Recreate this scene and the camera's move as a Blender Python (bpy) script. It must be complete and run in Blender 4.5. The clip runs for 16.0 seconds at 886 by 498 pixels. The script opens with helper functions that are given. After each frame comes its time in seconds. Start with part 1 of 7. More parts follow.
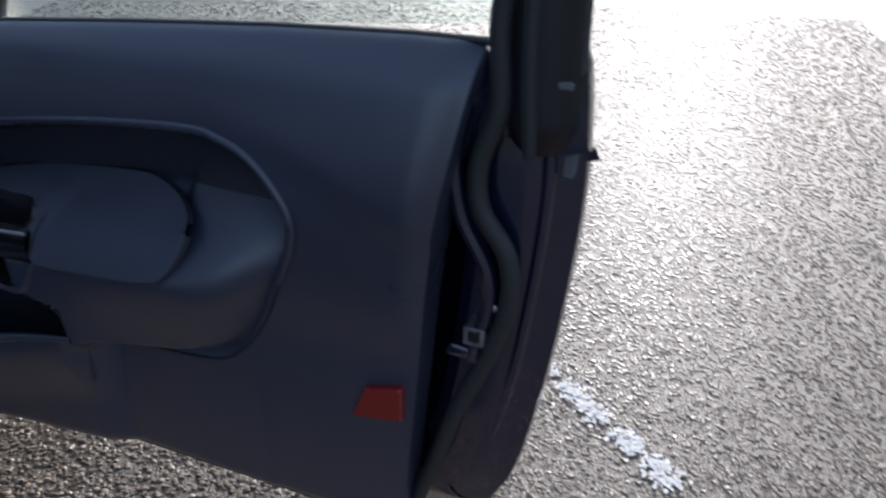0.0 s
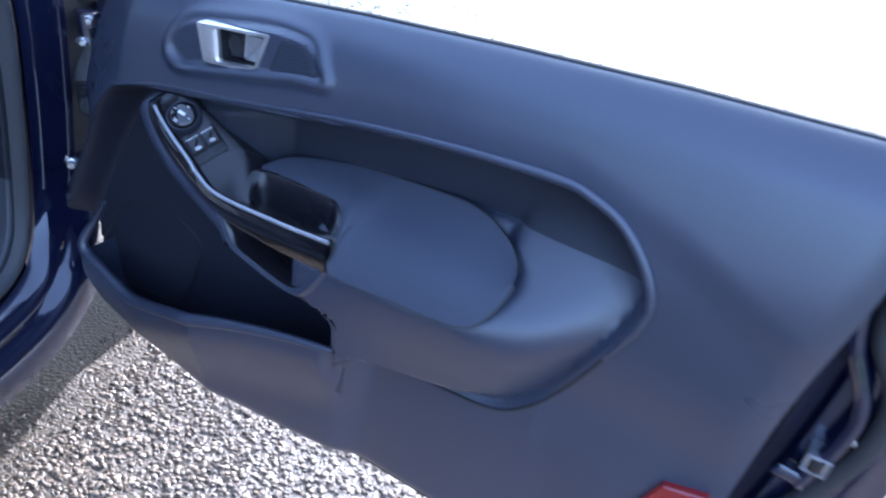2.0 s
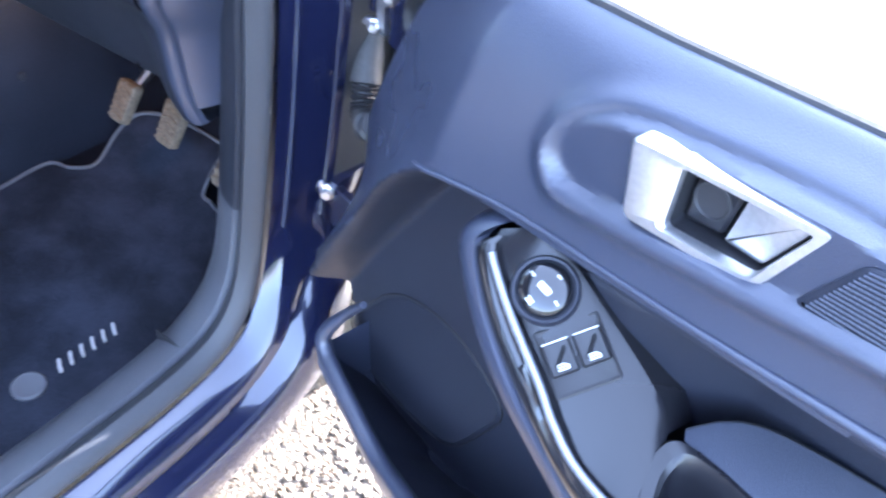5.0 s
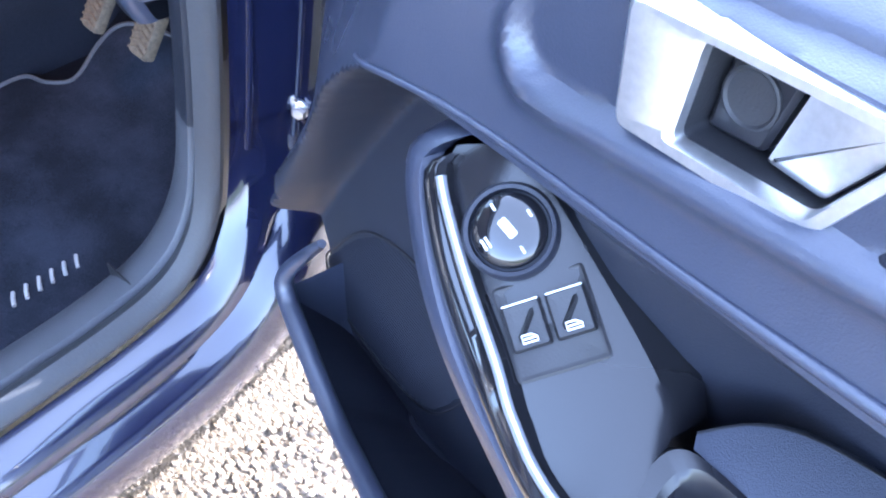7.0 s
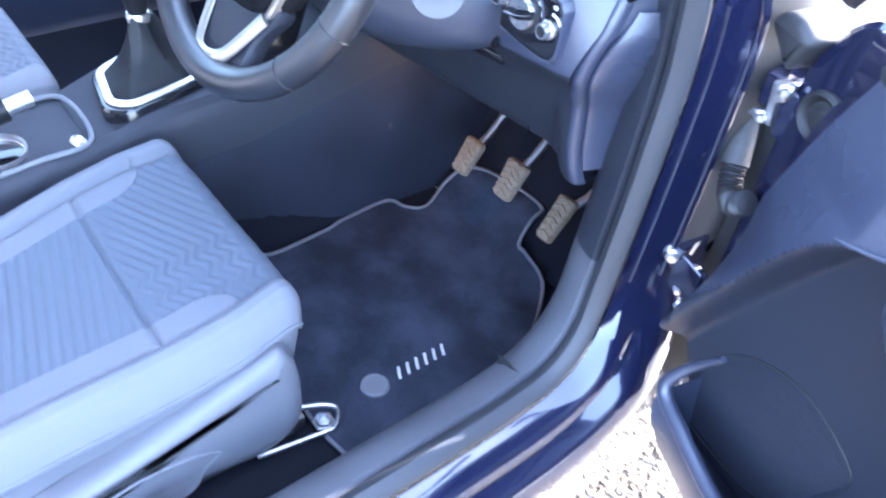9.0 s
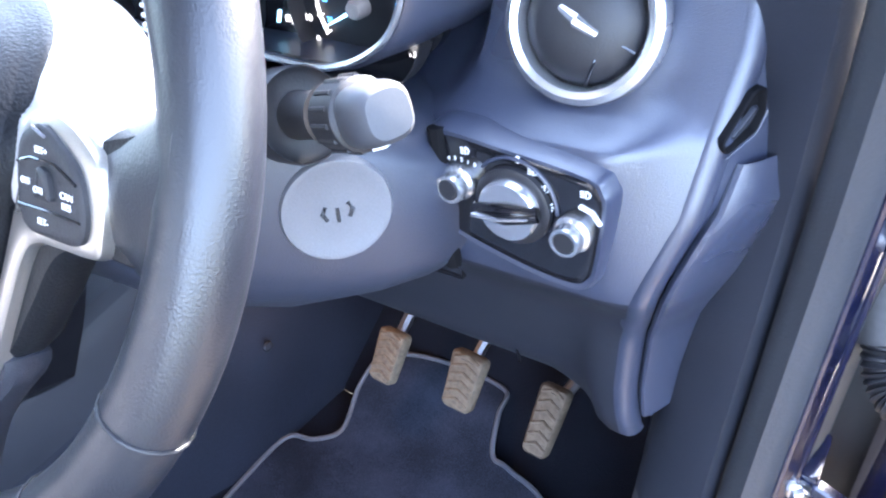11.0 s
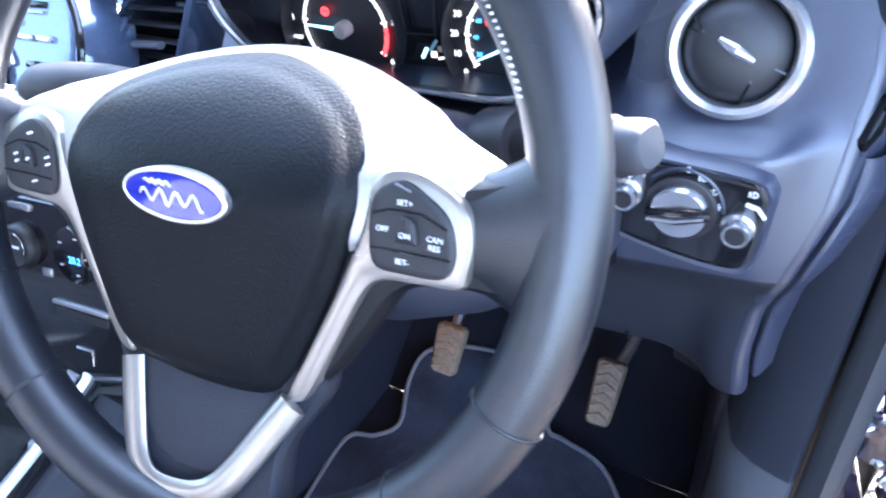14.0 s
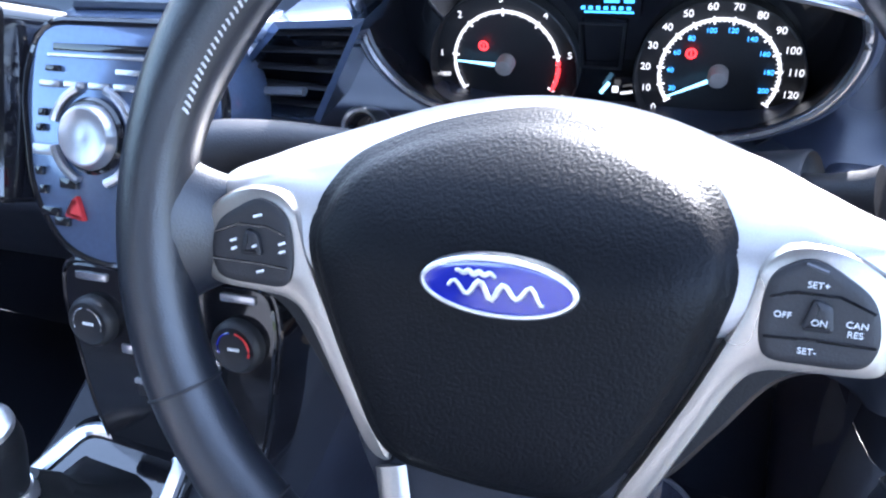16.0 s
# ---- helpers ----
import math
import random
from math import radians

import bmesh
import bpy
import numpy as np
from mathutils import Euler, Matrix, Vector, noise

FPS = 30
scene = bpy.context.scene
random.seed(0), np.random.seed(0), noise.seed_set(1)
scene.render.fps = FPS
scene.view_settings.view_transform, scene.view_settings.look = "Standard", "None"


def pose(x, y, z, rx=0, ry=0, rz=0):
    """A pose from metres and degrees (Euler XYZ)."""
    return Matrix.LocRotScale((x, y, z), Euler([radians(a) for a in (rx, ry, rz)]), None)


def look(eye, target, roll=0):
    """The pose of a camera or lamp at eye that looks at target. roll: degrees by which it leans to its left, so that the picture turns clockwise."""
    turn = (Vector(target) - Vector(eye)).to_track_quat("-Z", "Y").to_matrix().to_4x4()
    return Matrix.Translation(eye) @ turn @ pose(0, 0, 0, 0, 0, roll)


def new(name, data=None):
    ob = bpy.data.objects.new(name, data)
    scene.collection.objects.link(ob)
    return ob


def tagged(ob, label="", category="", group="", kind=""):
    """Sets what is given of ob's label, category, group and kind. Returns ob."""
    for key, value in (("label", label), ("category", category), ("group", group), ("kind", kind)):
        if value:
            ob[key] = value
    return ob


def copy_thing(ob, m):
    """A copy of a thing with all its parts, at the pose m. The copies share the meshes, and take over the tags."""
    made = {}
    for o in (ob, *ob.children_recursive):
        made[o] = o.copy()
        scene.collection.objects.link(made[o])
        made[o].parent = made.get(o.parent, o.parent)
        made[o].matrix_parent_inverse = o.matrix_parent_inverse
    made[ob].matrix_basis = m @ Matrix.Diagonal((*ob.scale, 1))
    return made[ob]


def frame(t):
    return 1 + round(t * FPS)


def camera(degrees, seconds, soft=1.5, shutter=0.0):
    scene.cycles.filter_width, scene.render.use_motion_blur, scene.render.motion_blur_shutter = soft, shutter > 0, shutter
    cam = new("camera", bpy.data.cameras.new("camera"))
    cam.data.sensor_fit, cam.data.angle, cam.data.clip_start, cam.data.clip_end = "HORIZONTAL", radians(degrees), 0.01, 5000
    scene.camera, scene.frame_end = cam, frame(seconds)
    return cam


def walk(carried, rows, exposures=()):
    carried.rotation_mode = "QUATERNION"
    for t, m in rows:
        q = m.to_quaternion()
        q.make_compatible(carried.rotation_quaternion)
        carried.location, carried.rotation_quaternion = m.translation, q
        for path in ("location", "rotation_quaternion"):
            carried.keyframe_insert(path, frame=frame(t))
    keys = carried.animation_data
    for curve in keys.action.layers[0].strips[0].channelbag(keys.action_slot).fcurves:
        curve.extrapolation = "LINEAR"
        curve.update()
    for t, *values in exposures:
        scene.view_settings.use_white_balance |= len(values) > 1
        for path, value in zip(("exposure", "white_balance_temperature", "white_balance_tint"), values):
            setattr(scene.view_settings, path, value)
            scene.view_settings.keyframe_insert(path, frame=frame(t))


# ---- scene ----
cam = camera(58.0, 16.0, soft=2.1, shutter=0.4)
PATH = [
    (0, (1.555, -0.674, 1.198), (1.342, 1.029, 0.17), 1.4),
    (0.5, (1.497, -0.631, 1.236), (1.127, 1.069, 0.249), 5.3),
    (1, (1.426, -0.693, 1.247), (0.996, 1.037, 0.34), 6.9),
    (1.5, (1.346, -0.67, 1.221), (0.968, 0.986, 0.165), 8.3),
    (2, (1.236, -0.618, 1.212), (0.889, 1.022, 0.121), 10.3),
    (2.5, (1.127, -0.455, 1.203), (0.5, 1.037, 0.028), 10.9),
    (3, (1.1, -0.348, 1.191), (0.229, 0.931, -0.076), 11.3),
    (3.5, (1.022, -0.304, 1.181), (0.058, 0.842, -0.145), 11.5),
    (4, (0.906, -0.281, 1.158), (0.036, 0.894, -0.207), 11.6),
    (4.5, (0.834, -0.262, 1.142), (0.019, 0.932, -0.239), 12.5),
    (5, (0.823, -0.153, 1.111), (0.138, 1.091, -0.297), 11.4),
    (5.2, (0.824, -0.112, 1.089), (0.166, 1.102, -0.358), 11.2),
    (7.3, (0.822, -0.042, 1.017), (0.105, 1.047, -0.5), 10.0),
    (7.5, (0.837, -0.099, 1.05), (0.09, 1.019, -0.431), 9.4),
    (8, (0.846, -0.243, 1.095), (-0.04, 0.912, -0.276), 8.9),
    (8.5, (0.819, -0.352, 1.129), (-0.216, 0.753, -0.178), 7.3),
    (9, (0.749, -0.364, 1.151), (-0.349, 0.647, -0.181), 7.0),
    (9.5, (0.651, -0.282, 1.135), (-0.458, 0.757, -0.164), 5.6),
    (9.7, (0.598, -0.237, 1.125), (-0.462, 0.873, -0.157), 4.9),
    (11.8, (0.35, -0.047, 0.974), (-0.555, 1.278, -0.221), -1.3),
    (12, (0.368, -0.031, 0.968), (-0.66, 1.212, -0.215), -2.8),
    (12.5, (0.41, -0.04, 0.977), (-0.784, 1.058, -0.193), -4.2),
    (13, (0.403, -0.12, 1.032), (-0.71, 0.988, -0.206), -4.8),
    (13.5, (0.322, -0.204, 1.075), (-0.538, 1.109, -0.165), -1.5),
    (14, (0.263, -0.223, 1.08), (-0.456, 1.181, -0.149), -1.3),
    (14.5, (0.184, -0.214, 1.061), (-0.48, 1.199, -0.19), -0.0),
    (15, (0.096, -0.227, 1.06), (-0.441, 1.22, -0.212), 0.3),
    (15.5, (0.049, -0.24, 1.067), (-0.416, 1.26, -0.171), 0.8),
    (16, (0.059, -0.237, 1.078), (-0.427, 1.264, -0.152), 0.3),
]
EXPOSURE = [(0, 0.25, 5700, 12), (0.5, 0.85, 5350, 13), (1.0, 1.40, 5150, 14), (1.5, 1.86, 5050, 15), (2.5, 2.72, 4950, 15), (3.5, 3.42, 5250, 15), (5.2, 4.2, 5550, 15), (7.5, 4.25, 5500, 15), (9.0, 4.55, 5350, 15), (9.7, 4.6, 5450, 15), (12, 4.5, 6050, 15), (13, 4.7, 6000, 15), (13.5, 4.70, 5800, 15), (14, 4.1, 5600, 15), (14.5, 3.4, 5450, 15), (15, 3.25, 5450, 15), (16, 3.42, 5450, 15)]
walk(cam, [(t, look(eye, target, roll)) for t, eye, target, roll in PATH], EXPOSURE)

# ---- light ----
world = bpy.data.worlds.new("sky")
scene.world = world
world.use_nodes = True
wn = world.node_tree.nodes
sky = wn.new("ShaderNodeTexSky")
sky.sky_type, sky.sun_disc = "NISHITA", False
SUN_EL, SUN_AZ = radians(27), radians(9)     # ahead of the car and a little to its right
sky.sun_elevation, sky.sun_rotation = SUN_EL, SUN_AZ
sky.dust_density = 3.0
veil = wn.new("ShaderNodeMix")          # thin high cloud over the clear sky
veil.data_type, veil.blend_type = "RGBA", "ADD"
veil.inputs[0].default_value, veil.inputs[7].default_value = 1.0, (1.05, 1.12, 1.28, 1)
world.node_tree.links.new(sky.outputs[0], veil.inputs[6])
world.node_tree.links.new(veil.outputs[2], wn["Background"].inputs[0])
wn["Background"].inputs[1].default_value = 0.15
sun = new("sun", bpy.data.lights.new("sun", "SUN"))
sun.data.energy, sun.data.angle, sun.data.color = 3.6, radians(0.6), (1.0, 0.93, 0.84)
sun.matrix_world = look((math.sin(SUN_AZ) * math.cos(SUN_EL) * 20, math.cos(SUN_AZ) * math.cos(SUN_EL) * 20, math.sin(SUN_EL) * 20), (0, 0, 0))


# ---- materials ----
def material(name, base, rough=0.5, metal=0.0, vary=0.12, grain=300.0, bump=0.05, coarse=6.0, coat=0.0, spec=0.5, dist=0.002):
    m = bpy.data.materials.new(name)
    m.use_nodes = True
    nt = m.node_tree
    b = nt.nodes["Principled BSDF"]
    b.inputs["Roughness"].default_value = rough
    b.inputs["Metallic"].default_value = metal
    b.inputs["Coat Weight"].default_value = coat
    b.inputs["Coat Roughness"].default_value = 0.04
    b.inputs["Specular IOR Level"].default_value = spec
    co = nt.nodes.new("ShaderNodeTexCoord")
    fine, wide = nt.nodes.new("ShaderNodeTexNoise"), nt.nodes.new("ShaderNodeTexNoise")
    for n, s in ((fine, grain), (wide, coarse)):
        n.inputs["Scale"].default_value = s
        n.inputs["Detail"].default_value = 3.0
        nt.links.new(co.outputs["Object"], n.inputs["Vector"])
    add = nt.nodes.new("ShaderNodeMath")
    add.operation = "ADD"
    nt.links.new(fine.outputs[0], add.inputs[0])
    nt.links.new(wide.outputs[0], add.inputs[1])
    ramp = nt.nodes.new("ShaderNodeMapRange")
    ramp.inputs[1].default_value, ramp.inputs[2].default_value = 0.6, 1.4
    ramp.inputs[3].default_value, ramp.inputs[4].default_value = 1.0 - vary, 1.0 + vary
    nt.links.new(add.outputs[0], ramp.inputs[0])
    mul = nt.nodes.new("ShaderNodeMix")
    mul.data_type, mul.blend_type = "RGBA", "MULTIPLY"
    mul.inputs[0].default_value = 1.0
    mul.inputs[6].default_value = (*base, 1)
    nt.links.new(ramp.outputs[0], mul.inputs[7])
    nt.links.new(mul.outputs[2], b.inputs["Base Color"])
    rr = nt.nodes.new("ShaderNodeMapRange")
    rr.inputs[1].default_value, rr.inputs[2].default_value = 0.3, 0.7
    rr.inputs[3].default_value, rr.inputs[4].default_value = max(rough - 0.06, 0.02), min(rough + 0.08, 1.0)
    nt.links.new(wide.outputs[0], rr.inputs[0])
    nt.links.new(rr.outputs[0], b.inputs["Roughness"])
    if bump:
        bp = nt.nodes.new("ShaderNodeBump")
        bp.inputs["Strength"].default_value, bp.inputs["Distance"].default_value = bump, dist
        nt.links.new(fine.outputs[0], bp.inputs["Height"])
        nt.links.new(bp.outputs[0], b.inputs["Normal"])
    return m


TRIM = material("charcoal grained plastic", (0.031, 0.0358, 0.058), 0.32, grain=1100, bump=0.16, spec=0.8)
GLOSS = material("black gloss plastic", (0.008, 0.008, 0.010), 0.08, bump=0, coat=0.5)
PAINT = material("dark blue metallic paint", (0.0075, 0.0095, 0.031), 0.2, metal=0.2, grain=2500, bump=0, coat=1.0)
RUBBER = material("black rubber seal", (0.02, 0.02, 0.022), 0.6, bump=0.1)
CARPET = material("dark carpet", (0.010, 0.011, 0.016), 0.95, grain=700, bump=0.8, vary=0.3, spec=0.1)
CHROME = material("satin chrome", (0.78, 0.78, 0.79), 0.34, metal=1.0, bump=0)
LEATHER = material("black leather", (0.007, 0.0075, 0.009), 0.46, grain=750, bump=0.2, spec=0.32)
GRAVEL = material("gravel asphalt", (0.104, 0.084, 0.062), 0.325, grain=140, bump=0.72, vary=0.5, coarse=1.2, dist=0.008, spec=0.5)


# ---- building tools ----
def part(name, bm, mat, parent=None, label="", smooth=True):
    me = bpy.data.meshes.new(name)
    bmesh.ops.recalc_face_normals(bm, faces=bm.faces)
    bm.to_mesh(me)
    bm.free()
    me.materials.append(mat)
    if smooth:
        me.polygons.foreach_set("use_smooth", [True] * len(me.polygons))
        me.set_sharp_from_angle(angle=radians(38))
    ob = new(name, me)
    ob.parent = parent
    if label:
        ob["label"] = label
    return ob


def thing(name, label, category, m=None, group="", kind=""):
    ob = new(name)
    ob.empty_display_size = 0.1
    if m is not None:
        ob.matrix_world = m
    return tagged(ob, label, category, group, kind)


def box(x0, x1, y0, y1, z0, z1, bevel=0.003, bm=None):
    bm = bm or bmesh.new()
    vs = [bm.verts.new((x, y, z)) for x in (x0, x1) for y in (y0, y1) for z in (z0, z1)]
    fs = [bm.faces.new([vs[i] for i in f]) for f in ((0, 1, 3, 2), (4, 6, 7, 5), (0, 4, 5, 1), (2, 3, 7, 6), (0, 2, 6, 4), (1, 5, 7, 3))]
    if bevel:
        es = list({e for f in fs for e in f.edges})
        bmesh.ops.bevel(bm, geom=es, offset=bevel, segments=2, affect="EDGES", profile=0.6)
    return bm


def smooth_line(pts, closed=False, n=8):
    """Catmull-Rom through the points, n steps a span."""
    P = [Vector(p) for p in pts]
    out, m = [], len(P)
    for i in range(m if closed else m - 1):
        if closed:
            a, b, c, d = P[(i - 1) % m], P[i], P[(i + 1) % m], P[(i + 2) % m]
        else:
            a, b, c, d = P[max(i - 1, 0)], P[i], P[i + 1], P[min(i + 2, m - 1)]
        for k in range(n):
            t = k / n
            out.append(0.5 * ((2 * b) + (c - a) * t + (2 * a - 5 * b + 4 * c - d) * t * t + (3 * b - a - 3 * c + d) * t ** 3))
    if not closed:
        out.append(P[-1])
    return out


def rings(loops, bm=None, closed=True, caps=(True, True)):
    """A skin through loops of equal count."""
    bm = bm or bmesh.new()
    R = [[bm.verts.new(p) for p in lp] for lp in loops]
    m = len(R[0])
    for a, b in zip(R, R[1:]):
        for i in range(m if closed else m - 1):
            j = (i + 1) % m
            bm.faces.new((a[i], a[j], b[j], b[i]))
    if caps[0]:
        bm.faces.new(R[0][::-1])
    if caps[1]:
        bm.faces.new(R[-1])
    return bm


def tube(pts, rad, seg=12, flat=1.0, closed=False, up=(0, 0, 1), bm=None, taper=None):
    """A round (or flattened) bar along a line. flat scales it along up."""
    P = [Vector(p) for p in pts]
    up, loops, m = Vector(up), [], len(P)
    for i, p in enumerate(P):
        d = (P[(i + 1) % m] - P[i - 1]) if closed else (P[min(i + 1, m - 1)] - P[max(i - 1, 0)])
        d.normalize()
        s = d.cross(up)
        s = s.normalized() if s.length > 1e-5 else d.orthogonal().normalized()
        w = s.cross(d).normalized()
        r = rad * (taper(i / max(m - 1, 1)) if taper else 1)
        loops.append([p + s * r * math.cos(k * 2 * math.pi / seg) + w * r * flat * math.sin(k * 2 * math.pi / seg) for k in range(seg)])
    if closed:
        loops.append(loops[0])
        bm = rings(loops, bm, caps=(False, False))
        bmesh.ops.remove_doubles(bm, verts=bm.verts, dist=1e-6)
        return bm
    return rings(loops, bm)


def lathe(profile, seg=32, bm=None, m=None):
    """A turned body round local z: (radius, z) from one end to the other."""
    m = m or Matrix()
    return rings([[m @ Vector((r * math.cos(k * 2 * math.pi / seg), r * math.sin(k * 2 * math.pi / seg), z)) for k in range(seg)] for r, z in profile], bm)


def plate(outline, steps, bm=None, m=None):
    """A shaped plate in local x, z, standing towards local -y: steps of (inset in metres, height) from the foot to the top."""
    m = m or Matrix()
    P = [Vector((p[0], p[1])) for p in outline]
    k = len(P)
    area = sum(P[i].x * P[(i + 1) % k].y - P[(i + 1) % k].x * P[i].y for i in range(k))
    if area < 0:
        P.reverse()
    nrm = []
    for i in range(k):
        d = (P[(i + 1) % k] - P[i - 1]).normalized()
        nrm.append(Vector((-d.y, d.x)))
    for _ in range(2):
        nrm = [(nrm[i - 1] + nrm[i] * 2 + nrm[(i + 1) % k]).normalized() for i in range(k)]
    return rings([[m @ Vector((P[i].x + nrm[i].x * s, -h, P[i].y + nrm[i].y * s)) for i in range(k)] for s, h in steps], bm)


def round_poly(pts, r, n=4):
    """A closed outline with its corners rounded by r."""
    P = [Vector(p) for p in pts]
    out, m = [], len(P)
    for i in range(m):
        a, b, c = P[i - 1], P[i], P[(i + 1) % m]
        d1, d2 = (a - b), (c - b)
        q = min(r, d1.length * 0.45, d2.length * 0.45)
        s, e = b + d1.normalized() * q, b + d2.normalized() * q
        for k in range(n + 1):
            t = k / n
            out.append((1 - t) ** 2 * s + 2 * t * (1 - t) * b + t * t * e)
    return out


def sheet(f, nu, nv, bm=None):
    bm = bm or bmesh.new()
    V = [[bm.verts.new(f(i / nu, j / nv)) for i in range(nu + 1)] for j in range(nv + 1)]
    for j in range(nv):
        for i in range(nu):
            bm.faces.new((V[j][i], V[j][i + 1], V[j + 1][i + 1], V[j + 1][i]))
    return bm


def lerp(x, *pairs):
    return float(np.interp(x, [p[0] for p in pairs], [p[1] for p in pairs]))


def sdf(poly, pts):
    """Signed distance of points to a closed outline, negative inside."""
    p, P = np.asarray(poly, float), np.asarray(pts, float)
    best, inside = np.full(len(P), 1e9), np.zeros(len(P), bool)
    for a, b in zip(p, np.roll(p, -1, 0)):
        e, w = b - a, P - a
        t = np.clip((w @ e) / (e @ e), 0, 1)
        best = np.minimum(best, np.hypot(*(w - t[:, None] * e).T))
        c = (a[1] <= P[:, 1]) != (b[1] <= P[:, 1])
        with np.errstate(divide="ignore", invalid="ignore"):
            xc = a[0] + (P[:, 1] - a[1]) * e[0] / e[1]
        inside ^= c & (P[:, 0] < xc)
    return np.where(inside, -best, best)


def soft(x, a, b):
    t = np.clip((np.asarray(x, float) - a) / (b - a), 0, 1)
    return t * t * (3 - 2 * t)


def bent(line, n=6):
    return [tuple(v) for v in smooth_line(line, True, n)]


def letters(text, size, m, mat, parent, name="marking", label=""):
    """Raised writing in the built-in font, in local x, z, facing local -y."""
    cu = bpy.data.curves.new(name, "FONT")
    cu.body, cu.size, cu.extrude, cu.align_x, cu.align_y = text, size, 0.0002, "CENTER", "CENTER"
    ob = bpy.data.objects.new(name, cu)
    me = bpy.data.meshes.new_from_object(ob)
    bpy.data.objects.remove(ob)
    me.transform(m @ Matrix.Rotation(radians(90), 4, "X"))
    me.materials.clear()
    me.materials.append(mat)
    out = new(name, me)
    out.parent = parent
    if label:
        out["label"] = label
    return out


def glow(name, col, strength):
    m = bpy.data.materials.new(name)
    m.use_nodes = True
    b = m.node_tree.nodes["Principled BSDF"]
    b.inputs["Base Color"].default_value = (*[c * 0.5 for c in col], 1)
    b.inputs["Emission Color"].default_value = (*col, 1)
    b.inputs["Emission Strength"].default_value = strength
    return m


def glass(name, col=(0.9, 0.95, 0.94)):
    m = bpy.data.materials.new(name)
    m.use_nodes = True
    nt = m.node_tree
    nt.nodes.clear()
    out, mix = nt.nodes.new("ShaderNodeOutputMaterial"), nt.nodes.new("ShaderNodeMixShader")
    tr, gl, lw = nt.nodes.new("ShaderNodeBsdfTransparent"), nt.nodes.new("ShaderNodeBsdfGlossy"), nt.nodes.new("ShaderNodeLayerWeight")
    pw, ma = nt.nodes.new("ShaderNodeMath"), nt.nodes.new("ShaderNodeMath")
    pw.operation, ma.operation = "POWER", "MULTIPLY_ADD"
    pw.inputs[1].default_value, ma.inputs[1].default_value, ma.inputs[2].default_value = 5.0, 0.45, 0.025
    tr.inputs[0].default_value = (*col, 1)
    gl.inputs["Roughness"].default_value = 0.02
    lw.inputs["Blend"].default_value = 0.5
    nt.links.new(lw.outputs["Facing"], pw.inputs[0])
    nt.links.new(pw.outputs[0], ma.inputs[0])
    nt.links.new(ma.outputs[0], mix.inputs[0])
    nt.links.new(tr.outputs[0], mix.inputs[1])
    nt.links.new(gl.outputs[0], mix.inputs[2])
    nt.links.new(mix.outputs[0], out.inputs[0])
    return m


# also carries the shade on the lower dashboard and the pillar trim
DULL = material("dull dark grey plastic and shaded trim", (0.017, 0.019, 0.027), 0.5, grain=1000, bump=0.2, spec=0.35)
MID = material("mid grey grained plastic", (0.11, 0.114, 0.128), 0.42, grain=900, bump=0.2)
SATIN = material("satin black plastic", (0.010, 0.010, 0.013), 0.27, grain=1200, bump=0.05)
INLAY = material("satin grey inlay", (0.30, 0.31, 0.34), 0.3, metal=0.5, bump=0)
DARK = material("black plastic", (0.015, 0.015, 0.018), 0.5, grain=900, bump=0.15)
PADCLOTH = material("woven charcoal armrest cloth", (0.045, 0.051, 0.074), 0.75, grain=1500, bump=0.4)
SILVER = material("satin silver paint", (0.52, 0.52, 0.54), 0.26, metal=0.85, grain=1500, bump=0)
MIRROR = material("mirror glass", (0.9, 0.92, 0.93), 0.01, metal=1.0, vary=0.0, bump=0)
REDLENS = material("red reflector", (0.22, 0.004, 0.004), 0.12, grain=350, bump=0.6, coat=1.0)
STEEL = material("zinc plated steel", (0.42, 0.42, 0.44), 0.38, metal=1.0, vary=0.25, grain=200, bump=0.1)
WHITE = material("white print", (0.75, 0.75, 0.75), 0.5, vary=0.02, bump=0)
WORN = material("worn pedal rubber with dry mud", (0.13, 0.098, 0.068), 0.7, vary=0.6, grain=160, bump=0.7)
BLUE = material("blue enamel", (0.015, 0.02, 0.28), 0.12, bump=0, coat=1.0)
SEATRIB = material("ribbed blue-grey seat cloth", (0.074, 0.087, 0.113), 0.85, grain=1400, bump=0.5)
SEATSIDE = material("smooth grey seat cloth", (0.108, 0.115, 0.134), 0.75, grain=1400, bump=0.4)
GLASS = glass("clear window glass")
NEEDLE = glow("lit pale blue needle", (0.35, 0.75, 1.0), 0.30)
DIGIT = glow("lit white dial figures", (1.0, 0.93, 0.85), 0.16)
CYAN = glow("lit blue dial figures", (0.10, 0.45, 1.0), 0.28)
REDLAMP = glow("lit red warning lamp", (1.0, 0.03, 0.03), 0.45)
REDPRINT = material("red print", (0.55, 0.03, 0.03), 0.4, vary=0.05, bump=0)

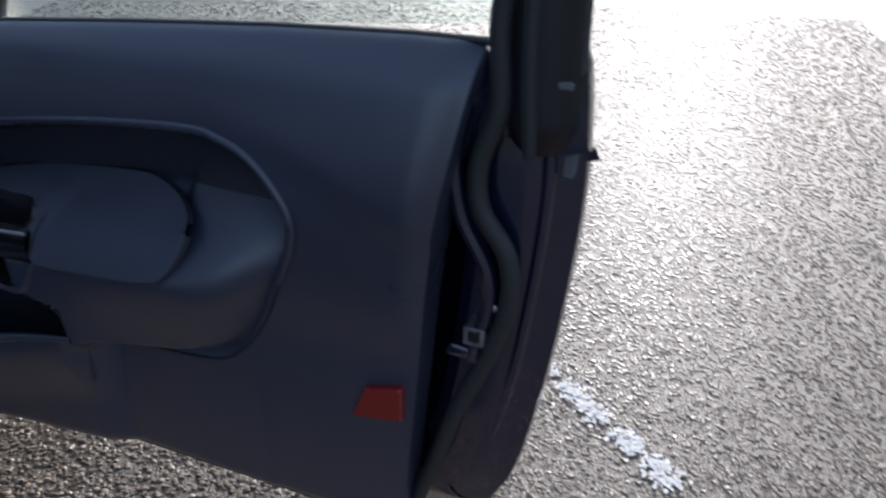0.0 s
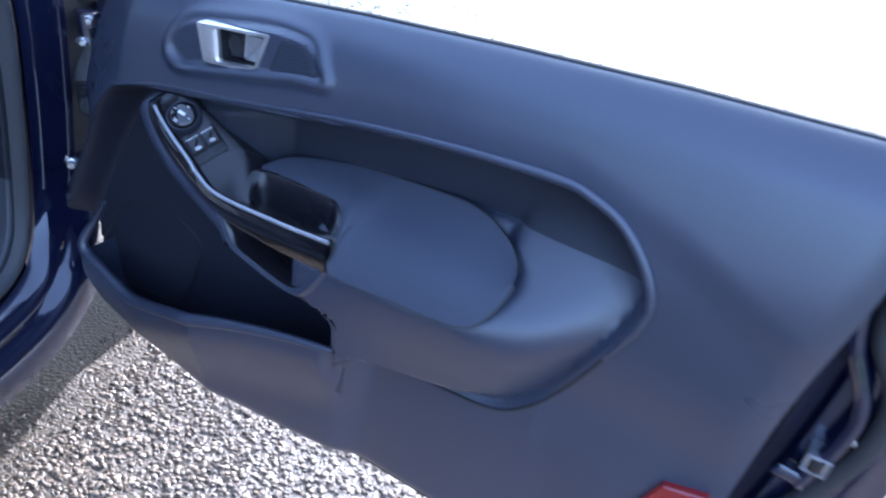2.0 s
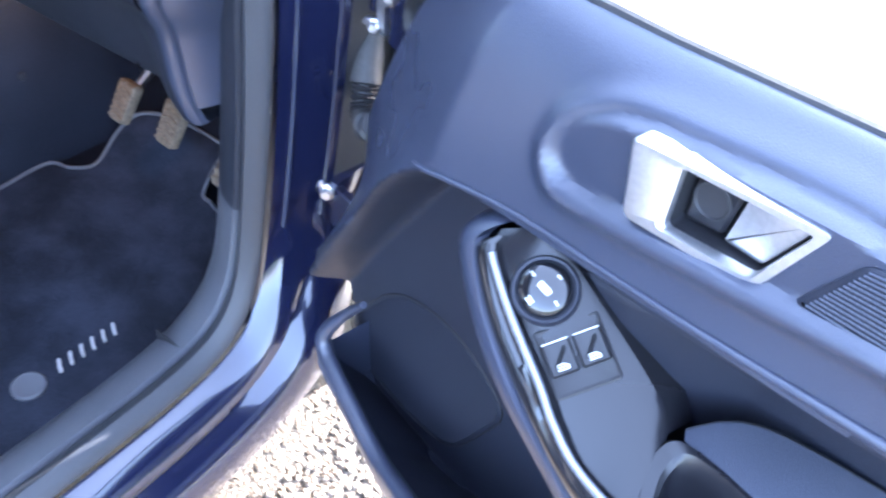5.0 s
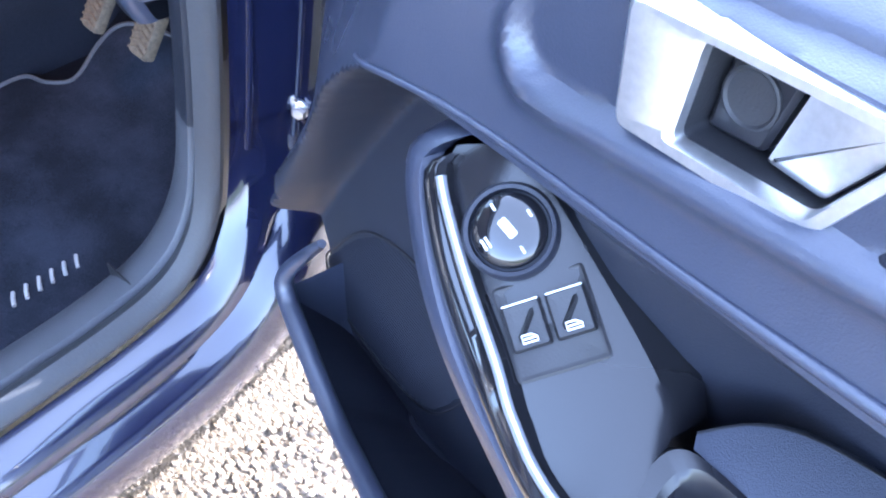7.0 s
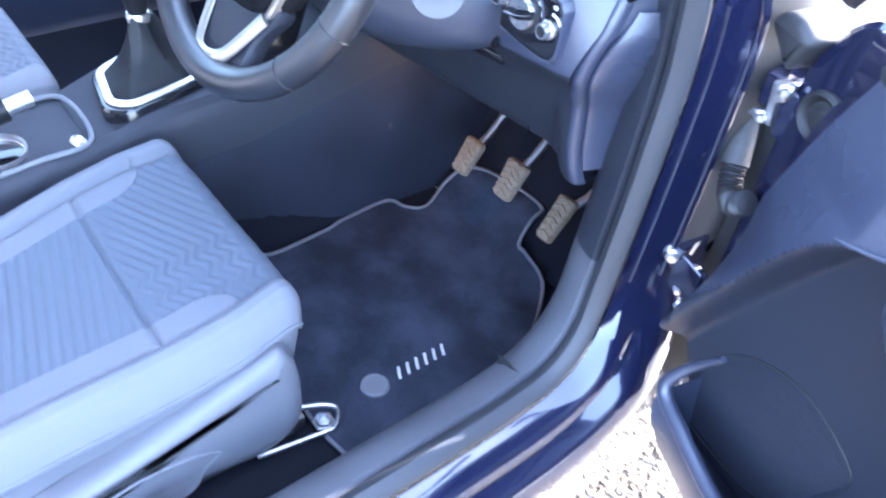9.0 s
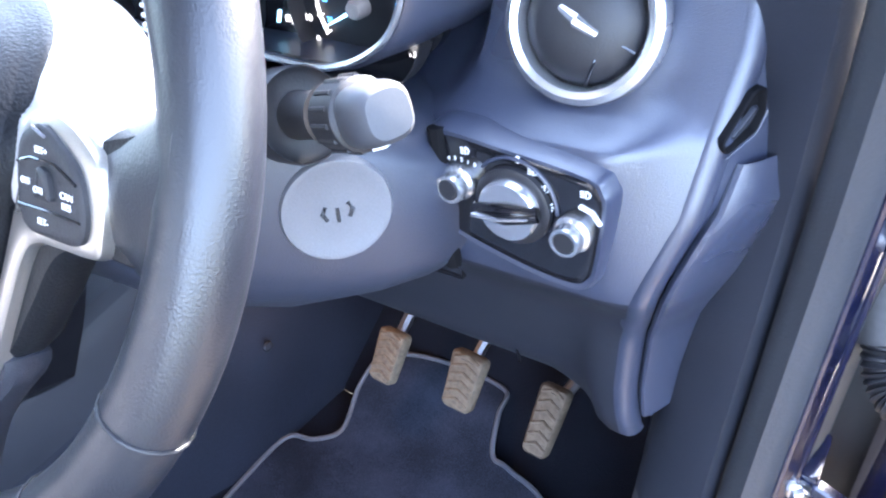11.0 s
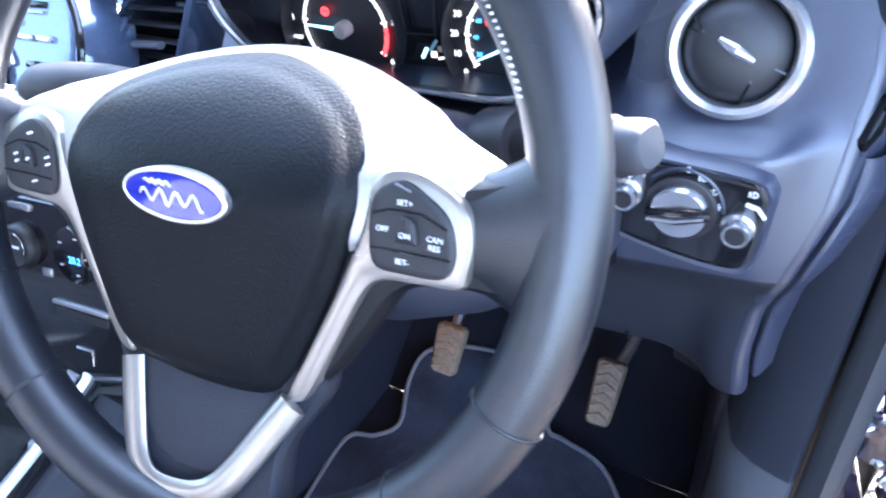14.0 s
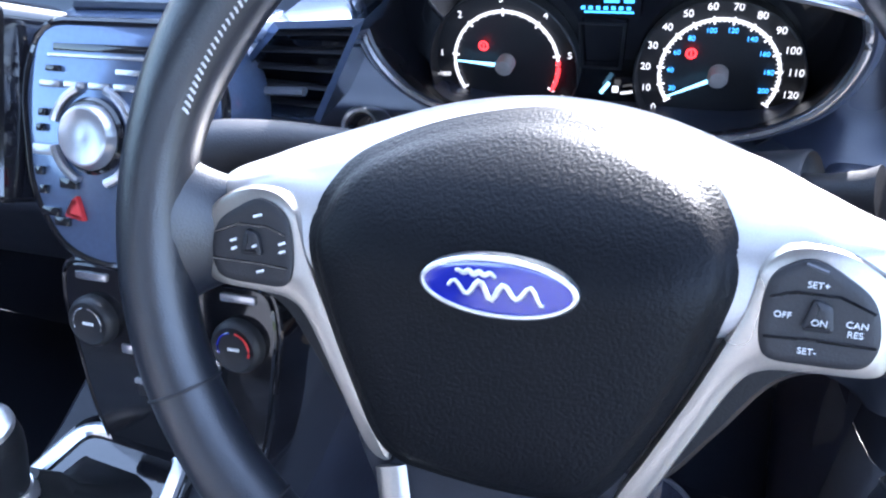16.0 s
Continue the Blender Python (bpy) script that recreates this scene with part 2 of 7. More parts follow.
# ---- ground ----
bm = sheet(lambda u, v: ((u - 0.5) * 600, (v - 0.5) * 600, 0), 6, 6)
tagged(part("ground", bm, GRAVEL), "coarse grey stone-chip asphalt drive, glinting in low sun", "ground", kind="structure")
rnd = random.Random(5)
pebble = bpy.data.meshes.new("stone_chips")
vs, fs = [], []
for i in range(104000):
    y = -0.45 + rnd.random() ** 1.8 * 7.5
    x = 0.3 - 1.6 * float(soft(y, 1.0, 2.2)) + rnd.random() ** 1.35 * 4.2
    if i > 56000:
        x, y = 1.35 + rnd.random() * 2.0, 0.1 + rnd.random() ** 1.4 * 4.2
    r = rnd.uniform(0.003, 0.0075) * (1 + 0.10 * max(0, y))
    a, sq, h = rnd.random() * 6.28, rnd.uniform(0.55, 1.0), rnd.uniform(0.18, 0.5) * r
    k = len(vs)
    for q in range(5):
        t = a + q * 1.2566
        rr = r * rnd.uniform(0.75, 1.1)
        vs.append((x + rr * math.cos(t), y + rr * sq * math.sin(t), -0.001))
        vs.append((x + rr * 0.62 * math.cos(t), y + rr * 0.62 * sq * math.sin(t), h * rnd.uniform(0.8, 1.2)))
    for q in range(5):
        b0, b1 = k + 2 * q, k + 2 * ((q + 1) % 5)
        fs.append((b0, b1, b1 + 1, b0 + 1))
    fs.append(tuple(k + 2 * q + 1 for q in range(5)))
for i in range(9500):
    x, y = 0.40 + rnd.random() ** 1.2 * 1.1, -0.55 + rnd.random() * 1.35
    r = rnd.uniform(0.0042, 0.0085)
    a, sq, h = rnd.random() * 6.28, rnd.uniform(0.6, 1.0), rnd.uniform(0.45, 0.8) * r
    k = len(vs)
    for f, z in ((1.0, -0.001), (0.86, 0.6), (0.45, 1.0)):
        for q in range(6):
            t = a + q * 1.0472
            rr = r * f * (0.88 + 0.2 * ((q * 7 + i * 3) % 5) / 5)
            vs.append((x + rr * math.cos(t), y + rr * sq * math.sin(t), h * z if z > 0 else z))
    for f in (0, 6):
        for q in range(6):
            fs.append((k + f + q, k + f + (q + 1) % 6, k + f + 6 + (q + 1) % 6, k + f + 6 + q))
    fs.append(tuple(k + 12 + q for q in range(6)))
pebble.from_pydata(vs, [], fs)
pebble.polygons.foreach_set("use_smooth", [True] * len(pebble.polygons))
pebble.set_sharp_from_angle(angle=radians(35))
chip = bpy.data.materials.new("pale and dark stone chips")
chip.use_nodes = True
nt = chip.node_tree
geo, ramp = nt.nodes.new("ShaderNodeNewGeometry"), nt.nodes.new("ShaderNodeValToRGB")
ramp.color_ramp.elements[0].color, ramp.color_ramp.elements[1].color = (0.036, 0.027, 0.019, 1), (0.36, 0.285, 0.20, 1)
e = ramp.color_ramp.elements.new(0.5)
e.color = (0.135, 0.105, 0.075, 1)
nt.links.new(geo.outputs["Random Per Island"], ramp.inputs[0])
nt.links.new(ramp.outputs[0], nt.nodes["Principled BSDF"].inputs["Base Color"])
nt.nodes["Principled BSDF"].inputs["Roughness"].default_value = 0.36
pebble.materials.append(chip)
tagged(new("stone_chips", pebble), "loose pale and brown stone chips bedded in asphalt", "gravel", kind="stuff")

# worn road marking and the grass verge
bm = bmesh.new()
for i in range(1100):
    t = rnd.random()
    s = rnd.gauss(0, 0.014)
    if 0.5 + 0.5 * math.sin(t * 23 + 1.2 * math.sin(t * 9)) < rnd.random() * 0.55:
        continue
    x, y = 1.60 + 0.30 * t + s * 0.78, 0.83 - 0.37 * t + s * 0.63
    r, a0 = rnd.uniform(0.0022, 0.0078), rnd.random() * 6
    bm.faces.new([bm.verts.new((x + r * rnd.uniform(0.5, 1.1) * math.cos(a0 + q * 0.7), y + r * rnd.uniform(0.5, 1.1) * math.sin(a0 + q * 0.7), 0.0030 + i * 0.000005)) for q in range(9)])
WORNLINE = material("worn white road paint", (0.62, 0.61, 0.58), 0.7, vary=0.3, grain=60, bump=0.6)
tagged(part("road_marking", bm, WORNLINE, smooth=False), "patchy worn white painted line on the asphalt", "road marking", kind="structure")
grass = bpy.data.meshes.new("grass_verge")
vs, fs = [], []
for i in range(34000):
    y = rnd.uniform(7.2, 13.0) if i < 20000 else rnd.uniform(-7, 7.2)
    x = (1.0 + (13.5 - y) * 0.62 if i < 20000 else 3.1 if y < 1.5 else 5.4) + rnd.random() ** 1.2 * 6
    h, a, w = rnd.uniform(0.05, 0.13), rnd.random() * 6.28, rnd.uniform(0.006, 0.012)
    dx, dy = math.cos(a), math.sin(a)
    k = len(vs)
    vs += [(x - dy * w, y + dx * w, 0), (x + dy * w, y - dx * w, 0), (x + dx * h * 0.4, y + dy * h * 0.4, h)]
    fs.append((k, k + 1, k + 2))
EDGE = ((0.4, 8.15), (0.9, 7.94), (1.68, 7.6), (2.52, 6.75), (3.0, 6.35), (3.2, 5.9), (3.6, 5.0))
for i in range(18000):
    x = rnd.uniform(0.4, 6.0)
    y = float(np.interp(x, *zip(*EDGE))) + 0.05 * math.sin(x * 9) + rnd.random() ** 1.3 * 4.2
    h, a, w = rnd.uniform(0.04, 0.11), rnd.random() * 6.28, rnd.uniform(0.008, 0.015)
    dx, dy = math.cos(a), math.sin(a)
    k = len(vs)
    vs += [(x - dy * w, y + dx * w, 0), (x + dy * w, y - dx * w, 0), (x + dx * h * 0.4, y + dy * h * 0.4, h)]
    fs.append((k, k + 1, k + 2))
grass.from_pydata(vs, [], fs)
grass.materials.append(material("short green grass", (0.07, 0.13, 0.025), 0.7, vary=0.4, grain=30, bump=0, coarse=1.5))
tagged(new("grass_verge", grass), "short green grass verge beside the drive", "grass", kind="stuff")

# ---- the open door ----
DOOR = Matrix.Translation((0.421, 0.259, 0)) @ Matrix.Rotation(math.atan2(-0.2412, 0.9705), 4, "Z")
door = thing("car_door", "open dark blue car door with charcoal plastic trim", "car door", DOOR)


def dp(u, w, n=0.0):
    return Vector((u, -n, w))


BELT = ((0.10, 0.889), (0.296, 0.908), (0.517, 0.938), (0.689, 0.957), (0.874, 0.975), (1.026, 0.986), (1.11, 0.989))
FRONT = ((0.33, 0.12), (0.36, 0.078), (0.43, 0.056), (0.465, 0.038), (0.50, 0.026), (0.53, 0.024), (0.58, 0.030), (0.65, 0.046), (0.70, 0.056), (0.75, 0.070), (0.80, 0.082), (0.85, 0.096), (0.89, 0.118), (1.0, 0.17))
REAR = ((0.33, 1.028), (0.43, 1.037), (0.55, 1.048), (0.69, 1.057), (0.797, 1.068), (0.893, 1.083), (0.98, 1.096), (1.01, 1.10))
LIP = ((0.03, 0.44), (0.06, 0.445), (0.12, 0.447), (0.20, 0.437), (0.25, 0.452), (0.30, 0.474), (0.35, 0.494), (0.40, 0.512), (0.50, 0.540), (0.58, 0.553), (0.65, 0.556), (0.75, 0.560), (1.1, 0.56))
LIP_N = ((0.03, 0.0), (0.06, 0.008), (0.12, 0.020), (0.20, 0.033), (0.25, 0.043), (0.30, 0.054), (0.36, 0.064), (0.42, 0.056), (0.50, 0.048), (0.58, 0.038), (0.66, 0.018), (0.75, 0.002), (0.85, -0.010), (1.1, -0.014))
RECESS = bent([(0.0, 0.44), (0.09, 0.63), (0.165, 0.748), (0.26, 0.780), (0.387, 0.802), (0.53, 0.831), (0.67, 0.854), (0.792, 0.866), (0.850, 0.856), (0.888, 0.824), (0.907, 0.785), (0.902, 0.750), (0.880, 0.698), (0.850, 0.632), (0.820, 0.585), (0.784, 0.556), (0.733, 0.544), (0.663, 0.538), (0.60, 0.525), (0.54, 0.45), (0.43, 0.40), (0.33, 0.36), (0.22, 0.33), (0.08, 0.30), (0.0, 0.33)])
JOINT = ((0.54, 0.535), (0.60, 0.538), (0.663, 0.541), (0.733, 0.545), (0.787, 0.556), (0.823, 0.585), (0.855, 0.632), (0.888, 0.703), (0.910, 0.760))
POCKET_END = ((0.50, 0.577), (0.595, 0.577), (0.606, 0.568), (0.615, 0.535), (0.625, 0.52), (0.70, 0.52))
SURROUND = bent([(0.268, 0.836), (0.275, 0.864), (0.302, 0.884), (0.355, 0.897), (0.421, 0.909), (0.468, 0.911), (0.487, 0.905), (0.499, 0.89), (0.510, 0.868), (0.47, 0.861), (0.418, 0.848), (0.334, 0.828), (0.288, 0.819)])
HANDLE_HOLE = [(0.350, 0.884), (0.419, 0.892), (0.404, 0.853), (0.354, 0.846)]


def door_height(u, w, inner=False):
    """How far the moulded trim stands into the cabin at a place on the door."""
    pts = np.stack([u, w], 1)
    d = np.interp(u, *zip(*BELT)) - w
    h = -0.026 * (1 - np.sqrt(1 - (1 - np.clip(d / 0.050, 0.0, 1)) ** 2 * 0.998)) - 0.044 * (1 - np.clip(d / 0.20, 0, 1)) ** 2 + 0.012 - 0.010 * soft(d, 0.12, 0.30)
    rear = np.interp(w, *zip(*REAR)) - u
    h -= 0.014 * (1 - np.clip(rear / 0.035, 0, 1)) ** 2
    crease = np.interp(u, (0.1, 0.45, 0.80, 0.92, 1.1), (0.80, 0.855, 0.888, 0.86, 0.78))
    h += 0.005 * soft(w - crease, -0.035, 0.02) * soft(u, 0.15, 0.4)
    low_n = np.interp(u, *zip(*LIP_N))
    lip = np.interp(u, *zip(*LIP))
    h = h * soft(w, 0.60, 0.72) + (1 - soft(w, 0.60, 0.72)) * np.minimum(low_n, -0.008)
    # in front of the fold the panel turns forward to the hinge side
    edge, turn = np.interp(w, *zip(*FRONT)), np.interp(w, (0.50, 0.617, 0.70, 0.77, 0.90), (0.010, 0.079, 0.135, 0.188, 0.196))
    h -= 0.050 * np.clip(1 - (u - edge) / np.maximum(turn - edge, 0.012), 0.0, 1.0) ** 1.12 * soft(w, 0.50, 0.56)
    inn = soft(-sdf(RECESS, pts), 0.0, 0.024)
    h = h * (1 - inn) + inn * -0.054
    wall = np.interp(u, (0.22, 0.27, 0.30, 0.35, 0.39, 0.43), (-0.054, -0.010, -0.010, -0.015, -0.030, -0.054))
    h = np.where(inn > 0, np.maximum(h, wall * inn + h * (1 - inn)) * soft(w, 0.66, 0.71) + h * (1 - soft(w, 0.66, 0.71)), h)
    # the armrest: a ridge that falls to the back wall above and to the joint below
    crest = np.interp(u, (0.5, 0.66, 0.76, 0.82, 0.87, 0.90), (0.678, 0.686, 0.694, 0.706, 0.709, 0.735))
    cn = np.interp(u, (0.5, 0.66, 0.75, 0.80, 0.85, 0.88, 0.91), (0.048, 0.048, 0.041, 0.034, 0.026, 0.010, -0.035))
    up = w - crest
    x = np.clip(up / 0.105, 0, 1)
    shelf = np.where(up > 0, cn + (-0.054 - cn) * (1 - (1 - x) ** 1.35), cn - up * 1.2)
    joint = np.interp(u, *zip(*JOINT))
    side = low_n + (cn - low_n) * soft(w, joint - 0.01, np.maximum(crest, joint + 0.05))
    side = side + np.maximum(up, 0) * 0.25
    arm = -np.log(np.exp(-shelf * 170) + np.exp(-side * 170)) / 170 + 0.002 - 0.016 * soft(up, -0.012, 0.010) * (1 - soft(u, 0.738, 0.758))
    on = soft(u - np.interp(w, *zip(*POCKET_END)), -0.006, 0.006) * inn
    h = h * (1 - on) + np.maximum(arm, -0.054) * on
    ring = sdf(SURROUND, pts)
    h += 0.0058 * np.exp(-(ring / 0.0066) ** 2)
    dish = soft(-ring, 0.004, 0.010)
    h = h * (1 - dish) + dish * -0.006
    h -= soft(-sdf(HANDLE_HOLE, pts), -0.004, 0.002) * 0.03
    # the pocket front below its lip
    below = (w < lip + 0.0008) & (u < 0.62) & np.logical_not(inner)
    front = low_n - 0.030 * soft(lip - w, 0.015, 0.14)
    fade = 1 - soft(u, 0.56, 0.62)
    h = np.where(below, front * fade + h * (1 - fade), h)
    h -= 0.02 * (1 - np.clip((w - 0.33) / 0.03, 0, 1)) ** 2
    return h


NU, NV, NL = 260, 190, 46
gu, gv = np.meshgrid(np.linspace(0, 1, NU + 1), np.concatenate([np.linspace(0, 0.28, NL), 0.283 + 0.717 * np.sin(np.linspace(0, 1, NV + 1 - NL) * 1.5) / math.sin(1.5)]))
wn = 0.33 + gv * 0.68
ul, ur = np.interp(0.351 + (gv - 0.283) / 0.717 * 0.538, *zip(*FRONT)), np.interp(wn, *zip(*REAR))
ul = np.where(gv <= 0.2801, np.interp(wn, (0.33, 0.36, 0.40, 0.45, 0.52), (0.13, 0.102, 0.086, 0.075, 0.075)), ul)
uu = ul + gu * (ur - ul)
lipw, beltw = np.interp(uu, *zip(*LIP)), np.interp(uu, *zip(*BELT))
footw = lipw + 0.0012 - 0.095 * (1 - soft(uu, 0.555, 0.60))     # the map pocket goes down behind its lip
ww = np.where(gv <= 0.2801, 0.33 + gv / 0.28 * (lipw - 0.33), footw + (gv - 0.283) / 0.717 * (beltw - footw))
hh = door_height(uu.ravel(), ww.ravel(), gv.ravel() > 0.2801).reshape(uu.shape)
# the bowl behind the armrest runs out softly
bowl = (soft(-sdf(RECESS, np.stack([uu.ravel(), ww.ravel()], 1)), 0.010, 0.03) * soft(uu.ravel(), 0.74, 0.86)).reshape(uu.shape)
for _ in range(90):
    avg = hh.copy()
    avg[1:-1, 1:-1] = (hh[:-2, 1:-1] + hh[2:, 1:-1] + hh[1:-1, :-2] + hh[1:-1, 2:]) / 4
    hh = hh * (1 - bowl) + avg * bowl
bm = bmesh.new()
V = [[bm.verts.new(dp(uu[j, i], ww[j, i], hh[j, i])) for i in range(NU + 1)] for j in range(NV + 1)]
for j in range(NV):
    for i in range(NU):
        bm.faces.new((V[j][i], V[j][i + 1], V[j + 1][i + 1], V[j + 1][i]))
rim = [V[0][i] for i in range(NU + 1)] + [V[j][NU] for j in range(1, NV + 1)] + [V[NV][i] for i in range(NU - 1, -1, -1)] + [V[j][0] for j in range(NV - 1, 0, -1)]
back = [bm.verts.new((v.co.x, max(0.060, v.co.y), v.co.z)) for v in rim]
for i in range(len(rim)):
    k = (i + 1) % len(rim)
    bm.faces.new((rim[i], rim[k], back[k], back[i]))
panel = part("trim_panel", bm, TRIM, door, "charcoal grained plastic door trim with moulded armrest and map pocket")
# a duller, darker plastic for the recessed insert; it also paints in shade
INSERTSHADE = material("dull dark plastic and recess shade", (0.017, 0.019, 0.029), 0.48, grain=1100, bump=0.2, spec=0.32)
panel.data.materials.append(INSERTSHADE)
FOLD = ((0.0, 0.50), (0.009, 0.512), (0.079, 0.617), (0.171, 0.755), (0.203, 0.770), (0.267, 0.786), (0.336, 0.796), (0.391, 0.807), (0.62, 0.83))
# darker faces below the fold stand for shade on the door front
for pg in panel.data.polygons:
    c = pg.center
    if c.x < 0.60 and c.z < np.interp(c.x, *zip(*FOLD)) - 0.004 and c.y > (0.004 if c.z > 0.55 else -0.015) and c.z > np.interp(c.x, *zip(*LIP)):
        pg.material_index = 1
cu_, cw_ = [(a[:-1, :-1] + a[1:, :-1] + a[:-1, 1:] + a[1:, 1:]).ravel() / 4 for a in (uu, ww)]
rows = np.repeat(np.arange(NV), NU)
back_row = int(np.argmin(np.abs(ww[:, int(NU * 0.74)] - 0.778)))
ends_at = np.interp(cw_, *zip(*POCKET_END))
# back wall and pocket inside take the same shade-dark plastic
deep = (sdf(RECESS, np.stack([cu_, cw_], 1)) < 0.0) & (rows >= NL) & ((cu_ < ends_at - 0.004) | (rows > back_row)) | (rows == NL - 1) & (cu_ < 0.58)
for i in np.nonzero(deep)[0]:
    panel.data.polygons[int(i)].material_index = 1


def on_door(line, lift=0.0):
    a = np.array([(p[0], p[1]) for p in line])
    return [dp(p[0], p[1], h + lift) for p, h in zip(a, door_height(a[:, 0], a[:, 1]))]


def along(pts, k, n=8):
    """k even steps along a smooth line of (u, w, n)."""
    q = [Vector(p) for p in smooth_line(pts, n=n)]
    d = [0.0]
    for a, b in zip(q, q[1:]):
        d.append(d[-1] + (b - a).length)
    t = np.linspace(0, d[-1], k)
    return [Vector([float(np.interp(v, d, [p[c] for p in q])) for c in range(3)]) for v in t]


def skin(curves, bm=None):
    """A sheet through guide curves of equal count, given as (u, w, n)."""
    return rings([[dp(*p) for p in c] for c in curves], bm, closed=False, caps=(False, False))


# piping round the recess
pipe = [(0.17, 0.757), (0.26, 0.785), (0.387, 0.808), (0.53, 0.837), (0.67, 0.859), (0.792, 0.871), (0.832, 0.867), (0.866, 0.854), (0.896, 0.825), (0.912, 0.793), (0.911, 0.765), (0.900, 0.732), (0.886, 0.700)]
pipe = [tuple(v) for v in smooth_line(pipe, n=8)]
part("piping", tube(on_door(pipe, 0.0005), 0.0058, 10, taper=lambda t: 0.35 + 0.65 * min(1, max(0, t - 0.15) * 4, (1 - t) * 8)), TRIM, door, "raised grey piping round the armrest recess")
seam = [tuple(v) for v in smooth_line([(0.912, 0.775)] + list(JOINT[:1:-1]) + [(0.60, 0.545), (0.582, 0.552)], n=8)]
part("panel_joint", tube(on_door(seam, 0.0004), 0.0019, 6), DARK, door)

# cloth armrest pad: a patch between its wall edge and its outer edge
pb = along([(0.418, 0.727, -0.012), (0.432, 0.735, -0.034), (0.458, 0.742, -0.046), (0.52, 0.755, -0.053), (0.584, 0.764, -0.054), (0.65, 0.773, -0.050), (0.701, 0.778, -0.042), (0.743, 0.771, -0.026), (0.768, 0.762, -0.008), (0.776, 0.754, 0.004)], 40)
pf = along([(0.422, 0.727, -0.006), (0.47, 0.732, -0.006), (0.540, 0.735, 0.000)], 14) + along([(0.560, 0.731, 0.012), (0.571, 0.722, 0.032), (0.575, 0.704, 0.047), (0.575, 0.677, 0.051), (0.66, 0.683, 0.0515), (0.73, 0.687, 0.047), (0.758, 0.697, 0.040), (0.774, 0.724, 0.024), (0.778, 0.742, 0.012)], 26)
loops = []
for v in (-0.02, 0.0, 0.03, 0.08, 0.15, 0.24, 0.33, 0.42, 0.51, 0.6, 0.68, 0.75, 0.81, 0.86, 0.91, 0.95, 0.98, 1.0, 1.01):
    row = []
    for i, (p, q) in enumerate(zip(pb, pf)):
        c = p.lerp(q, min(max(v, 0), 1))
        full = max(0.0, min(1.0, (i - 11) / 10)) * max(0.25, min(1, (39 - i) / 8))
        lift = 0.013 * math.sin(math.pi * max(0, min(1, v)) ** 1.7) * full
        dip = 0.004 * math.exp(-((v - 0.28) / 0.2) ** 2) * full
        edge = -0.006 if v in (-0.02, 1.01) else 0.003
        row.append(c + Vector((0, lift * 0.75 - dip * 0.6 + edge * 0.7, lift * 0.8 - dip * 0.5 + edge)))
    loops.append(row)
part("armrest_pad", skin(loops), PADCLOTH, door, "padded charcoal cloth armrest")
for edge in (pf[17:], pb):
    part("pad_seam", tube([dp(*(p + Vector((0, 0.001, 0.002)))) for p in edge], 0.0014, 6), DARK, door)

# grab handle: switch plate, gloss grip, moulded side
GA = [(0.268, 0.763, 0.018), (0.285, 0.753, 0.024), (0.304, 0.742, 0.029), (0.345, 0.724, 0.038), (0.367, 0.712, 0.043), (0.402, 0.701, 0.046), (0.443, 0.700, 0.046)]
GB = [(0.262, 0.771, 0.008), (0.288, 0.785, -0.003), (0.313, 0.775, -0.007), (0.3525, 0.756, -0.009), (0.380, 0.745, -0.008), (0.400, 0.737, -0.005), (0.413, 0.726, 0.0)]
ca, cb = along(GA, 34), along(GB, 34)
loops = [ca]
for v in (0.06, 0.2, 0.4, 0.6, 0.8, 0.94):
    loops.append([a.lerp(b, v) + Vector((0, 0.0012, 0.0012)) * math.sin(math.pi * v) for a, b in zip(ca, cb)])
loops += [cb, [b + Vector((0.0, -0.001, -0.004)) for b in cb], [b + Vector((0.0, -0.012, -0.03)) for b in cb]]
part("switch_plate", skin(loops), SATIN, door, "black window switch plate")
GE = [(0.262, 0.766, 0.012), (0.255, 0.757, 0.020), (0.280, 0.741, 0.033), (0.312, 0.723, 0.042), (0.345, 0.708, 0.0475), (0.40, 0.681, 0.051), (0.486, 0.672, 0.051), (0.568, 0.675, 0.051)]
GL = [(0.266, 0.769, 0.012), (0.270, 0.762, 0.021), (0.304, 0.742, 0.0305), (0.345, 0.724, 0.0395), (0.367, 0.712, 0.0445), (0.402, 0.701, 0.0475), (0.49, 0.704, 0.0475), (0.568, 0.711, 0.0475)]
cl, ce = along(GL, 50), along(GE, 50)
loops = [[p + Vector((0.003, 0.002, -0.020)) for p in cl], [p + Vector((0.0045, 0.003, -0.002)) for p in cl], [p + Vector((0.003, 0.0045, 0.0015)) for p in cl], [p + Vector((0, 0.0035, 0.0035)) for p in cl]]
for v in (0.12, 0.3, 0.5, 0.7, 0.9):
    loops.append([a.lerp(b, v) + Vector((0, 0.002, 0.005)) * math.sin(math.pi * (0.15 + 0.85 * v)) for a, b in zip(cl, ce)])
loops += [ce, [p + Vector((0, -0.003, -0.004)) for p in ce], [p + Vector((0, -0.002, -0.03)) for p in ce]]
part("gloss_grip", skin(loops), GLOSS, door, "gloss black grab handle strip")
part("grip_inlay", tube([dp(*(p + Vector((0.001, 0.0045, 0.0022)))) for p in cl[2:]], 0.0026, 8), INLAY, door, "grey satin line along the grip")
gs = along([(0.270, 0.781, -0.004), (0.258, 0.772, 0.008), (0.2515, 0.757, 0.020), (0.277, 0.739, 0.034), (0.308, 0.721, 0.044), (0.341, 0.705, 0.0495), (0.385, 0.684, 0.052), (0.410, 0.668, 0.052), (0.418, 0.652, 0.052)], 40)
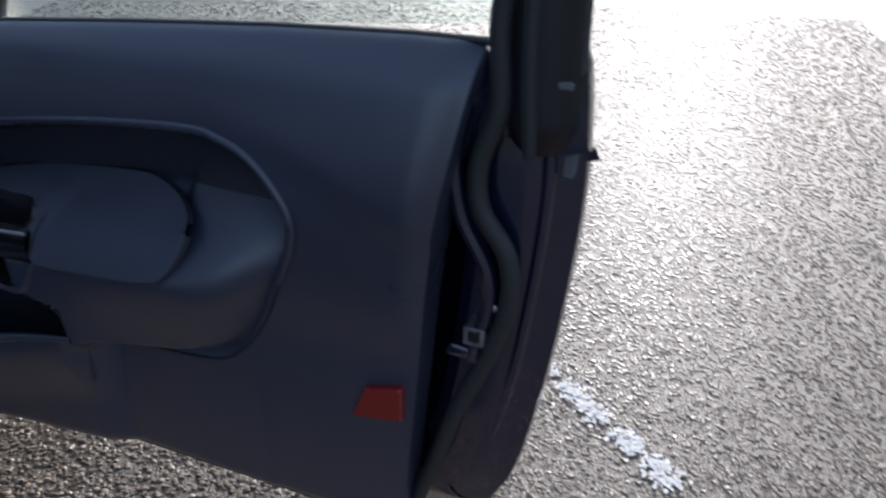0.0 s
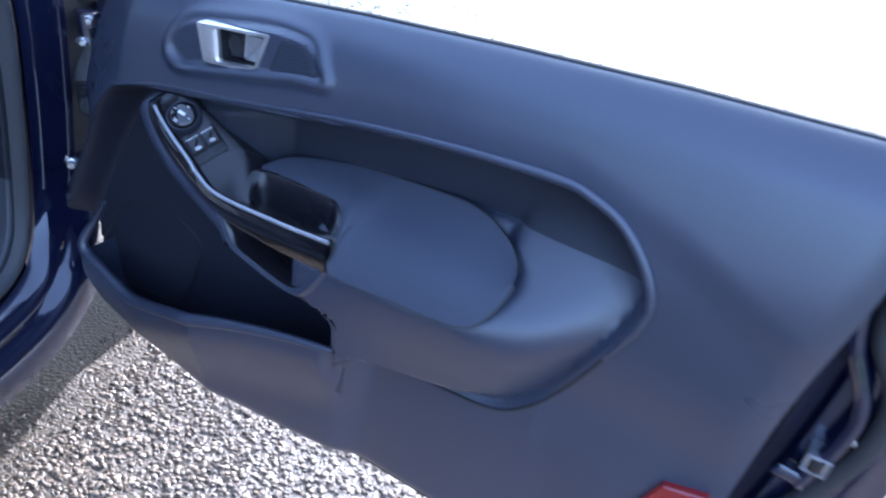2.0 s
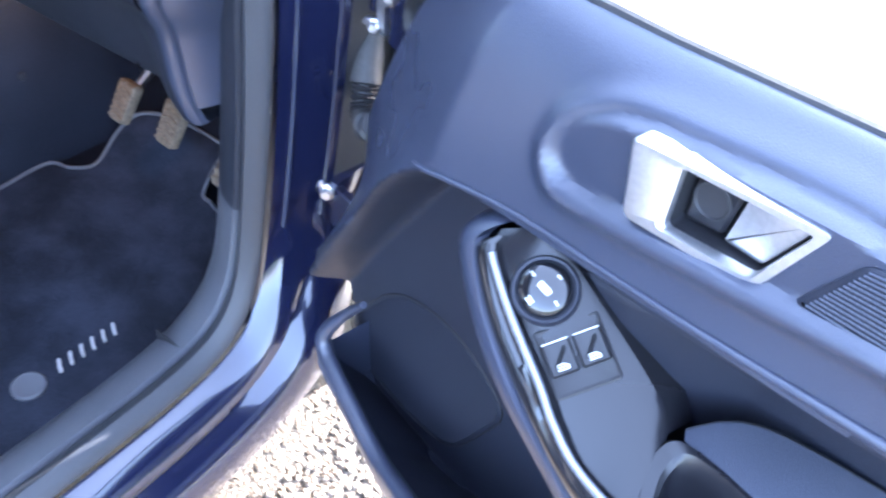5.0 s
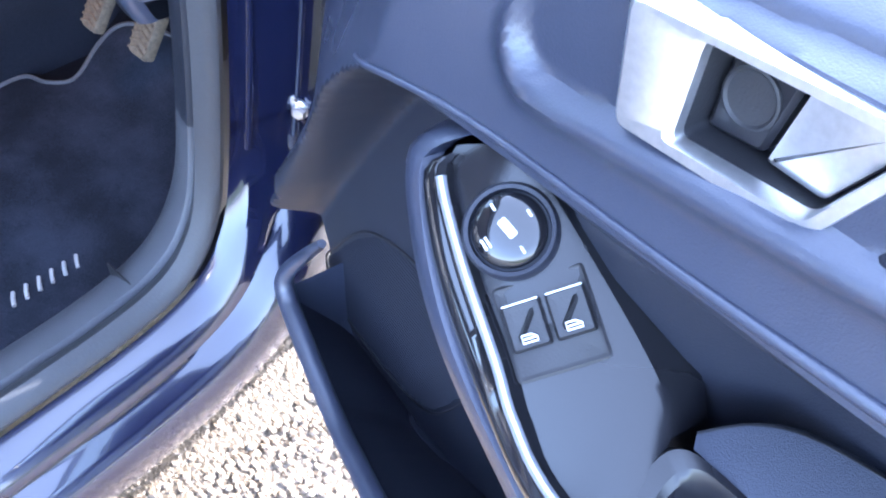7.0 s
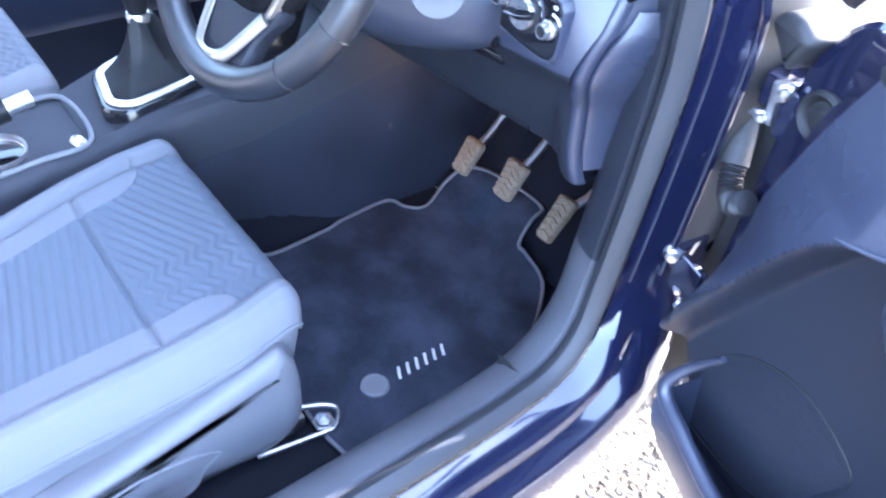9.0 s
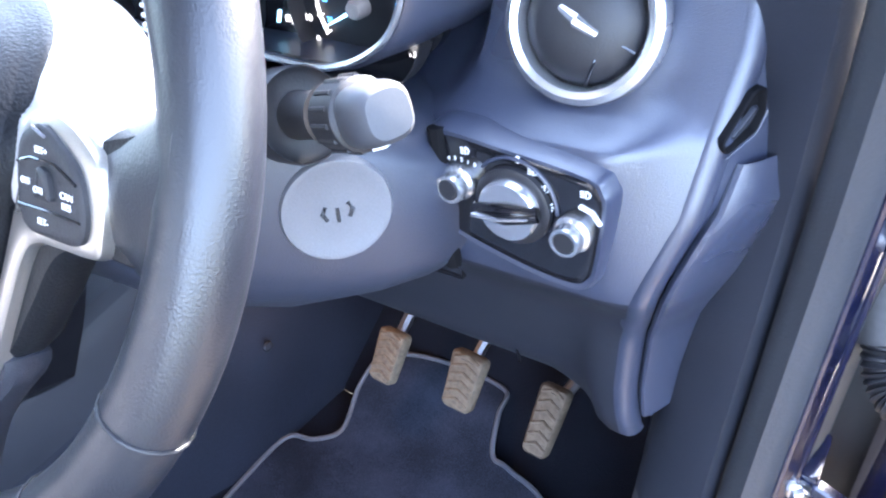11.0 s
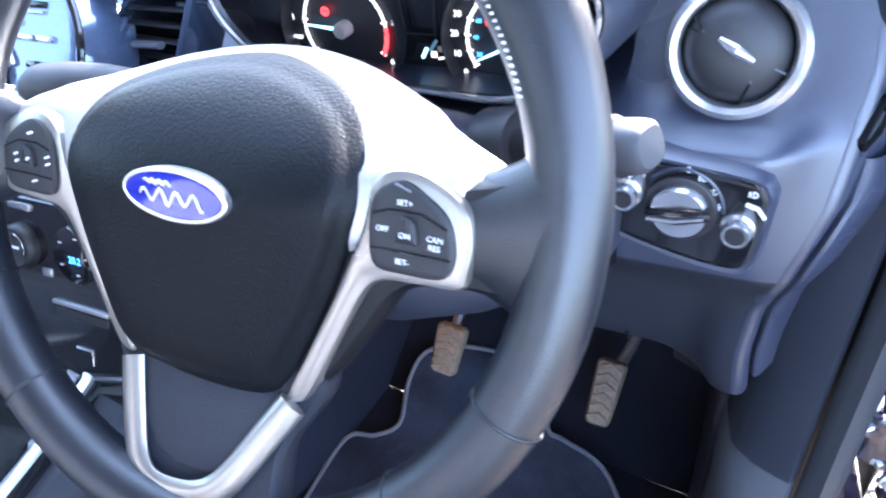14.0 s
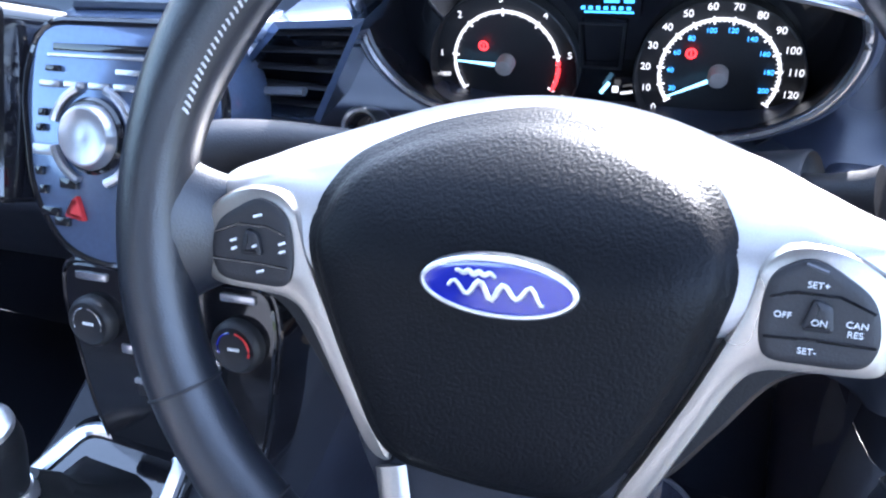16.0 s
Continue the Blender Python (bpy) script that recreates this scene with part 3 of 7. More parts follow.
out = [Vector((-0.9, -0.35, 0.1)).lerp(Vector((-0.35, -0.9, 0.0)), i / 39).normalized() for i in range(40)]
loops = [[p + Vector((0.004, 0.002, -0.010)) for p in gs], [p - o * 0.002 + Vector((0, 0, 0.0008)) for p, o in zip(gs, out)]]
loops += [[p + o * s + Vector((0, 0, z)) for p, o in zip(gs, out)] for s, z in ((0.002, 0.001), (0.010, 0.0), (0.018, -0.006), (0.022, -0.016), (0.024, -0.055), (0.025, -0.10))]
part("grab_side", skin(loops), TRIM, door, "charcoal moulded side of the grab handle")
# scooped pull pocket under the grip
pr = along([(0.400, 0.684, 0.050), (0.409, 0.668, 0.052), (0.423, 0.647, 0.052), (0.453, 0.636, 0.052), (0.513, 0.624, 0.052), (0.536, 0.631, 0.052), (0.552, 0.653, 0.052), (0.566, 0.677, 0.051)], 40)
pm = Vector((0.485, 0.672, 0.0))
loops = [[p + Vector((0.0, -0.030, -0.075)) for p in pr], [p + (p - pm).normalized() * 0.009 * Vector((1, 1, 0)).length / 1.414 + Vector((0, 0, -0.008)) for p in pr], [p + Vector((0, -0.002, 0.001)) for p in pr], [p.lerp(Vector((pm.x, pm.y, p.z)), 0.10) + Vector((0, 0, -0.001)) for p in pr]]
part("pull_pocket_rim", skin(loops), TRIM, door, "moulded rim of the pull pocket")
loops = [[p.lerp(Vector((pm.x, pm.y, p.z)), f) + Vector((0, 0, z)) for p in pr] for f, z in ((0.10, -0.001), (0.16, -0.010), (0.24, -0.035), (0.36, -0.052), (0.9, -0.056))]
part("pull_pocket", skin(loops), GLOSS, door, "gloss black pull pocket")
# tray behind the grip
tray = [(0.440, 0.702, 0.043), (0.50, 0.705, 0.044), (0.566, 0.712, 0.044), (0.571, 0.722, 0.030), (0.553, 0.733, 0.006), (0.53, 0.734, -0.001), (0.499, 0.732, -0.003), (0.437, 0.729, -0.004), (0.415, 0.725, 0.003), (0.418, 0.713, 0.024)]
tray = [Vector(v) for v in smooth_line(tray, True, 6)]
tm = Vector((0.495, 0.715, 0.021))
loops = []
for f, z in ((0.0, -0.03), (0.0, 0.000), (0.03, 0.003), (0.14, 0.003), (0.19, -0.001), (0.22, -0.018), (0.28, -0.036), (0.40, -0.042), (0.95, -0.043)):
    loops.append([dp(*(p.lerp(Vector((tm.x, p.y, tm.z)), f) + Vector((0, z, 0)))) for p in tray])
part("tray", rings(loops, caps=(False, True)), SATIN, door, "deep black tray behind the grip")

# end wall of the map pocket, under the armrest
wall_w = np.linspace(0.470, 0.685, 26)
wall_u = np.interp(wall_w, *zip(*POCKET_END))
wall_n = door_height(wall_u + 0.016, wall_w, True) + 0.001
wall_n = np.where(wall_w < 0.556, 0.020, wall_n)
part("pocket_end", skin([[Vector((u + z, w, n - 0.001 if k == 2 else (n - 0.003 if k == 1 else -0.056))) for u, w, n in zip(wall_u, wall_w, wall_n)] for k, z in enumerate((-0.002, -0.001, 0.010))]), TRIM, door)

# controls stand square on the sloping plate
ez = Vector((0.25, 0.78, 0.57)).normalized()
ex = (Vector((0.876, -0.434, 0.21)) - ez * ez.dot(Vector((0.876, -0.434, 0.21)))).normalized()
ey = ez.cross(ex)


def control(u, w, n):
    """Local frame on the switch plate: x along it, z out of it, y across."""
    o, X, Y, Z = dp(u, w, n), dp(*ex), dp(*ey), dp(*ez)
    m = Matrix(((X.x, Y.x, Z.x, o.x), (X.y, Y.y, Z.y, o.y), (X.z, Y.z, Z.z, o.z), (0, 0, 0, 1)))
    return m @ Matrix.Diagonal((1, -1, 1, 1)) if m.to_3x3().determinant() < 0 else m


FLAT = Matrix.Rotation(radians(-90), 4, "X")
KN = control(0.3105, 0.7615, 0.0125)
part("mirror_switch_collar", lathe([(0.0215, -0.006), (0.0215, 0.004), (0.0200, 0.0066), (0.0182, 0.0062), (0.0175, 0.003)], 36, m=KN), INSERTSHADE, door)
knob = part("mirror_switch", lathe([(0.0165, -0.002), (0.0165, 0.0070), (0.0155, 0.0088), (0.0125, 0.0102), (0.008, 0.0111), (0.004, 0.0115), (0.0005, 0.0116)], 36, m=KN), GLOSS, door, "black rotary mirror switch with white arrows")
part("pointer", plate(round_poly([(-0.0020, -0.0046), (0.0020, -0.0046), (0.0020, 0.0046), (-0.0020, 0.0046)], 0.0010), [(0, 0.009), (0, 0.0122)], m=KN @ Matrix.Rotation(radians(112), 4, "Z") @ FLAT), WHITE, knob)
for q in range(4):
    a = q * math.pi / 2 + 0.3
    for e in ((0.0,) if q < 3 else (-0.0009, 0.0012)):
        c = Vector(((0.0112 + e) * math.cos(a), (0.0112 + e) * math.sin(a), 0.0106))
        t = Vector((math.cos(0.25), math.sin(0.25), 0)) * (0.0017 if q < 3 else 0.0026)
        part("arrow_mark", tube([KN @ (c - t), KN @ (c + t)], 0.0006, 5), WHITE, knob)
SW = control(0.3485, 0.7405, 0.0155)
part("switch_well", plate(round_poly([(-0.022, -0.021), (0.021, -0.021), (0.021, 0.021), (-0.022, 0.021)], 0.003), [(0, -0.006), (0, 0.0015), (0.0012, 0.0022), (0.003, 0.0012)], m=SW @ FLAT), DARK, door)
for y in (-0.0098, 0.0098):
    ws = part("window_switch", plate(round_poly([(-0.013, y - 0.0088), (0.008, y - 0.0088), (0.008, y + 0.0088), (-0.013, y + 0.0088)], 0.0015), [(0, -0.002), (0, 0.0045), (0.0012, 0.0062), (0.004, 0.0058)], m=SW @ FLAT), DARK, door, "black window switch with a white symbol")
    part("edge_mark", box(-0.0129, -0.0123, y - 0.0080, y + 0.0080, 0.005, 0.0066, 0), WHITE, ws).matrix_local = SW
    line = [(0.0015, y - 0.0034), (0.0048, y - 0.0034), (0.0048, y + 0.0034), (0.0032, y + 0.0034), (0.0015, y + 0.001)]
    part("symbol", tube([SW @ Vector((p[0], p[1], 0.0068)) for p in line], 0.00045, 5, closed=True), WHITE, ws)
    part("symbol", tube([SW @ Vector((0.0032, y - 0.003, 0.0068)), SW @ Vector((0.0032, y + 0.003, 0.0068))], 0.0004, 5), WHITE, ws)

# chrome inner handle in its surround
grip = round_poly([(0.444, 0.897), (0.470, 0.901), (0.484, 0.893), (0.497, 0.870), (0.426, 0.855)], 0.006, 5)
part("grip_panel", plate(grip, [(0, -0.012), (0, -0.005), (0.002, -0.0035), (0.005, -0.003)]), INSERTSHADE, door, "ribbed dark panel beside the handle")
ring_o = round_poly([(0.322, 0.884), (0.427, 0.898), (0.409, 0.8465), (0.332, 0.8385)], 0.005, 5)
ring_i = round_poly([(0.352, 0.8845), (0.4195, 0.892), (0.405, 0.8525), (0.355, 0.8460)], 0.004, 5)
mid_a = [a.lerp(b, 0.10) for a, b in zip(ring_o, ring_i)]
mid_b = [a.lerp(b, 0.88) for a, b in zip(ring_o, ring_i)]
lean = lambda u: lerp(u, (0.32, -0.004), (0.43, -0.014))        # the frame sinks into the trim towards its narrow end
part("handle_frame", rings([[dp(p[0], p[1], h + lean(p[0])) for p in lp] for lp, h in ((ring_o, -0.006), (ring_o, 0.006), (mid_a, 0.0085), (mid_b, 0.0085), (ring_i, 0.006), (ring_i, 0.001))], caps=(False, False)), CHROME, door, "satin chrome door handle frame")
part("handle_cup", rings([[dp(p[0], p[1], h + lean(p[0])) for p in ring_i] for h in (0.001, -0.010, -0.0185)], caps=(False, True)), DARK, door)
paddle = part("handle_paddle", plate(round_poly([(0.354, 0.883), (0.381, 0.887), (0.379, 0.852), (0.356, 0.847)], 0.003), [(0, -0.026), (0, -0.018), (0.002, -0.016)]), SATIN, door, "dark paddle of the door handle")
part("paddle_ring", lathe([(0.011, -0.002), (0.011, 0.0006), (0.010, 0.0010), (0.009, 0.0)], 28, m=Matrix.Translation(dp(0.367, 0.867, -0.0155)) @ Matrix.Rotation(radians(90), 4, "X")), DARK, paddle)
part("handle_lever", plate(round_poly([(0.383, 0.887), (0.419, 0.891), (0.4045, 0.854), (0.381, 0.852)], 0.003), [(0, -0.026), (0.001, -0.0145), (0.004, -0.0135)]), CHROME, door, "chrome lever of the door handle")
for i in range(15):
    w = 0.8585 + i * 0.0026
    part("grip_line", tube([dp(0.432 + i * 0.0010, w, -0.0028), dp(min(0.494 - i * 0.0009, 0.494), w + 0.0085, -0.0028)], 0.00055, 5), TRIM, door)

# speaker grille with its ribs
spk = bent([(0.045, 0.415), (0.064, 0.457), (0.100, 0.512), (0.138, 0.540), (0.19, 0.552), (0.243, 0.537), (0.270, 0.512), (0.255, 0.462), (0.222, 0.395), (0.16, 0.372), (0.08, 0.372)])
part("speaker_rim", tube([dp(u, w, -0.0535) for u, w, *_ in spk], 0.0011, 6, closed=True), DARK, door)
spk_a = np.array([p[:2] for p in spk])
rib0 = tube([dp(-0.5, 0, 0), dp(0.5, 0, 0)], 0.0009, 6)
ribmesh = bpy.data.meshes.new("grille_rib")
rib0.to_mesh(ribmesh)
rib0.free()
ribmesh.materials.append(INSERTSHADE)
for i in range(44):
    w = 0.376 + i * 0.0040
    xs = np.linspace(0.04, 0.30, 140)
    ins = xs[sdf(spk_a, np.stack([xs, np.full(140, w)], 1)) < -0.004]
    if len(ins) < 4:
        continue
    o = new("grille_rib", ribmesh)
    o.parent = door
    o.matrix_local = Matrix.Translation(dp((ins[0] + ins[-1]) / 2, w, -0.0535)) @ Matrix.Diagonal((ins[-1] - ins[0], 1, 1, 1))
# rolled lip of the map pocket
lipl = [tuple(v) for v in smooth_line([(0.124, 0.552), (0.092, 0.502), (0.079, 0.466), (0.092, 0.450)] + list(LIP[2:10]), n=8)]
part("pocket_lip", tube([dp(u, w, float(np.interp(u, *zip(*LIP_N))) - 0.003 - 0.02 * float(soft(w, 0.455, 0.52)) * (u < 0.2)) for u, w in lipl], 0.0088, 12, taper=lambda t: 0.4 + 0.6 * min(1, t * 5, (1 - t) * 5)), TRIM, door, "rolled edge of the door pocket")

# red reflector, latch
red = round_poly([(0.986, 0.577), (1.034, 0.591), (1.034, 0.542), (0.968, 0.529)], 0.004)
part("reflector", plate(red, [(0, -0.03), (0, -0.004), (0.002, -0.002)]), REDLENS, door, "red reflector low on the trim panel")

# painted shell, outer skin, seal
shell = bent([(0.05, 0.36), (0.10, 0.31), (0.5, 0.305), (1.04, 0.325), (1.135, 0.385), (1.176, 0.553), (1.198, 0.771), (1.197, 0.90), (1.18, 0.985), (1.12, 0.975), (0.80, 0.925), (0.5, 0.89), (0.2, 0.85), (0.10, 0.83), (0.045, 0.78), (0.03, 0.6)], 8)
part("shell", plate(shell, [(0.03, -0.15), (0.004, -0.125), (0, -0.10), (0.002, -0.088), (0.03, -0.075), (0.045, -0.064), (0.060, -0.060), (0.10, -0.062), (0.105, -0.085), (0.12, -0.09)]), PAINT, door, "dark blue metallic painted door shell")
sealpath = [(1.118, 1.05), (1.114, 1.0), (1.118, 0.93), (1.10, 0.87), (1.104, 0.82), (1.135, 0.77), (1.140, 0.71), (1.122, 0.64), (1.085, 0.54), (1.05, 0.42), (1.0, 0.335), (0.8, 0.318), (0.4, 0.316), (0.1, 0.322)]
part("rubber_seal", tube([dp(u, w, -0.046) for u, w in [tuple(v) for v in smooth_line(sealpath, n=8)]], 0.011, 10, up=(0, 1, 0)), RUBBER, door, "black rubber door seal")
part("edge_flange", tube([dp(u, w, -0.072) for u, w in [tuple(v) for v in smooth_line([(1.150, 0.99), (1.163, 0.90), (1.162, 0.78), (1.14, 0.58), (1.10, 0.42)], n=8)]], 0.008, 8, up=(0, 1, 0)), PAINT, door)
part("recess_fold", tube([dp(u, w, -0.044) for u, w in [tuple(v) for v in smooth_line([(1.085, 0.93), (1.075, 0.87), (1.085, 0.81), (1.115, 0.75), (1.117, 0.70), (1.10, 0.63)], n=8)]], 0.009, 8, up=(0, 1, 0)), PAINT, door, "folded painted edge beside the seal")
latch = part("latch", box(1.095, 1.119, 0.036, 0.065, 0.655, 0.678, 0.003), STEEL, door, "zinc door latch in a pale frame")
part("latch_frame", tube([dp(1.096, 0.656, -0.035), dp(1.118, 0.657, -0.035), dp(1.119, 0.677, -0.035), dp(1.096, 0.677, -0.035)], 0.0014, 6, closed=True, up=(0, 1, 0)), STEEL, latch)
part("latch_mouth", box(1.100, 1.114, 0.0335, 0.038, 0.660, 0.673, 0.001), GLOSS, latch)
part("latch_tray", plate(round_poly([(1.072, 0.632), (1.108, 0.630), (1.112, 0.646), (1.078, 0.648)], 0.004), [(0, -0.05), (0, -0.038), (0.003, -0.036)]), PAINT, door)
for u, w in ((1.118, 0.72), (1.124, 0.705), (1.110, 0.627), (1.096, 0.835)):
    part("screw", lathe([(0.005, 0), (0.005, 0.003), (0.003, 0.0045), (0.001, 0.0045)], 12, m=Matrix.Translation(dp(u, w, -0.045)) @ Matrix.Rotation(radians(90), 4, "X")), STEEL, door)
part("edge_pad", plate(round_poly([(1.176, 0.885), (1.190, 0.885), (1.188, 0.855), (1.175, 0.855)], 0.004), [(0, -0.09), (0, -0.078), (0.002, -0.076)]), MID, door)
part("hinge_face", plate(round_poly([(-0.03, 0.37), (0.12, 0.35), (0.16, 0.86), (0.02, 0.865), (-0.025, 0.80)], 0.03), [(0, -0.16), (0, -0.135), (0.006, -0.128), (0.02, -0.126)]), PAINT, door)
part("frame_foot", plate(round_poly([(-0.066, 0.822), (-0.050, 0.838), (-0.026, 0.838), (-0.006, 0.822), (-0.026, 0.782)], 0.008), [(0.004, -0.150), (0, -0.135), (0, -0.108), (0.004, -0.102), (0.010, -0.100)]), RUBBER, door, "black rubber foot of the window frame")
GR = Matrix.Translation(dp(0.021, 0.755, -0.127)) @ Matrix.Rotation(radians(90), 4, "X")
part("grommet", lathe([(0.028, 0.0), (0.028, 0.006), (0.024, 0.010), (0.019, 0.007), (0.017, 0.003), (0.012, 0.004), (0.009, 0.008), (0.003, 0.009)], 32, m=GR), RUBBER, door, "round black rubber grommet")

# window glass, its frame, and the belt rubber
gl = part("window_glass", plate([(0.08, 0.885), (1.10, 1.0), (1.075, 1.30), (1.0, 1.345), (0.62, 1.32), (0.32, 1.17), (0.12, 0.98)], [(0, -0.066), (0, -0.062)]), GLASS, door, "clear door window glass")
gl.visible_shadow = False
FRAMEBLACK = material("satin black frame paint", (0.006, 0.006, 0.010), 0.35, grain=900, bump=0.05)
part("belt_rubber", tube([dp(u, w - 0.001, -0.054) for u, w in BELT], 0.004, 8), RUBBER, door, "black rubber strip along the window")
fr = [tuple(v) for v in smooth_line([(1.154, 0.885), (1.152, 0.92), (1.148, 0.98), (1.147, 1.05), (1.150, 1.14), (1.135, 1.28), (1.06, 1.37), (0.9, 1.385), (0.6, 1.345), (0.32, 1.20), (0.10, 1.0), (0.03, 0.90)], n=8)]
part("window_frame", tube([dp(u, w, -0.062) for u, w in fr], 0.038, 10, flat=0.55, up=(0, 1, 0), taper=lambda t: min(1.0, 0.45 + t * 7.5) if t < 0.5 else 1.0 - 0.45 * (t - 0.5) * 2), FRAMEBLACK, door, "black window frame with rubber channel")
part("frame_seal", tube([dp(u - 0.004, w, -0.043) for u, w in fr[:44]], 0.0085, 8, up=(0, 1, 0), taper=lambda t: 0.7 + 0.3 * min(1, t * 6)), RUBBER, door, "black rubber tube along the window frame")
part("glass_channel", tube([dp(u - 0.030, w, -0.052) for u, w in fr[4:44]], 0.005, 8, up=(0, 1, 0)), FRAMEBLACK, door)
part("frame_clip", box(1.168, 1.184, 0.046, 0.052, 0.955, 0.962, 0.002), MID, door)
part("frame_edge", tube([dp(u + 0.025, w, -0.088) for u, w in fr[10:34]], 0.014, 8, up=(0, 1, 0), taper=lambda t: min(1, 0.2 + 5 * t)), PAINT, door)

# door mirror outside the glass
head = thing("door_mirror", "black door mirror with oval glass", "car mirror", DOOR)
MH = DOOR @ Matrix.Translation(dp(0.160, 0.906, -0.235)) @ Matrix.Rotation(radians(90 - 18), 4, "Z") @ Matrix.Rotation(radians(-7), 4, "X") @ Matrix.Diagonal((0.84, 1, 0.9, 1))
head.matrix_world = MH
mout = bent([(-0.098, 0.030), (-0.104, -0.015), (-0.080, -0.055), (-0.03, -0.068), (0.04, -0.060), (0.090, -0.030), (0.103, 0.015), (0.085, 0.050), (0.02, 0.066), (-0.05, 0.062)])
part("housing", plate([(p[0] * 1.035, p[1] * 1.05) for p in mout], [(0.05, -0.115), (0.025, -0.10), (0.006, -0.055), (0, -0.008), (0.003, 0.004), (0.007, 0.004), (0.008, -0.004)]), DARK, head, "black mirror housing")
part("mirror_glass", plate(mout, [(0, -0.006), (0.0, -0.0035), (0.001, -0.003)]), MIRROR, head, "oval mirror glass")
foot = tube([dp(0.115, 0.86, -0.06), dp(0.125, 0.855, -0.12), dp(0.15, 0.865, -0.22)], 0.022, 10, flat=0.6)
foot.transform(MH.inverted() @ DOOR)
part("foot", foot, DARK, head)

# ---- the car body round the doorway ----
LINING = material("pale grey roof cloth", (0.42, 0.42, 0.41), 0.95, grain=800, bump=0.2)
SEALG = material("dusty grey rubber", (0.030, 0.032, 0.038), 0.55, grain=400, bump=0.15)
car = thing("car", "dark blue metallic car with its door open", "car")


def sweep_section(path, low, high=None, closed_section=False, shift=0.0):
    """Carries a section of (x, outward) round the door opening in the y, z plane: low along the sill, high up the hinge pillar and over the roof."""
    P = [Vector(p) for p in path]
    loops = []
    for i, p in enumerate(P):
        d = (P[min(i + 1, len(P) - 1)] - P[max(i - 1, 0)]).normalized()
        n = Vector((d.y, -d.x))          # outward: down under the sill, forward on the pillar
        k = float(soft(p.y, 0.37, 0.49))
        thin = 1 - 0.6 * float(soft(p.y, 0.80, 0.92))
        loops.append([])
        for a, b in zip(low, high or low):
            x, r = a[0] + (b[0] - a[0]) * k + shift * k, a[1] + (b[1] - a[1]) * k
            r = r * thin if r > 0.02 else r
            loops[-1].append(Vector((x, p.x + n.x * r, p.y + n.y * r)))
    return rings(loops, closed=closed_section, caps=(False, False))


OPENING = smooth_line([(-1.25, 0.345), (-0.8, 0.338), (-0.3, 0.334), (0.0, 0.335), (0.13, 0.338), (0.205, 0.356), (0.25, 0.40), (0.275, 0.46), (0.288, 0.56), (0.296, 0.68), (0.296, 0.80), (0.265, 0.93), (0.16, 1.08), (0.0, 1.22), (-0.2, 1.315), (-0.6, 1.345), (-1.25, 1.34)], n=6)
SILLGREY = material("worn grey sill plastic", (0.066, 0.069, 0.081), 0.45, grain=900, bump=0.2, vary=0.2)
TRIMSEC = [(0.270, 0.13), (0.282, 0.05), (0.290, 0.014), (0.298, 0.003), (0.312, -0.007), (0.330, -0.014), (0.342, -0.017), (0.347, -0.012), (0.349, 0.0)]
SPLIT = next(i for i, p in enumerate(OPENING) if p[1] > 0.50)
part("sill_trim", sweep_section(OPENING[:SPLIT + 1], TRIMSEC, shift=-0.010), SILLGREY, car, "grey plastic sill and kick trim")
# up the pillar the trim is darker: its shade is in the colour
part("pillar_trim", sweep_section(OPENING[SPLIT:], TRIMSEC, shift=-0.010), DULL, car, "pillar trim, darkened for its shade")
part("door_seal", sweep_section(OPENING, [(0.365 + 0.0155 * math.cos(a * 0.5236), -0.012 + 0.012 * math.sin(a * 0.5236) - (0.004 if a == 9 else 0)) for a in range(12)], closed_section=True, shift=-0.009), SEALG, car, "dark grey rubber doorway seal")
SILL = [(0.372, 0.03), (0.378, 0.002), (0.390, 0.005), (0.404, 0.011), (0.412, 0.020), (0.415, 0.030), (0.410, 0.036), (0.416, 0.041), (0.430, 0.046), (0.441, 0.058), (0.446, 0.085), (0.440, 0.115), (0.42, 0.125), (0.36, 0.127)]
PILLAR = [(0.362, 0.02), (0.367, 0.002), (0.370, 0.018), (0.372, 0.021), (0.375, 0.044), (0.378, 0.048), (0.380, 0.066), (0.383, 0.072), (0.384, 0.080), (0.386, 0.095), (0.389, 0.110), (0.391, 0.125), (0.392, 0.140), (0.392, 0.152)]
part("door_sill", sweep_section(OPENING[:SPLIT + 2], SILL, PILLAR), PAINT, car, "glossy dark blue painted sill")
part("hinge_pillar", sweep_section(OPENING[SPLIT:], SILL[:9], PILLAR[:9]), PAINT, car, "glossy dark blue painted hinge pillar")
# shade behind the hinges, painted as a matt black strip
part("pillar_recess", sweep_section(OPENING[SPLIT:], SILL[8:], PILLAR[8:]), RUBBER, car, "recess behind the hinges, shade painted matt black")
top_of = next(i for i, p in enumerate(OPENING) if p[1] > 0.86)
for x, r in ((0.3722, 0.0205), (0.3815, 0.0690)):
    part("pillar_fold", sweep_section(OPENING[SPLIT - 1:top_of], [(x + 0.0028 * math.cos(a * 0.7854), r + 0.0028 * math.sin(a * 0.7854)) for a in range(8)], closed_section=True), PAINT, car)
GROOVE = material("brown dusty joint sealant", (0.032, 0.025, 0.023), 0.6, vary=0.4, grain=120, bump=0.3)
part("sill_joint", tube([(0.4125, p.x, p.y - 0.0345) for p in OPENING[:28] if p.y < 0.352], 0.0024, 8), GROOVE, car, "dusty brown joint along the sill")
part("scuff_joint", box(0.2985, 0.342, 0.172, 0.1735, 0.338, 0.3605, 0.0), DARK, car)
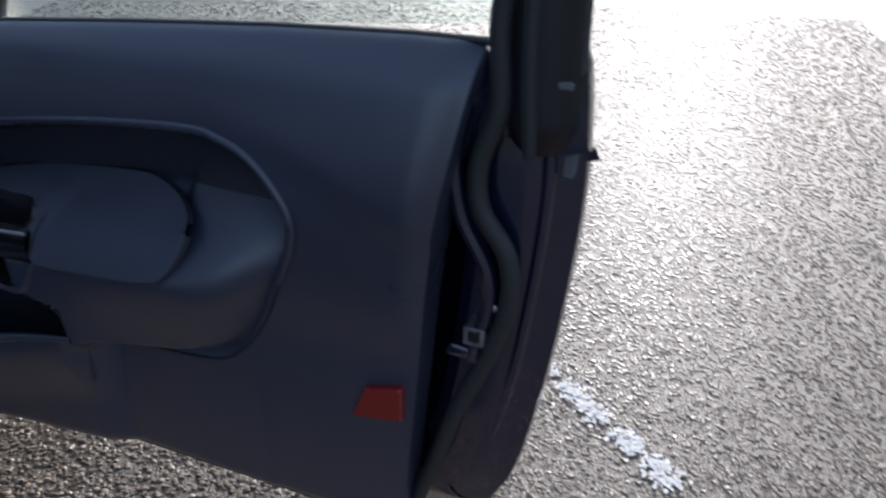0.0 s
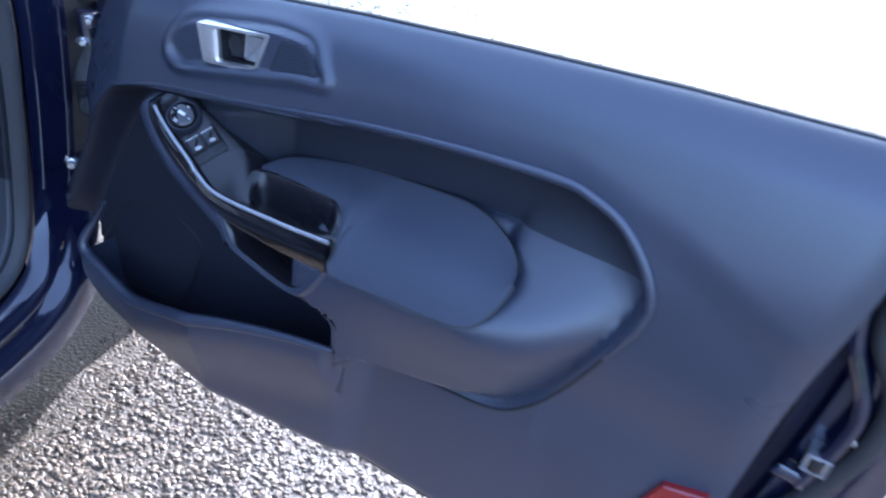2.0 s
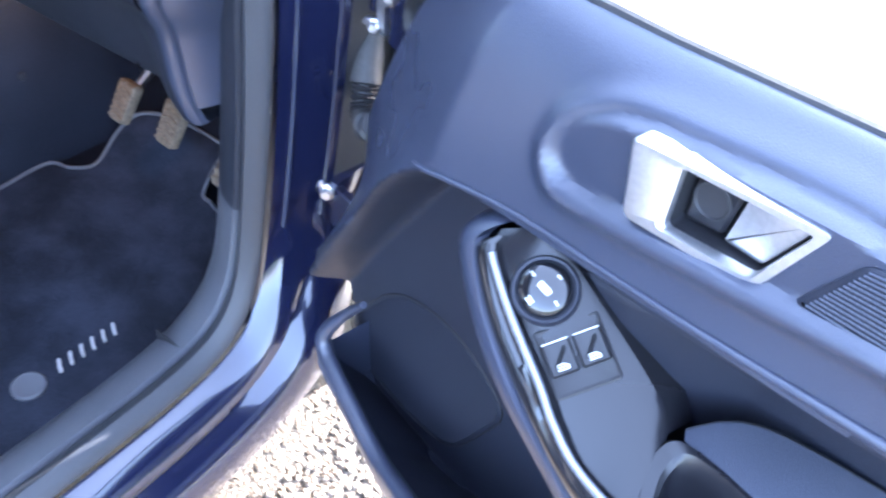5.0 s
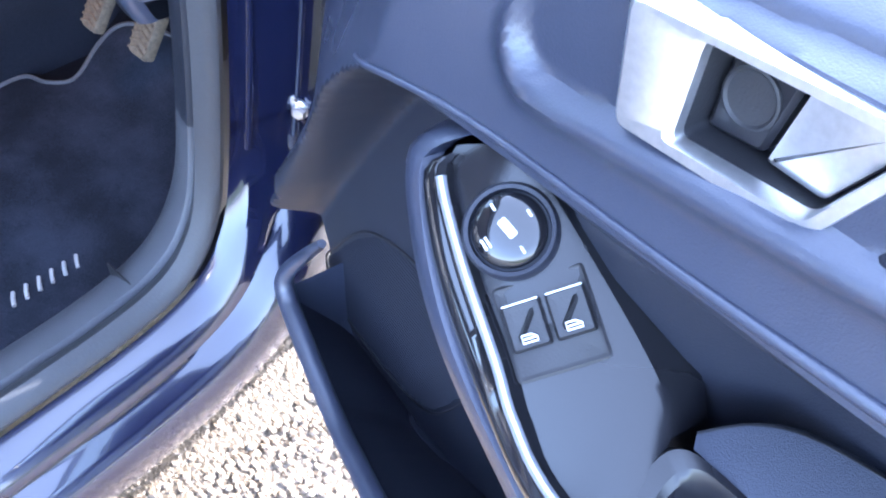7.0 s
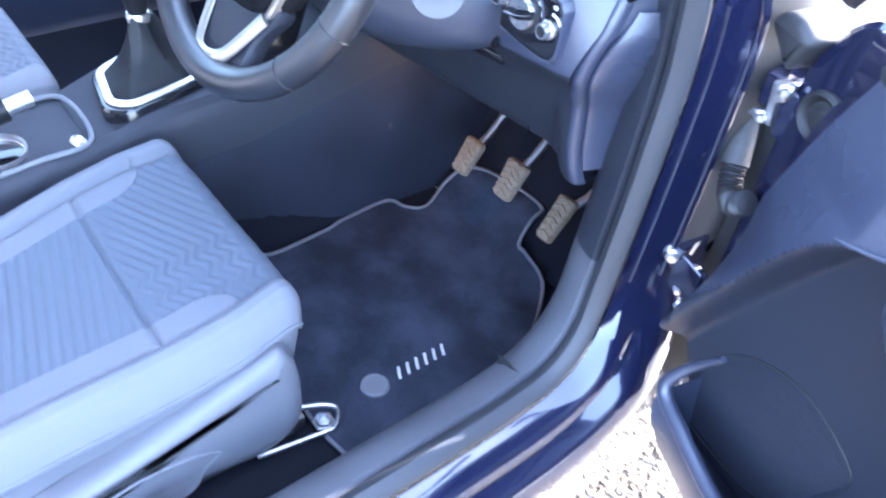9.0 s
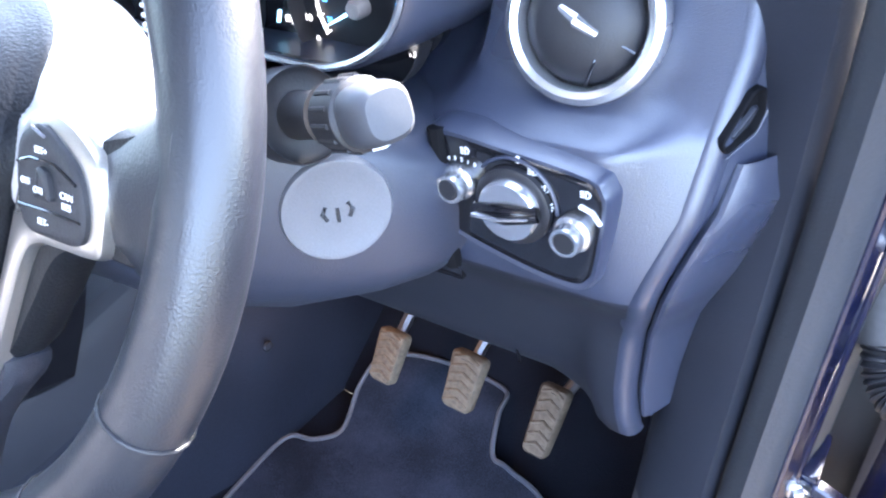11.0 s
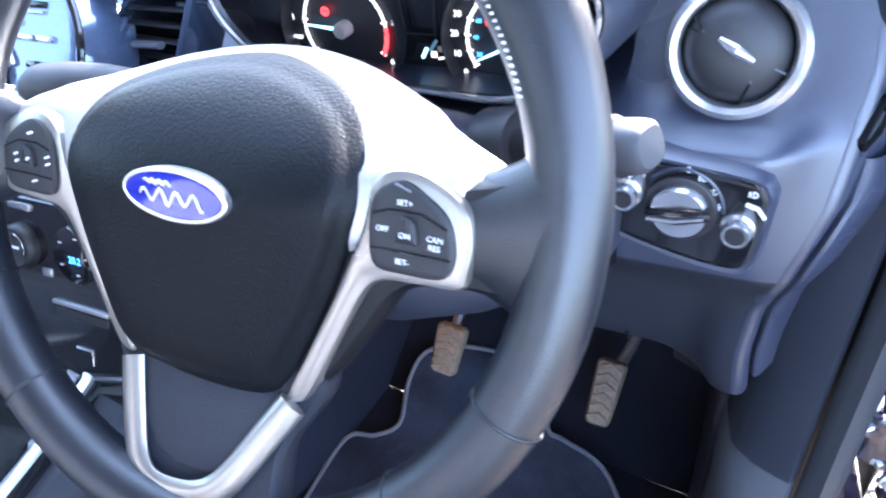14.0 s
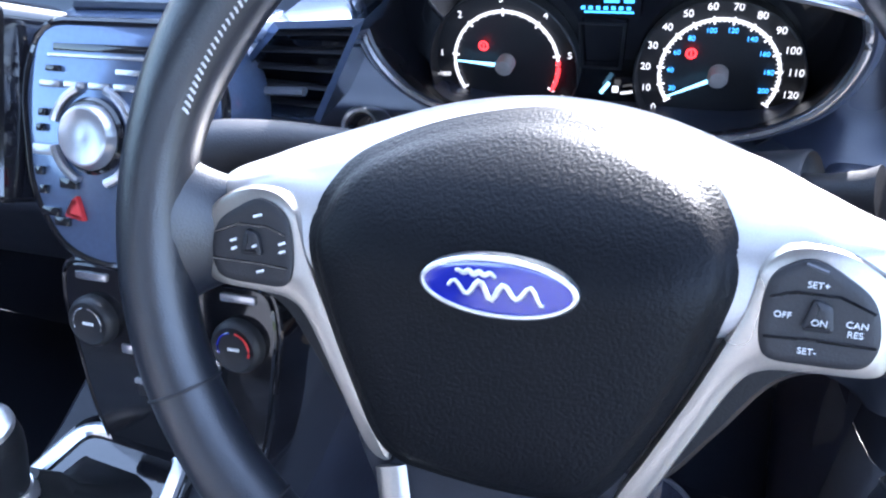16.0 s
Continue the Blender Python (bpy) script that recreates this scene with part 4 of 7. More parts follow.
# front wing and bonnet
def wing_at(u, v):
    y = 0.43 + u * 0.95
    top = 0.90 - 0.08 * u - 0.16 * u * u
    return (0.43 - 0.02 * v - 0.26 * u ** 2.6 - 0.05 * max(0, v - 0.75) * 4, y, 0.25 + (top - 0.25) * v)
part("front_wing", sheet(wing_at, 16, 12), PAINT, car)
def bonnet_at(u, v):
    x = -1.10 + u * 1.46
    e = abs(u - 0.5) * 2
    return (x, 0.70 + v * 0.66 - 0.16 * e * e, 0.945 - 0.05 * e ** 4 - 0.10 * v - 0.12 * v * v)
part("bonnet", sheet(bonnet_at, 20, 12), PAINT, car)
# dark blank added to close the bright gap behind the hinges
part("flange_blank", box(0.352, 0.432, 0.440, 0.452, 0.24, 0.79, 0.004), RUBBER, car)
part("nose", sheet(lambda u, v: (-0.36 + (u - 0.5) * (1.05 + 0.1 * v), 1.36 - 0.16 * (2 * u - 1) ** 2 - 0.05 * v, 0.20 + 0.53 * v), 12, 6), PAINT, car)
part("roof_skin", sheet(lambda u, v: (-1.04 + u * 1.38, -0.10 - v * 1.76, 1.385 + 0.05 * (1 - (2 * u - 1) ** 2) - 0.03 * (v - 0.3) ** 2), 16, 14), PAINT, car)
ws = part("windscreen", sheet(lambda u, v: (-1.06 + u * 1.42 + (0.5 - u) * 0.22 * v, 0.72 - 0.10 * (2 * u - 1) ** 2 - 0.86 * v, 0.945 + 0.42 * v), 16, 10), GLASS, car, "clear sloping windscreen")
ws.visible_shadow = False
for sx in (1, -1):
    base = Vector((0.35 if sx > 0 else -1.05, 0.62, 0.93))
    part("windscreen_pillar", tube([base, (base.x - 0.03 * sx, 0.32, 1.11), (base.x - 0.075 * sx, 0.06, 1.25), (base.x - 0.10 * sx, -0.2, 1.355)], 0.032, 10), MID, car)
part("roof", sheet(lambda u, v: (-1.02 + u * 1.34, -0.12 - v * 1.72, 1.362 + 0.05 * (1 - (2 * u - 1) ** 2) - 0.03 * (v - 0.3) ** 2), 16, 14), LINING, car, "pale grey roof lining")
part("far_side", sheet(lambda u, v: (-1.10 + 0.04 * v, 0.8 - u * 2.5, 0.16 + v * 0.78), 6, 6), TRIM, car)
part("tail", sheet(lambda u, v: (-1.10 + u * 1.55, -1.72, 0.16 + v * 0.80), 4, 4), TRIM, car)
part("near_side", box(0.40, 0.445, -1.72, -0.93, 0.16, 0.95, 0.01), PAINT, car)
# unseen rear panels closed without windows, to block light into the cabin
part("quarter_trim", box(0.33, 0.399, -1.72, -0.95, 0.25, 1.36, 0.01), MID, car)
part("rear_pillar", box(0.34, 0.42, -1.72, -0.93, 0.95, 1.38, 0.01), PAINT, car)
part("rear_quarter", box(-1.10, -1.04, -1.72, -0.75, 0.85, 1.37, 0.02), MID, car)
part("tailgate", sheet(lambda u, v: (-1.10 + u * 1.55, -1.72 + 0.10 * v, 0.90 + v * 0.24), 4, 4), MID, car)
# unseen passenger glass, its tint added to dim light from the far side
pw = part("passenger_window", sheet(lambda u, v: (-1.075 + 0.05 * v, 0.30 - u * 0.95, 0.93 + v * 0.42), 4, 4), glass("tinted side glass", (0.62, 0.68, 0.66)), car, "tinted side window glass")
pw.visible_shadow = True
part("parcel_shelf", box(-1.04, 0.36, -1.70, -1.30, 0.90, 0.92, 0.004), DARK, car)
part("far_pillar", box(-1.10, -1.03, -0.75, -0.62, 0.9, 1.37, 0.01), MID, car)

# wheels on the ground
for wx in (0.27, -0.98):
    for wy in (0.84, -1.42):
        wh = new("wheel")
        wh.parent = car
        WM = Matrix.Translation((wx, wy, 0.30)) @ Matrix.Rotation(radians(90), 4, "Y")
        part("tyre", lathe([(0.20, -0.09), (0.27, -0.095), (0.296, -0.075), (0.302, 0.0), (0.296, 0.075), (0.27, 0.095), (0.20, 0.09)], 36, m=WM), RUBBER, wh)
        part("rim", lathe([(0.20, 0.07), (0.19, 0.05), (0.06, 0.04), (0.05, 0.06), (0.002, 0.06)], 24, m=WM), SILVER, wh)

# carpeted floor, toe board and tunnel side
part("floor_carpet", sheet(lambda u, v: (-1.08 + u * 1.36, -1.7 + v * 2.14, 0.222 + 0.004 * math.sin(u * 20) * math.sin(v * 17)), 20, 20), CARPET, car, "dark carpeted floor")
part("toe_board", sheet(lambda u, v: (-1.08 + u * 1.36, 0.44 + lerp(v, (0, 0), (0.35, 0.10), (0.7, 0.15), (1, 0.17)), 0.222 + lerp(v, (0, 0), (0.35, 0.09), (0.7, 0.26), (1, 0.52))), 12, 12), CARPET, car, "dark carpet on the toe board")
part("tunnel_carpet", sheet(lambda u, v: (-0.155 - 0.06 * u - 0.02 * (1 - v), 0.60 - u * 0.0 - v * 1.2, 0.22 + u * 0.17), 6, 20), CARPET, car)
part("kick_panel", sheet(lambda u, v: (0.270 - 0.03 * v, 0.34 + 0.26 * v, 0.21 + u * 0.55), 6, 6), TRIM, car)

# hinges and wiring sleeve between pillar and door
ZINC = material("bright zinc plate", (0.62, 0.62, 0.64), 0.30, metal=1.0, vary=0.3, grain=120, bump=0.25)
def hex_bolt(x, y, z, r, parent, turn=0.0):
    m = Matrix.Translation((x, y, z)) @ Matrix.Rotation(radians(30), 4, "Z") @ Matrix.Rotation(radians(90), 4, "X") @ Matrix.Rotation(turn, 4, "Z")
    part("bolt", lathe([(r, -0.002), (r, 0.0015), (r * 0.72, 0.003), (r * 0.70, 0.0075), (r * 0.55, 0.009), (0.0005, 0.0092)], 6, m=m), ZINC, parent)
for k, (x, y, z) in enumerate(((0.380, 0.362, 0.508), (0.414, 0.392, 0.745))):
    hg = new("hinge")
    hg.parent, hg.matrix_local = car, Matrix.Translation((x, y, z))
    hg["label"] = "zinc steel door hinge bolted to the pillar"
    part("bracket", box(-0.020, 0.016, -0.004, 0.05, -0.018, 0.020, 0.005), PAINT, hg)
    part("leaf", plate(round_poly([(0.008, -0.040), (0.048, -0.050), (0.052, 0.004), (0.012, 0.016)], 0.006), [(0.002, -0.006), (0, -0.004), (0, 0.004), (0.002, 0.006)]), PAINT, hg)
    if k:
        part("clamp", plate(round_poly([(-0.006, 0.018), (0.020, 0.026), (0.016, 0.004), (0.006, -0.002), (0.010, -0.030), (-0.020, -0.028), (-0.016, -0.020), (-0.002, -0.018)], 0.003), [(0.0015, -0.004), (0, -0.003), (0, 0.003), (0.0015, 0.0045)], m=Matrix.Translation((0, -0.008, 0))), ZINC, hg, "bent zinc clamp")
        hex_bolt(0.010, -0.012, 0.014, 0.0085, hg, 0.3)
        hex_bolt(-0.004, -0.012, -0.023, 0.0075, hg, 0.1)
    else:
        for q in ((-0.012, -0.006, 0.000, 0.0100, 0.2), (0.006, -0.008, 0.006, 0.0105, 0.5), (-0.004, -0.006, 0.016, 0.0070, 0.0), (0.026, -0.002, -0.038, 0.0070, 0.4), (0.040, -0.006, -0.056, 0.0095, 0.1)):
            hex_bolt(*q[:4], hg, q[4])
slv = thing("wiring_sleeve", "pale grey plug and corrugated rubber wiring sleeve", "cable sleeve")
boot = tube(smooth_line([(0.381, 0.424, 0.705), (0.386, 0.412, 0.688), (0.393, 0.398, 0.665), (0.400, 0.388, 0.648)], n=6), 0.0165, 16, taper=lambda t: lerp(t, (0, 0.75), (0.15, 0.85), (0.25, 0.62), (0.6, 0.9), (1, 1.0)))
part("plug", boot, material("pale grey rubber boot", (0.050, 0.049, 0.050), 0.6, vary=0.3, grain=150, bump=0.2), slv, "pale grey rubber plug")
axis = smooth_line([(0.400, 0.388, 0.650), (0.407, 0.379, 0.632), (0.419, 0.368, 0.622), (0.434, 0.357, 0.626), (0.447, 0.350, 0.642)], n=14)
part("sleeve", tube(axis, 0.0135, 14, taper=lambda t: 1 + 0.11 * math.sin(t * 105)), DARK, slv, "black corrugated sleeve")

# ---- floor mat ----
mat_line = [tuple(v) for v in smooth_line([(0.262, -0.02), (0.268, 0.10), (0.262, 0.20), (0.232, 0.31), (0.165, 0.405), (0.10, 0.425), (0.075, 0.43), (0.058, 0.47), (0.045, 0.505), (-0.045, 0.505), (-0.115, 0.475), (-0.128, 0.43), (-0.115, 0.375), (-0.135, 0.345), (-0.168, 0.325), (-0.165, 0.23), (-0.155, 0.19), (-0.15, 0.10), (-0.14, 0.00), (0.06, -0.03)], True, 6)]
mat_z = lambda x, y: 0.232 + 0.055 * float(soft(y, 0.36, 0.50)) + 0.0012 * math.sin(x * 31 + y * 12) + 0.001 * math.sin(y * 43)
mt = thing("floor_mat", "dark blue carpet floor mat with bound edge", "floor mat")
bm = bmesh.new()
cm = Vector((0.05, 0.20))
lp = []
for s in np.linspace(1, 0.04, 16):
    lp.append([(cm.x + (p[0] - cm.x) * s, cm.y + (p[1] - cm.y) * s, mat_z(cm.x + (p[0] - cm.x) * s, cm.y + (p[1] - cm.y) * s)) for p in mat_line])
MATC = material("dark blue worn mat pile", (0.029, 0.033, 0.048), 0.9, grain=900, bump=0.6, vary=0.5, coarse=14, spec=0.12)
for n in MATC.node_tree.nodes:
    if n.type == "MAP_RANGE" and n.inputs[3].default_value < 0.6:
        n.inputs[1].default_value, n.inputs[2].default_value = 0.82, 1.22
part("carpet", rings([[(p[0], p[1], p[2] - 0.012) for p in lp[0]]] + lp, caps=(False, True)), MATC, mt)
part("binding", tube([(p[0], p[1], mat_z(p[0], p[1]) + 0.001) for p in mat_line], 0.0032, 8, closed=True), MID, mt)
part("badge", lathe([(0.021, 0.0), (0.021, 0.004), (0.018, 0.0055), (0.015, 0.0045), (0.002, 0.0045)], 32, m=Matrix.Translation((0.172, 0.068, 0.2325))), MID, mt, "round grey mat fixing")
bm = bmesh.new()
x0, y0 = 0.178, 0.106
for i in range(6):
    a = i * 0.016
    tube([(x0 + 0.004, y0 + a, 0.2355), (x0 - 0.005, y0 + a + 0.004, 0.2362), (x0 - 0.014, y0 + a + 0.009, 0.2355)], 0.0024, 6, bm=bm)
part("stitched_mark", bm, material("pale stitching", (0.5, 0.5, 0.5), 0.8, grain=800, bump=0.4), mt, "pale stitched mark along the mat edge")

# ---- pedals ----
def pedal(x, y, z, w, h, lean, arm):
    p = thing("pedal", "pedal with muddy ribbed rubber pad on a steel arm", "pedal", Matrix.Translation((x, y, z)) @ Matrix.Rotation(radians(lean), 4, "X"), "pedals")
    line = round_poly([(-w * 0.40, -h / 2), (w * 0.40, -h / 2), (w / 2, h / 2), (-w / 2, h / 2)], 0.008)
    part("pad", plate(line, [(0, -0.010), (0, 0.0), (0.003, 0.004), (0.008, 0.005)]), WORN, p)
    for i in range(6):
        zz = -h * 0.38 + i * h * 0.152
        part("ridge", tube([(-w * 0.34, -0.005, zz), (0.0, -0.0062, zz + 0.006), (w * 0.34, -0.005, zz)], 0.0022, 6), WORN, p)
    part("arm", tube([(0.0, 0.008, h * 0.1), (arm, 0.03, h * 0.7), (arm * 2, 0.05, h * 1.9)], 0.007, 8), STEEL, p)
pedal(-0.056, 0.405, 0.373, 0.040, 0.064, -32, -0.004)
pedal(0.047, 0.407, 0.389, 0.044, 0.066, -30, 0.0)
pedal(0.139, 0.428, 0.364, 0.036, 0.080, -36, 0.012)

# courtesy lamp under the dashboard, lit while the door is open
fl = thing("footwell_lamp", "small lit warm lamp under the dashboard", "lamp", Matrix.Translation((-0.09, 0.345, 0.560)))
part("lens", box(-0.018, 0.018, -0.009, 0.009, -0.004, 0.0, 0.002), glow("lit warm lamp lens", (1.0, 0.55, 0.2), 2.0), fl, "warm lit lens")
part("housing", box(-0.022, 0.022, -0.013, 0.013, 0.0005, 0.012, 0.002), DARK, fl)
foot = new("footwell_light", bpy.data.lights.new("footwell_light", "AREA"))
foot.data.energy, foot.data.size, foot.data.color = 0.009, 0.03, (1.0, 0.50, 0.18)
foot.matrix_world = Matrix.Translation((-0.09, 0.345, 0.554))

# ---- dashboard, in its own frame ----
DASH = Matrix.Translation((0.004, 0.003, 0.868)) @ Matrix.Rotation(radians(-5.6), 4, "Y")
dash = thing("dashboard", "charcoal grained plastic dashboard with round silver air vents", "dashboard", DASH)
SECTION = [(0.80, 0.085), (0.62, 0.098), (0.46, 0.100), (0.36, 0.092), (0.31, 0.070), (0.290, 0.035), (0.272, -0.01), (0.252, -0.045), (0.222, -0.060), (0.2155, -0.068), (0.2135, -0.10), (0.2125, -0.132), (0.213, -0.150), (0.222, -0.162), (0.238, -0.182), (0.252, -0.209), (0.264, -0.238), (0.276, -0.270), (0.292, -0.288), (0.36, -0.290), (0.50, -0.26)]
sec = [tuple(v) for v in smooth_line(SECTION, n=3)]
def dash_end(z):
    return lerp(z, (-0.30, 0.236), (-0.24, 0.236), (-0.20, 0.243), (-0.14, 0.262), (-0.10, 0.277), (-0.02, 0.288), (0.03, 0.286), (0.08, 0.29))
def dash_x(u, z):
    left = -0.93
    return left + (dash_end(z) - left) * u
def inset_left(x, z):
    """Behind the wheel the face stands further forward."""
    return 0.05 * float(1 - soft(x, 0.085, 0.14)) * float(soft(-z, 0.02, 0.09)) * float(1 - soft(-z, 0.15, 0.19)) + 0.055 * float(1 - soft(x, 0.12, 0.15)) * float(soft(z, -0.08, -0.02)) * float(1 - soft(z, 0.05, 0.09))
def rib(z):
    """The outer edge stands proud of the receding lower face."""
    return 0.014 * float(soft(-z, 0.165, 0.26))
def drop(x, z):
    return 0.026 * float(soft(x, 0.17, 0.235)) * float(soft(-z, 0.2, 0.275))
def face(x, y, z):
    """Beyond the switch panel the face runs down to the edge in one smooth curve."""
    flow = lerp(z, (-0.20, 0.247), (-0.175, 0.231), (-0.155, 0.222), (-0.13, 0.223), (-0.10, 0.231), (-0.06, 0.246), (-0.01, 0.270), (0.035, 0.290), (0.07, 0.31))
    k = min(1.0, max(0.0, (x - 0.244) / 0.033)) ** 1.25 * float(soft(z, -0.20, -0.16)) * float(1 - soft(z, 0.0, 0.05))
    return y + (flow - y) * k
loops = []
for u in list(np.linspace(0, 0.82, 24)) + list(np.linspace(0.84, 1, 22)):
    loops.append([])
    for y, z in sec:
        x = dash_x(u, z)
        loops[-1].append((x, face(x, y, z) + inset_left(x, z) - rib(z) * float(soft(x, dash_end(z) - 0.034, dash_end(z) - 0.012)), z - drop(x, z)))
# the downward face below the switches is darker, its shade put into colour
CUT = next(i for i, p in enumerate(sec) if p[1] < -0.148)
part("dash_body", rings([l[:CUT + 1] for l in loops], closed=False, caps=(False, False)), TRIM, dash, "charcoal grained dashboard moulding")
part("lower_panel", rings([l[CUT:] for l in loops], closed=False, caps=(False, False)), DULL, dash, "lower dashboard panel in dull plastic, darkened for shade")
# rounded outer edge, then the end panel that turns to the door pillar
endl = []
for dx, dy in ((-0.004, 0.0), (0.0, -0.0008), (0.004, -0.0002), (0.0075, 0.003), (0.0095, 0.008), (0.0100, 0.014)):
    endl.append([(dash_end(z) + 0.001 + dx, face(0.3, y, z) + 0.001 + dy - rib(z), z - drop(0.3, z)) for y, z in sec[5:-7]])
part("edge_band", rings(endl, closed=False, caps=(False, False)), TRIM, dash, "rounded outer edge of the dashboard")
endl = []
for dx, dy in ((0.0101, 0.020), (0.0104, 0.0125), (0.0135, 0.0092), (0.0165, 0.0092), (0.021, 0.0135), (0.028, 0.026), (0.036, 0.042), (0.041, 0.060), (0.042, 0.085)):
    endl.append([(dash_end(z) + 0.0015 + dx - max(dx - 0.012, 0) * 0.3 * float(soft(-z, 0.05, 0.28)), face(0.3, y, z) + 0.001 + dy - rib(z) + 0.010 * float(soft(z, -0.12, -0.075)), z - drop(0.3, z)) for y, z in sec if -0.268 < z < -0.074])
part("end_panel", rings(endl, closed=False, caps=(False, False)), TRIM, dash, "charcoal removable dashboard end panel")
endl = []
for dx, dy in ((0.0085, 0.010), (0.016, 0.024), (0.024, 0.040), (0.036, 0.070)):
    endl.append([(dash_end(z) + dx, face(0.3, y, z) + dy, z) for y, z in sec if -0.14 < z < 0.07])
part("end_corner", rings(endl, closed=False, caps=(False, False)), TRIM, dash)
# demister slot above the end panel
VOID = material("matt black slot", (0.004, 0.004, 0.005), 0.8, bump=0, spec=0.1)
SLOT = Matrix.Translation((0.2975, 0.2600, -0.057)) @ Matrix.Rotation(math.atan2(1.0, 0.45), 4, "Z")
slot = part("demist_slot", plate(round_poly([(-0.0140, -0.0105), (-0.0170, -0.003), (-0.008, 0.008), (0.001, 0.019), (0.010, 0.019), (0.0115, 0.006), (0.006, -0.004)], 0.003), [(0, -0.008), (0, 0.0002), (0.0008, 0.0010), (0.0016, 0.0002), (0.0024, -0.003)], m=SLOT), VOID, dash, "black demister slot with a grey vane")
part("slot_vane", plate(round_poly([(-0.0095, -0.0025), (-0.0075, -0.0055), (0.004, 0.0015), (0.0085, 0.0085), (0.0055, 0.0095)], 0.0012), [(0.0005, -0.004), (0, -0.003), (0.0005, -0.0012), (0.0012, -0.0006)], m=SLOT), DULL, slot, "grey vane in the slot")
part("slot_rim", tube([SLOT @ Vector((x, -0.0004, y)) for x, y in ((-0.0135, -0.0120), (-0.004, -0.0085), (0.006, -0.0050), (0.0125, 0.006))], 0.0006, 6), TRIM, slot)

# round vent with silver ring
RV = Matrix.Translation((0.2135, 0.2555, -0.012)) @ Matrix.Rotation(radians(-16), 4, "X") @ Matrix.Rotation(radians(6), 4, "Z") @ Matrix.Rotation(radians(90), 4, "X")
vent = part("air_vent", lathe([(0.0330, -0.02), (0.0415, -0.01), (0.0425, 0.002), (0.0415, 0.007), (0.038, 0.0095), (0.0345, 0.008), (0.0325, 0.003), (0.0320, -0.012)], 48, m=RV), SILVER, dash, "round silver air vent ring")
part("vent_ball", lathe([(0.0325, -0.012), (0.0318, 0.0), (0.029, 0.006), (0.021, 0.0105), (0.01, 0.0125), (0.001, 0.013)], 40, m=RV), DARK, vent, "closed black vent flaps")
part("vent_tab", tube([RV @ Vector((-0.010, 0.006, 0.0115)), RV @ Vector((0.0, 0.001, 0.0165)), RV @ Vector((0.010, -0.005, 0.0125))], 0.0036, 8, taper=lambda t: 0.6 + 1.6 * t * (1 - t)), SILVER, vent)
for q in ((-0.029, 0.012, 0.029, -0.012), (-0.026, 0.018, -0.016, 0.004), (0.014, -0.006, 0.006, -0.031)):
    part("flap_joint", tube([RV @ Vector((q[0], q[1], 0.0065)), RV @ Vector(((q[0] + q[2]) / 2, (q[1] + q[3]) / 2, 0.0128 if abs(q[0]) > 0.028 else 0.0105)), RV @ Vector((q[2], q[3], 0.0065))], 0.0008, 6), GLOSS, vent)

# lamp switch panel
SP = Matrix.Translation((0, 0.2085, 0))
pan = bent([(0.148, -0.064), (0.195, -0.066), (0.238, -0.0715), (0.247, -0.079), (0.249, -0.09), (0.245, -0.12), (0.241, -0.132), (0.230, -0.1385), (0.20, -0.1355), (0.16, -0.125), (0.146, -0.115), (0.143, -0.09)])
part("switch_bezel", plate([((p[0] - 0.197) * 1.07 + 0.197, (p[1] + 0.101) * 1.12 - 0.101) for p in pan], [(0.0, -0.016), (0.001, 0.0), (0.003, 0.004), (0.0065, 0.003)], m=SP), TRIM, dash, "raised edge round the switch panel")
sp = part("switch_panel", plate(pan, [(0, -0.008), (0, 0.0025), (0.002, 0.0035), (0.006, 0.0035)], m=SP), GLOSS, dash, "black lamp switch panel with white symbols")
def knob_at(x, z, prof, mat, name, label="", parent=sp, y=0.2050):
    return part(name, lathe(prof, 32, m=Matrix.Translation((x, y, z)) @ Matrix.Rotation(radians(90), 4, "X")), mat, parent, label)
for x, z in ((0.1635, -0.0895), (0.2325, -0.1035)):
    kb = knob_at(x, z, [(0.0105, -0.001), (0.0105, 0.004), (0.0085, 0.006), (0.0085, 0.0115), (0.0080, 0.013), (0.0062, 0.013), (0.0058, 0.012), (0.001, 0.012)], SILVER, "small_knob", "small silver rotary knob")
    part("knob_face", lathe([(0.0058, 0.0), (0.0055, 0.0012), (0.001, 0.0013)], 24, m=Matrix.Translation((x, 0.205 - 0.0119, z)) @ Matrix.Rotation(radians(90), 4, "X")), DARK, kb)
knob_at(0.1975, -0.0960, [(0.0225, -0.001), (0.0225, 0.0035), (0.0205, 0.0045), (0.0175, 0.004)], DARK, "dial_collar")
mk = knob_at(0.1975, -0.0960, [(0.0175, 0.0), (0.0175, 0.009), (0.0165, 0.0105), (0.001, 0.0105)], SILVER, "lamp_dial", "large silver lamp switch dial")
part("grip", tube([(0.1785, 0.1955, -0.0985), (0.1975, 0.1935, -0.0962), (0.2165, 0.1955, -0.0930)], 0.0052, 10, flat=1.2, taper=lambda t: 0.7 + 1.2 * t * (1 - t)), GLOSS, mk, "black grip bar of the dial")
part("grip_inset", tube([(0.1800, 0.1897, -0.0985), (0.1975, 0.1870, -0.0962), (0.2140, 0.1897, -0.0932)], 0.0021, 8, flat=0.5, taper=lambda t: 1.1 - 0.5 * t), SILVER, mk)
SPL = Matrix.Translation((0, 0.2045, 0))
letters("0", 0.0062, SPL @ Matrix.Translation((0.2005, 0, -0.0690)), WHITE, sp)
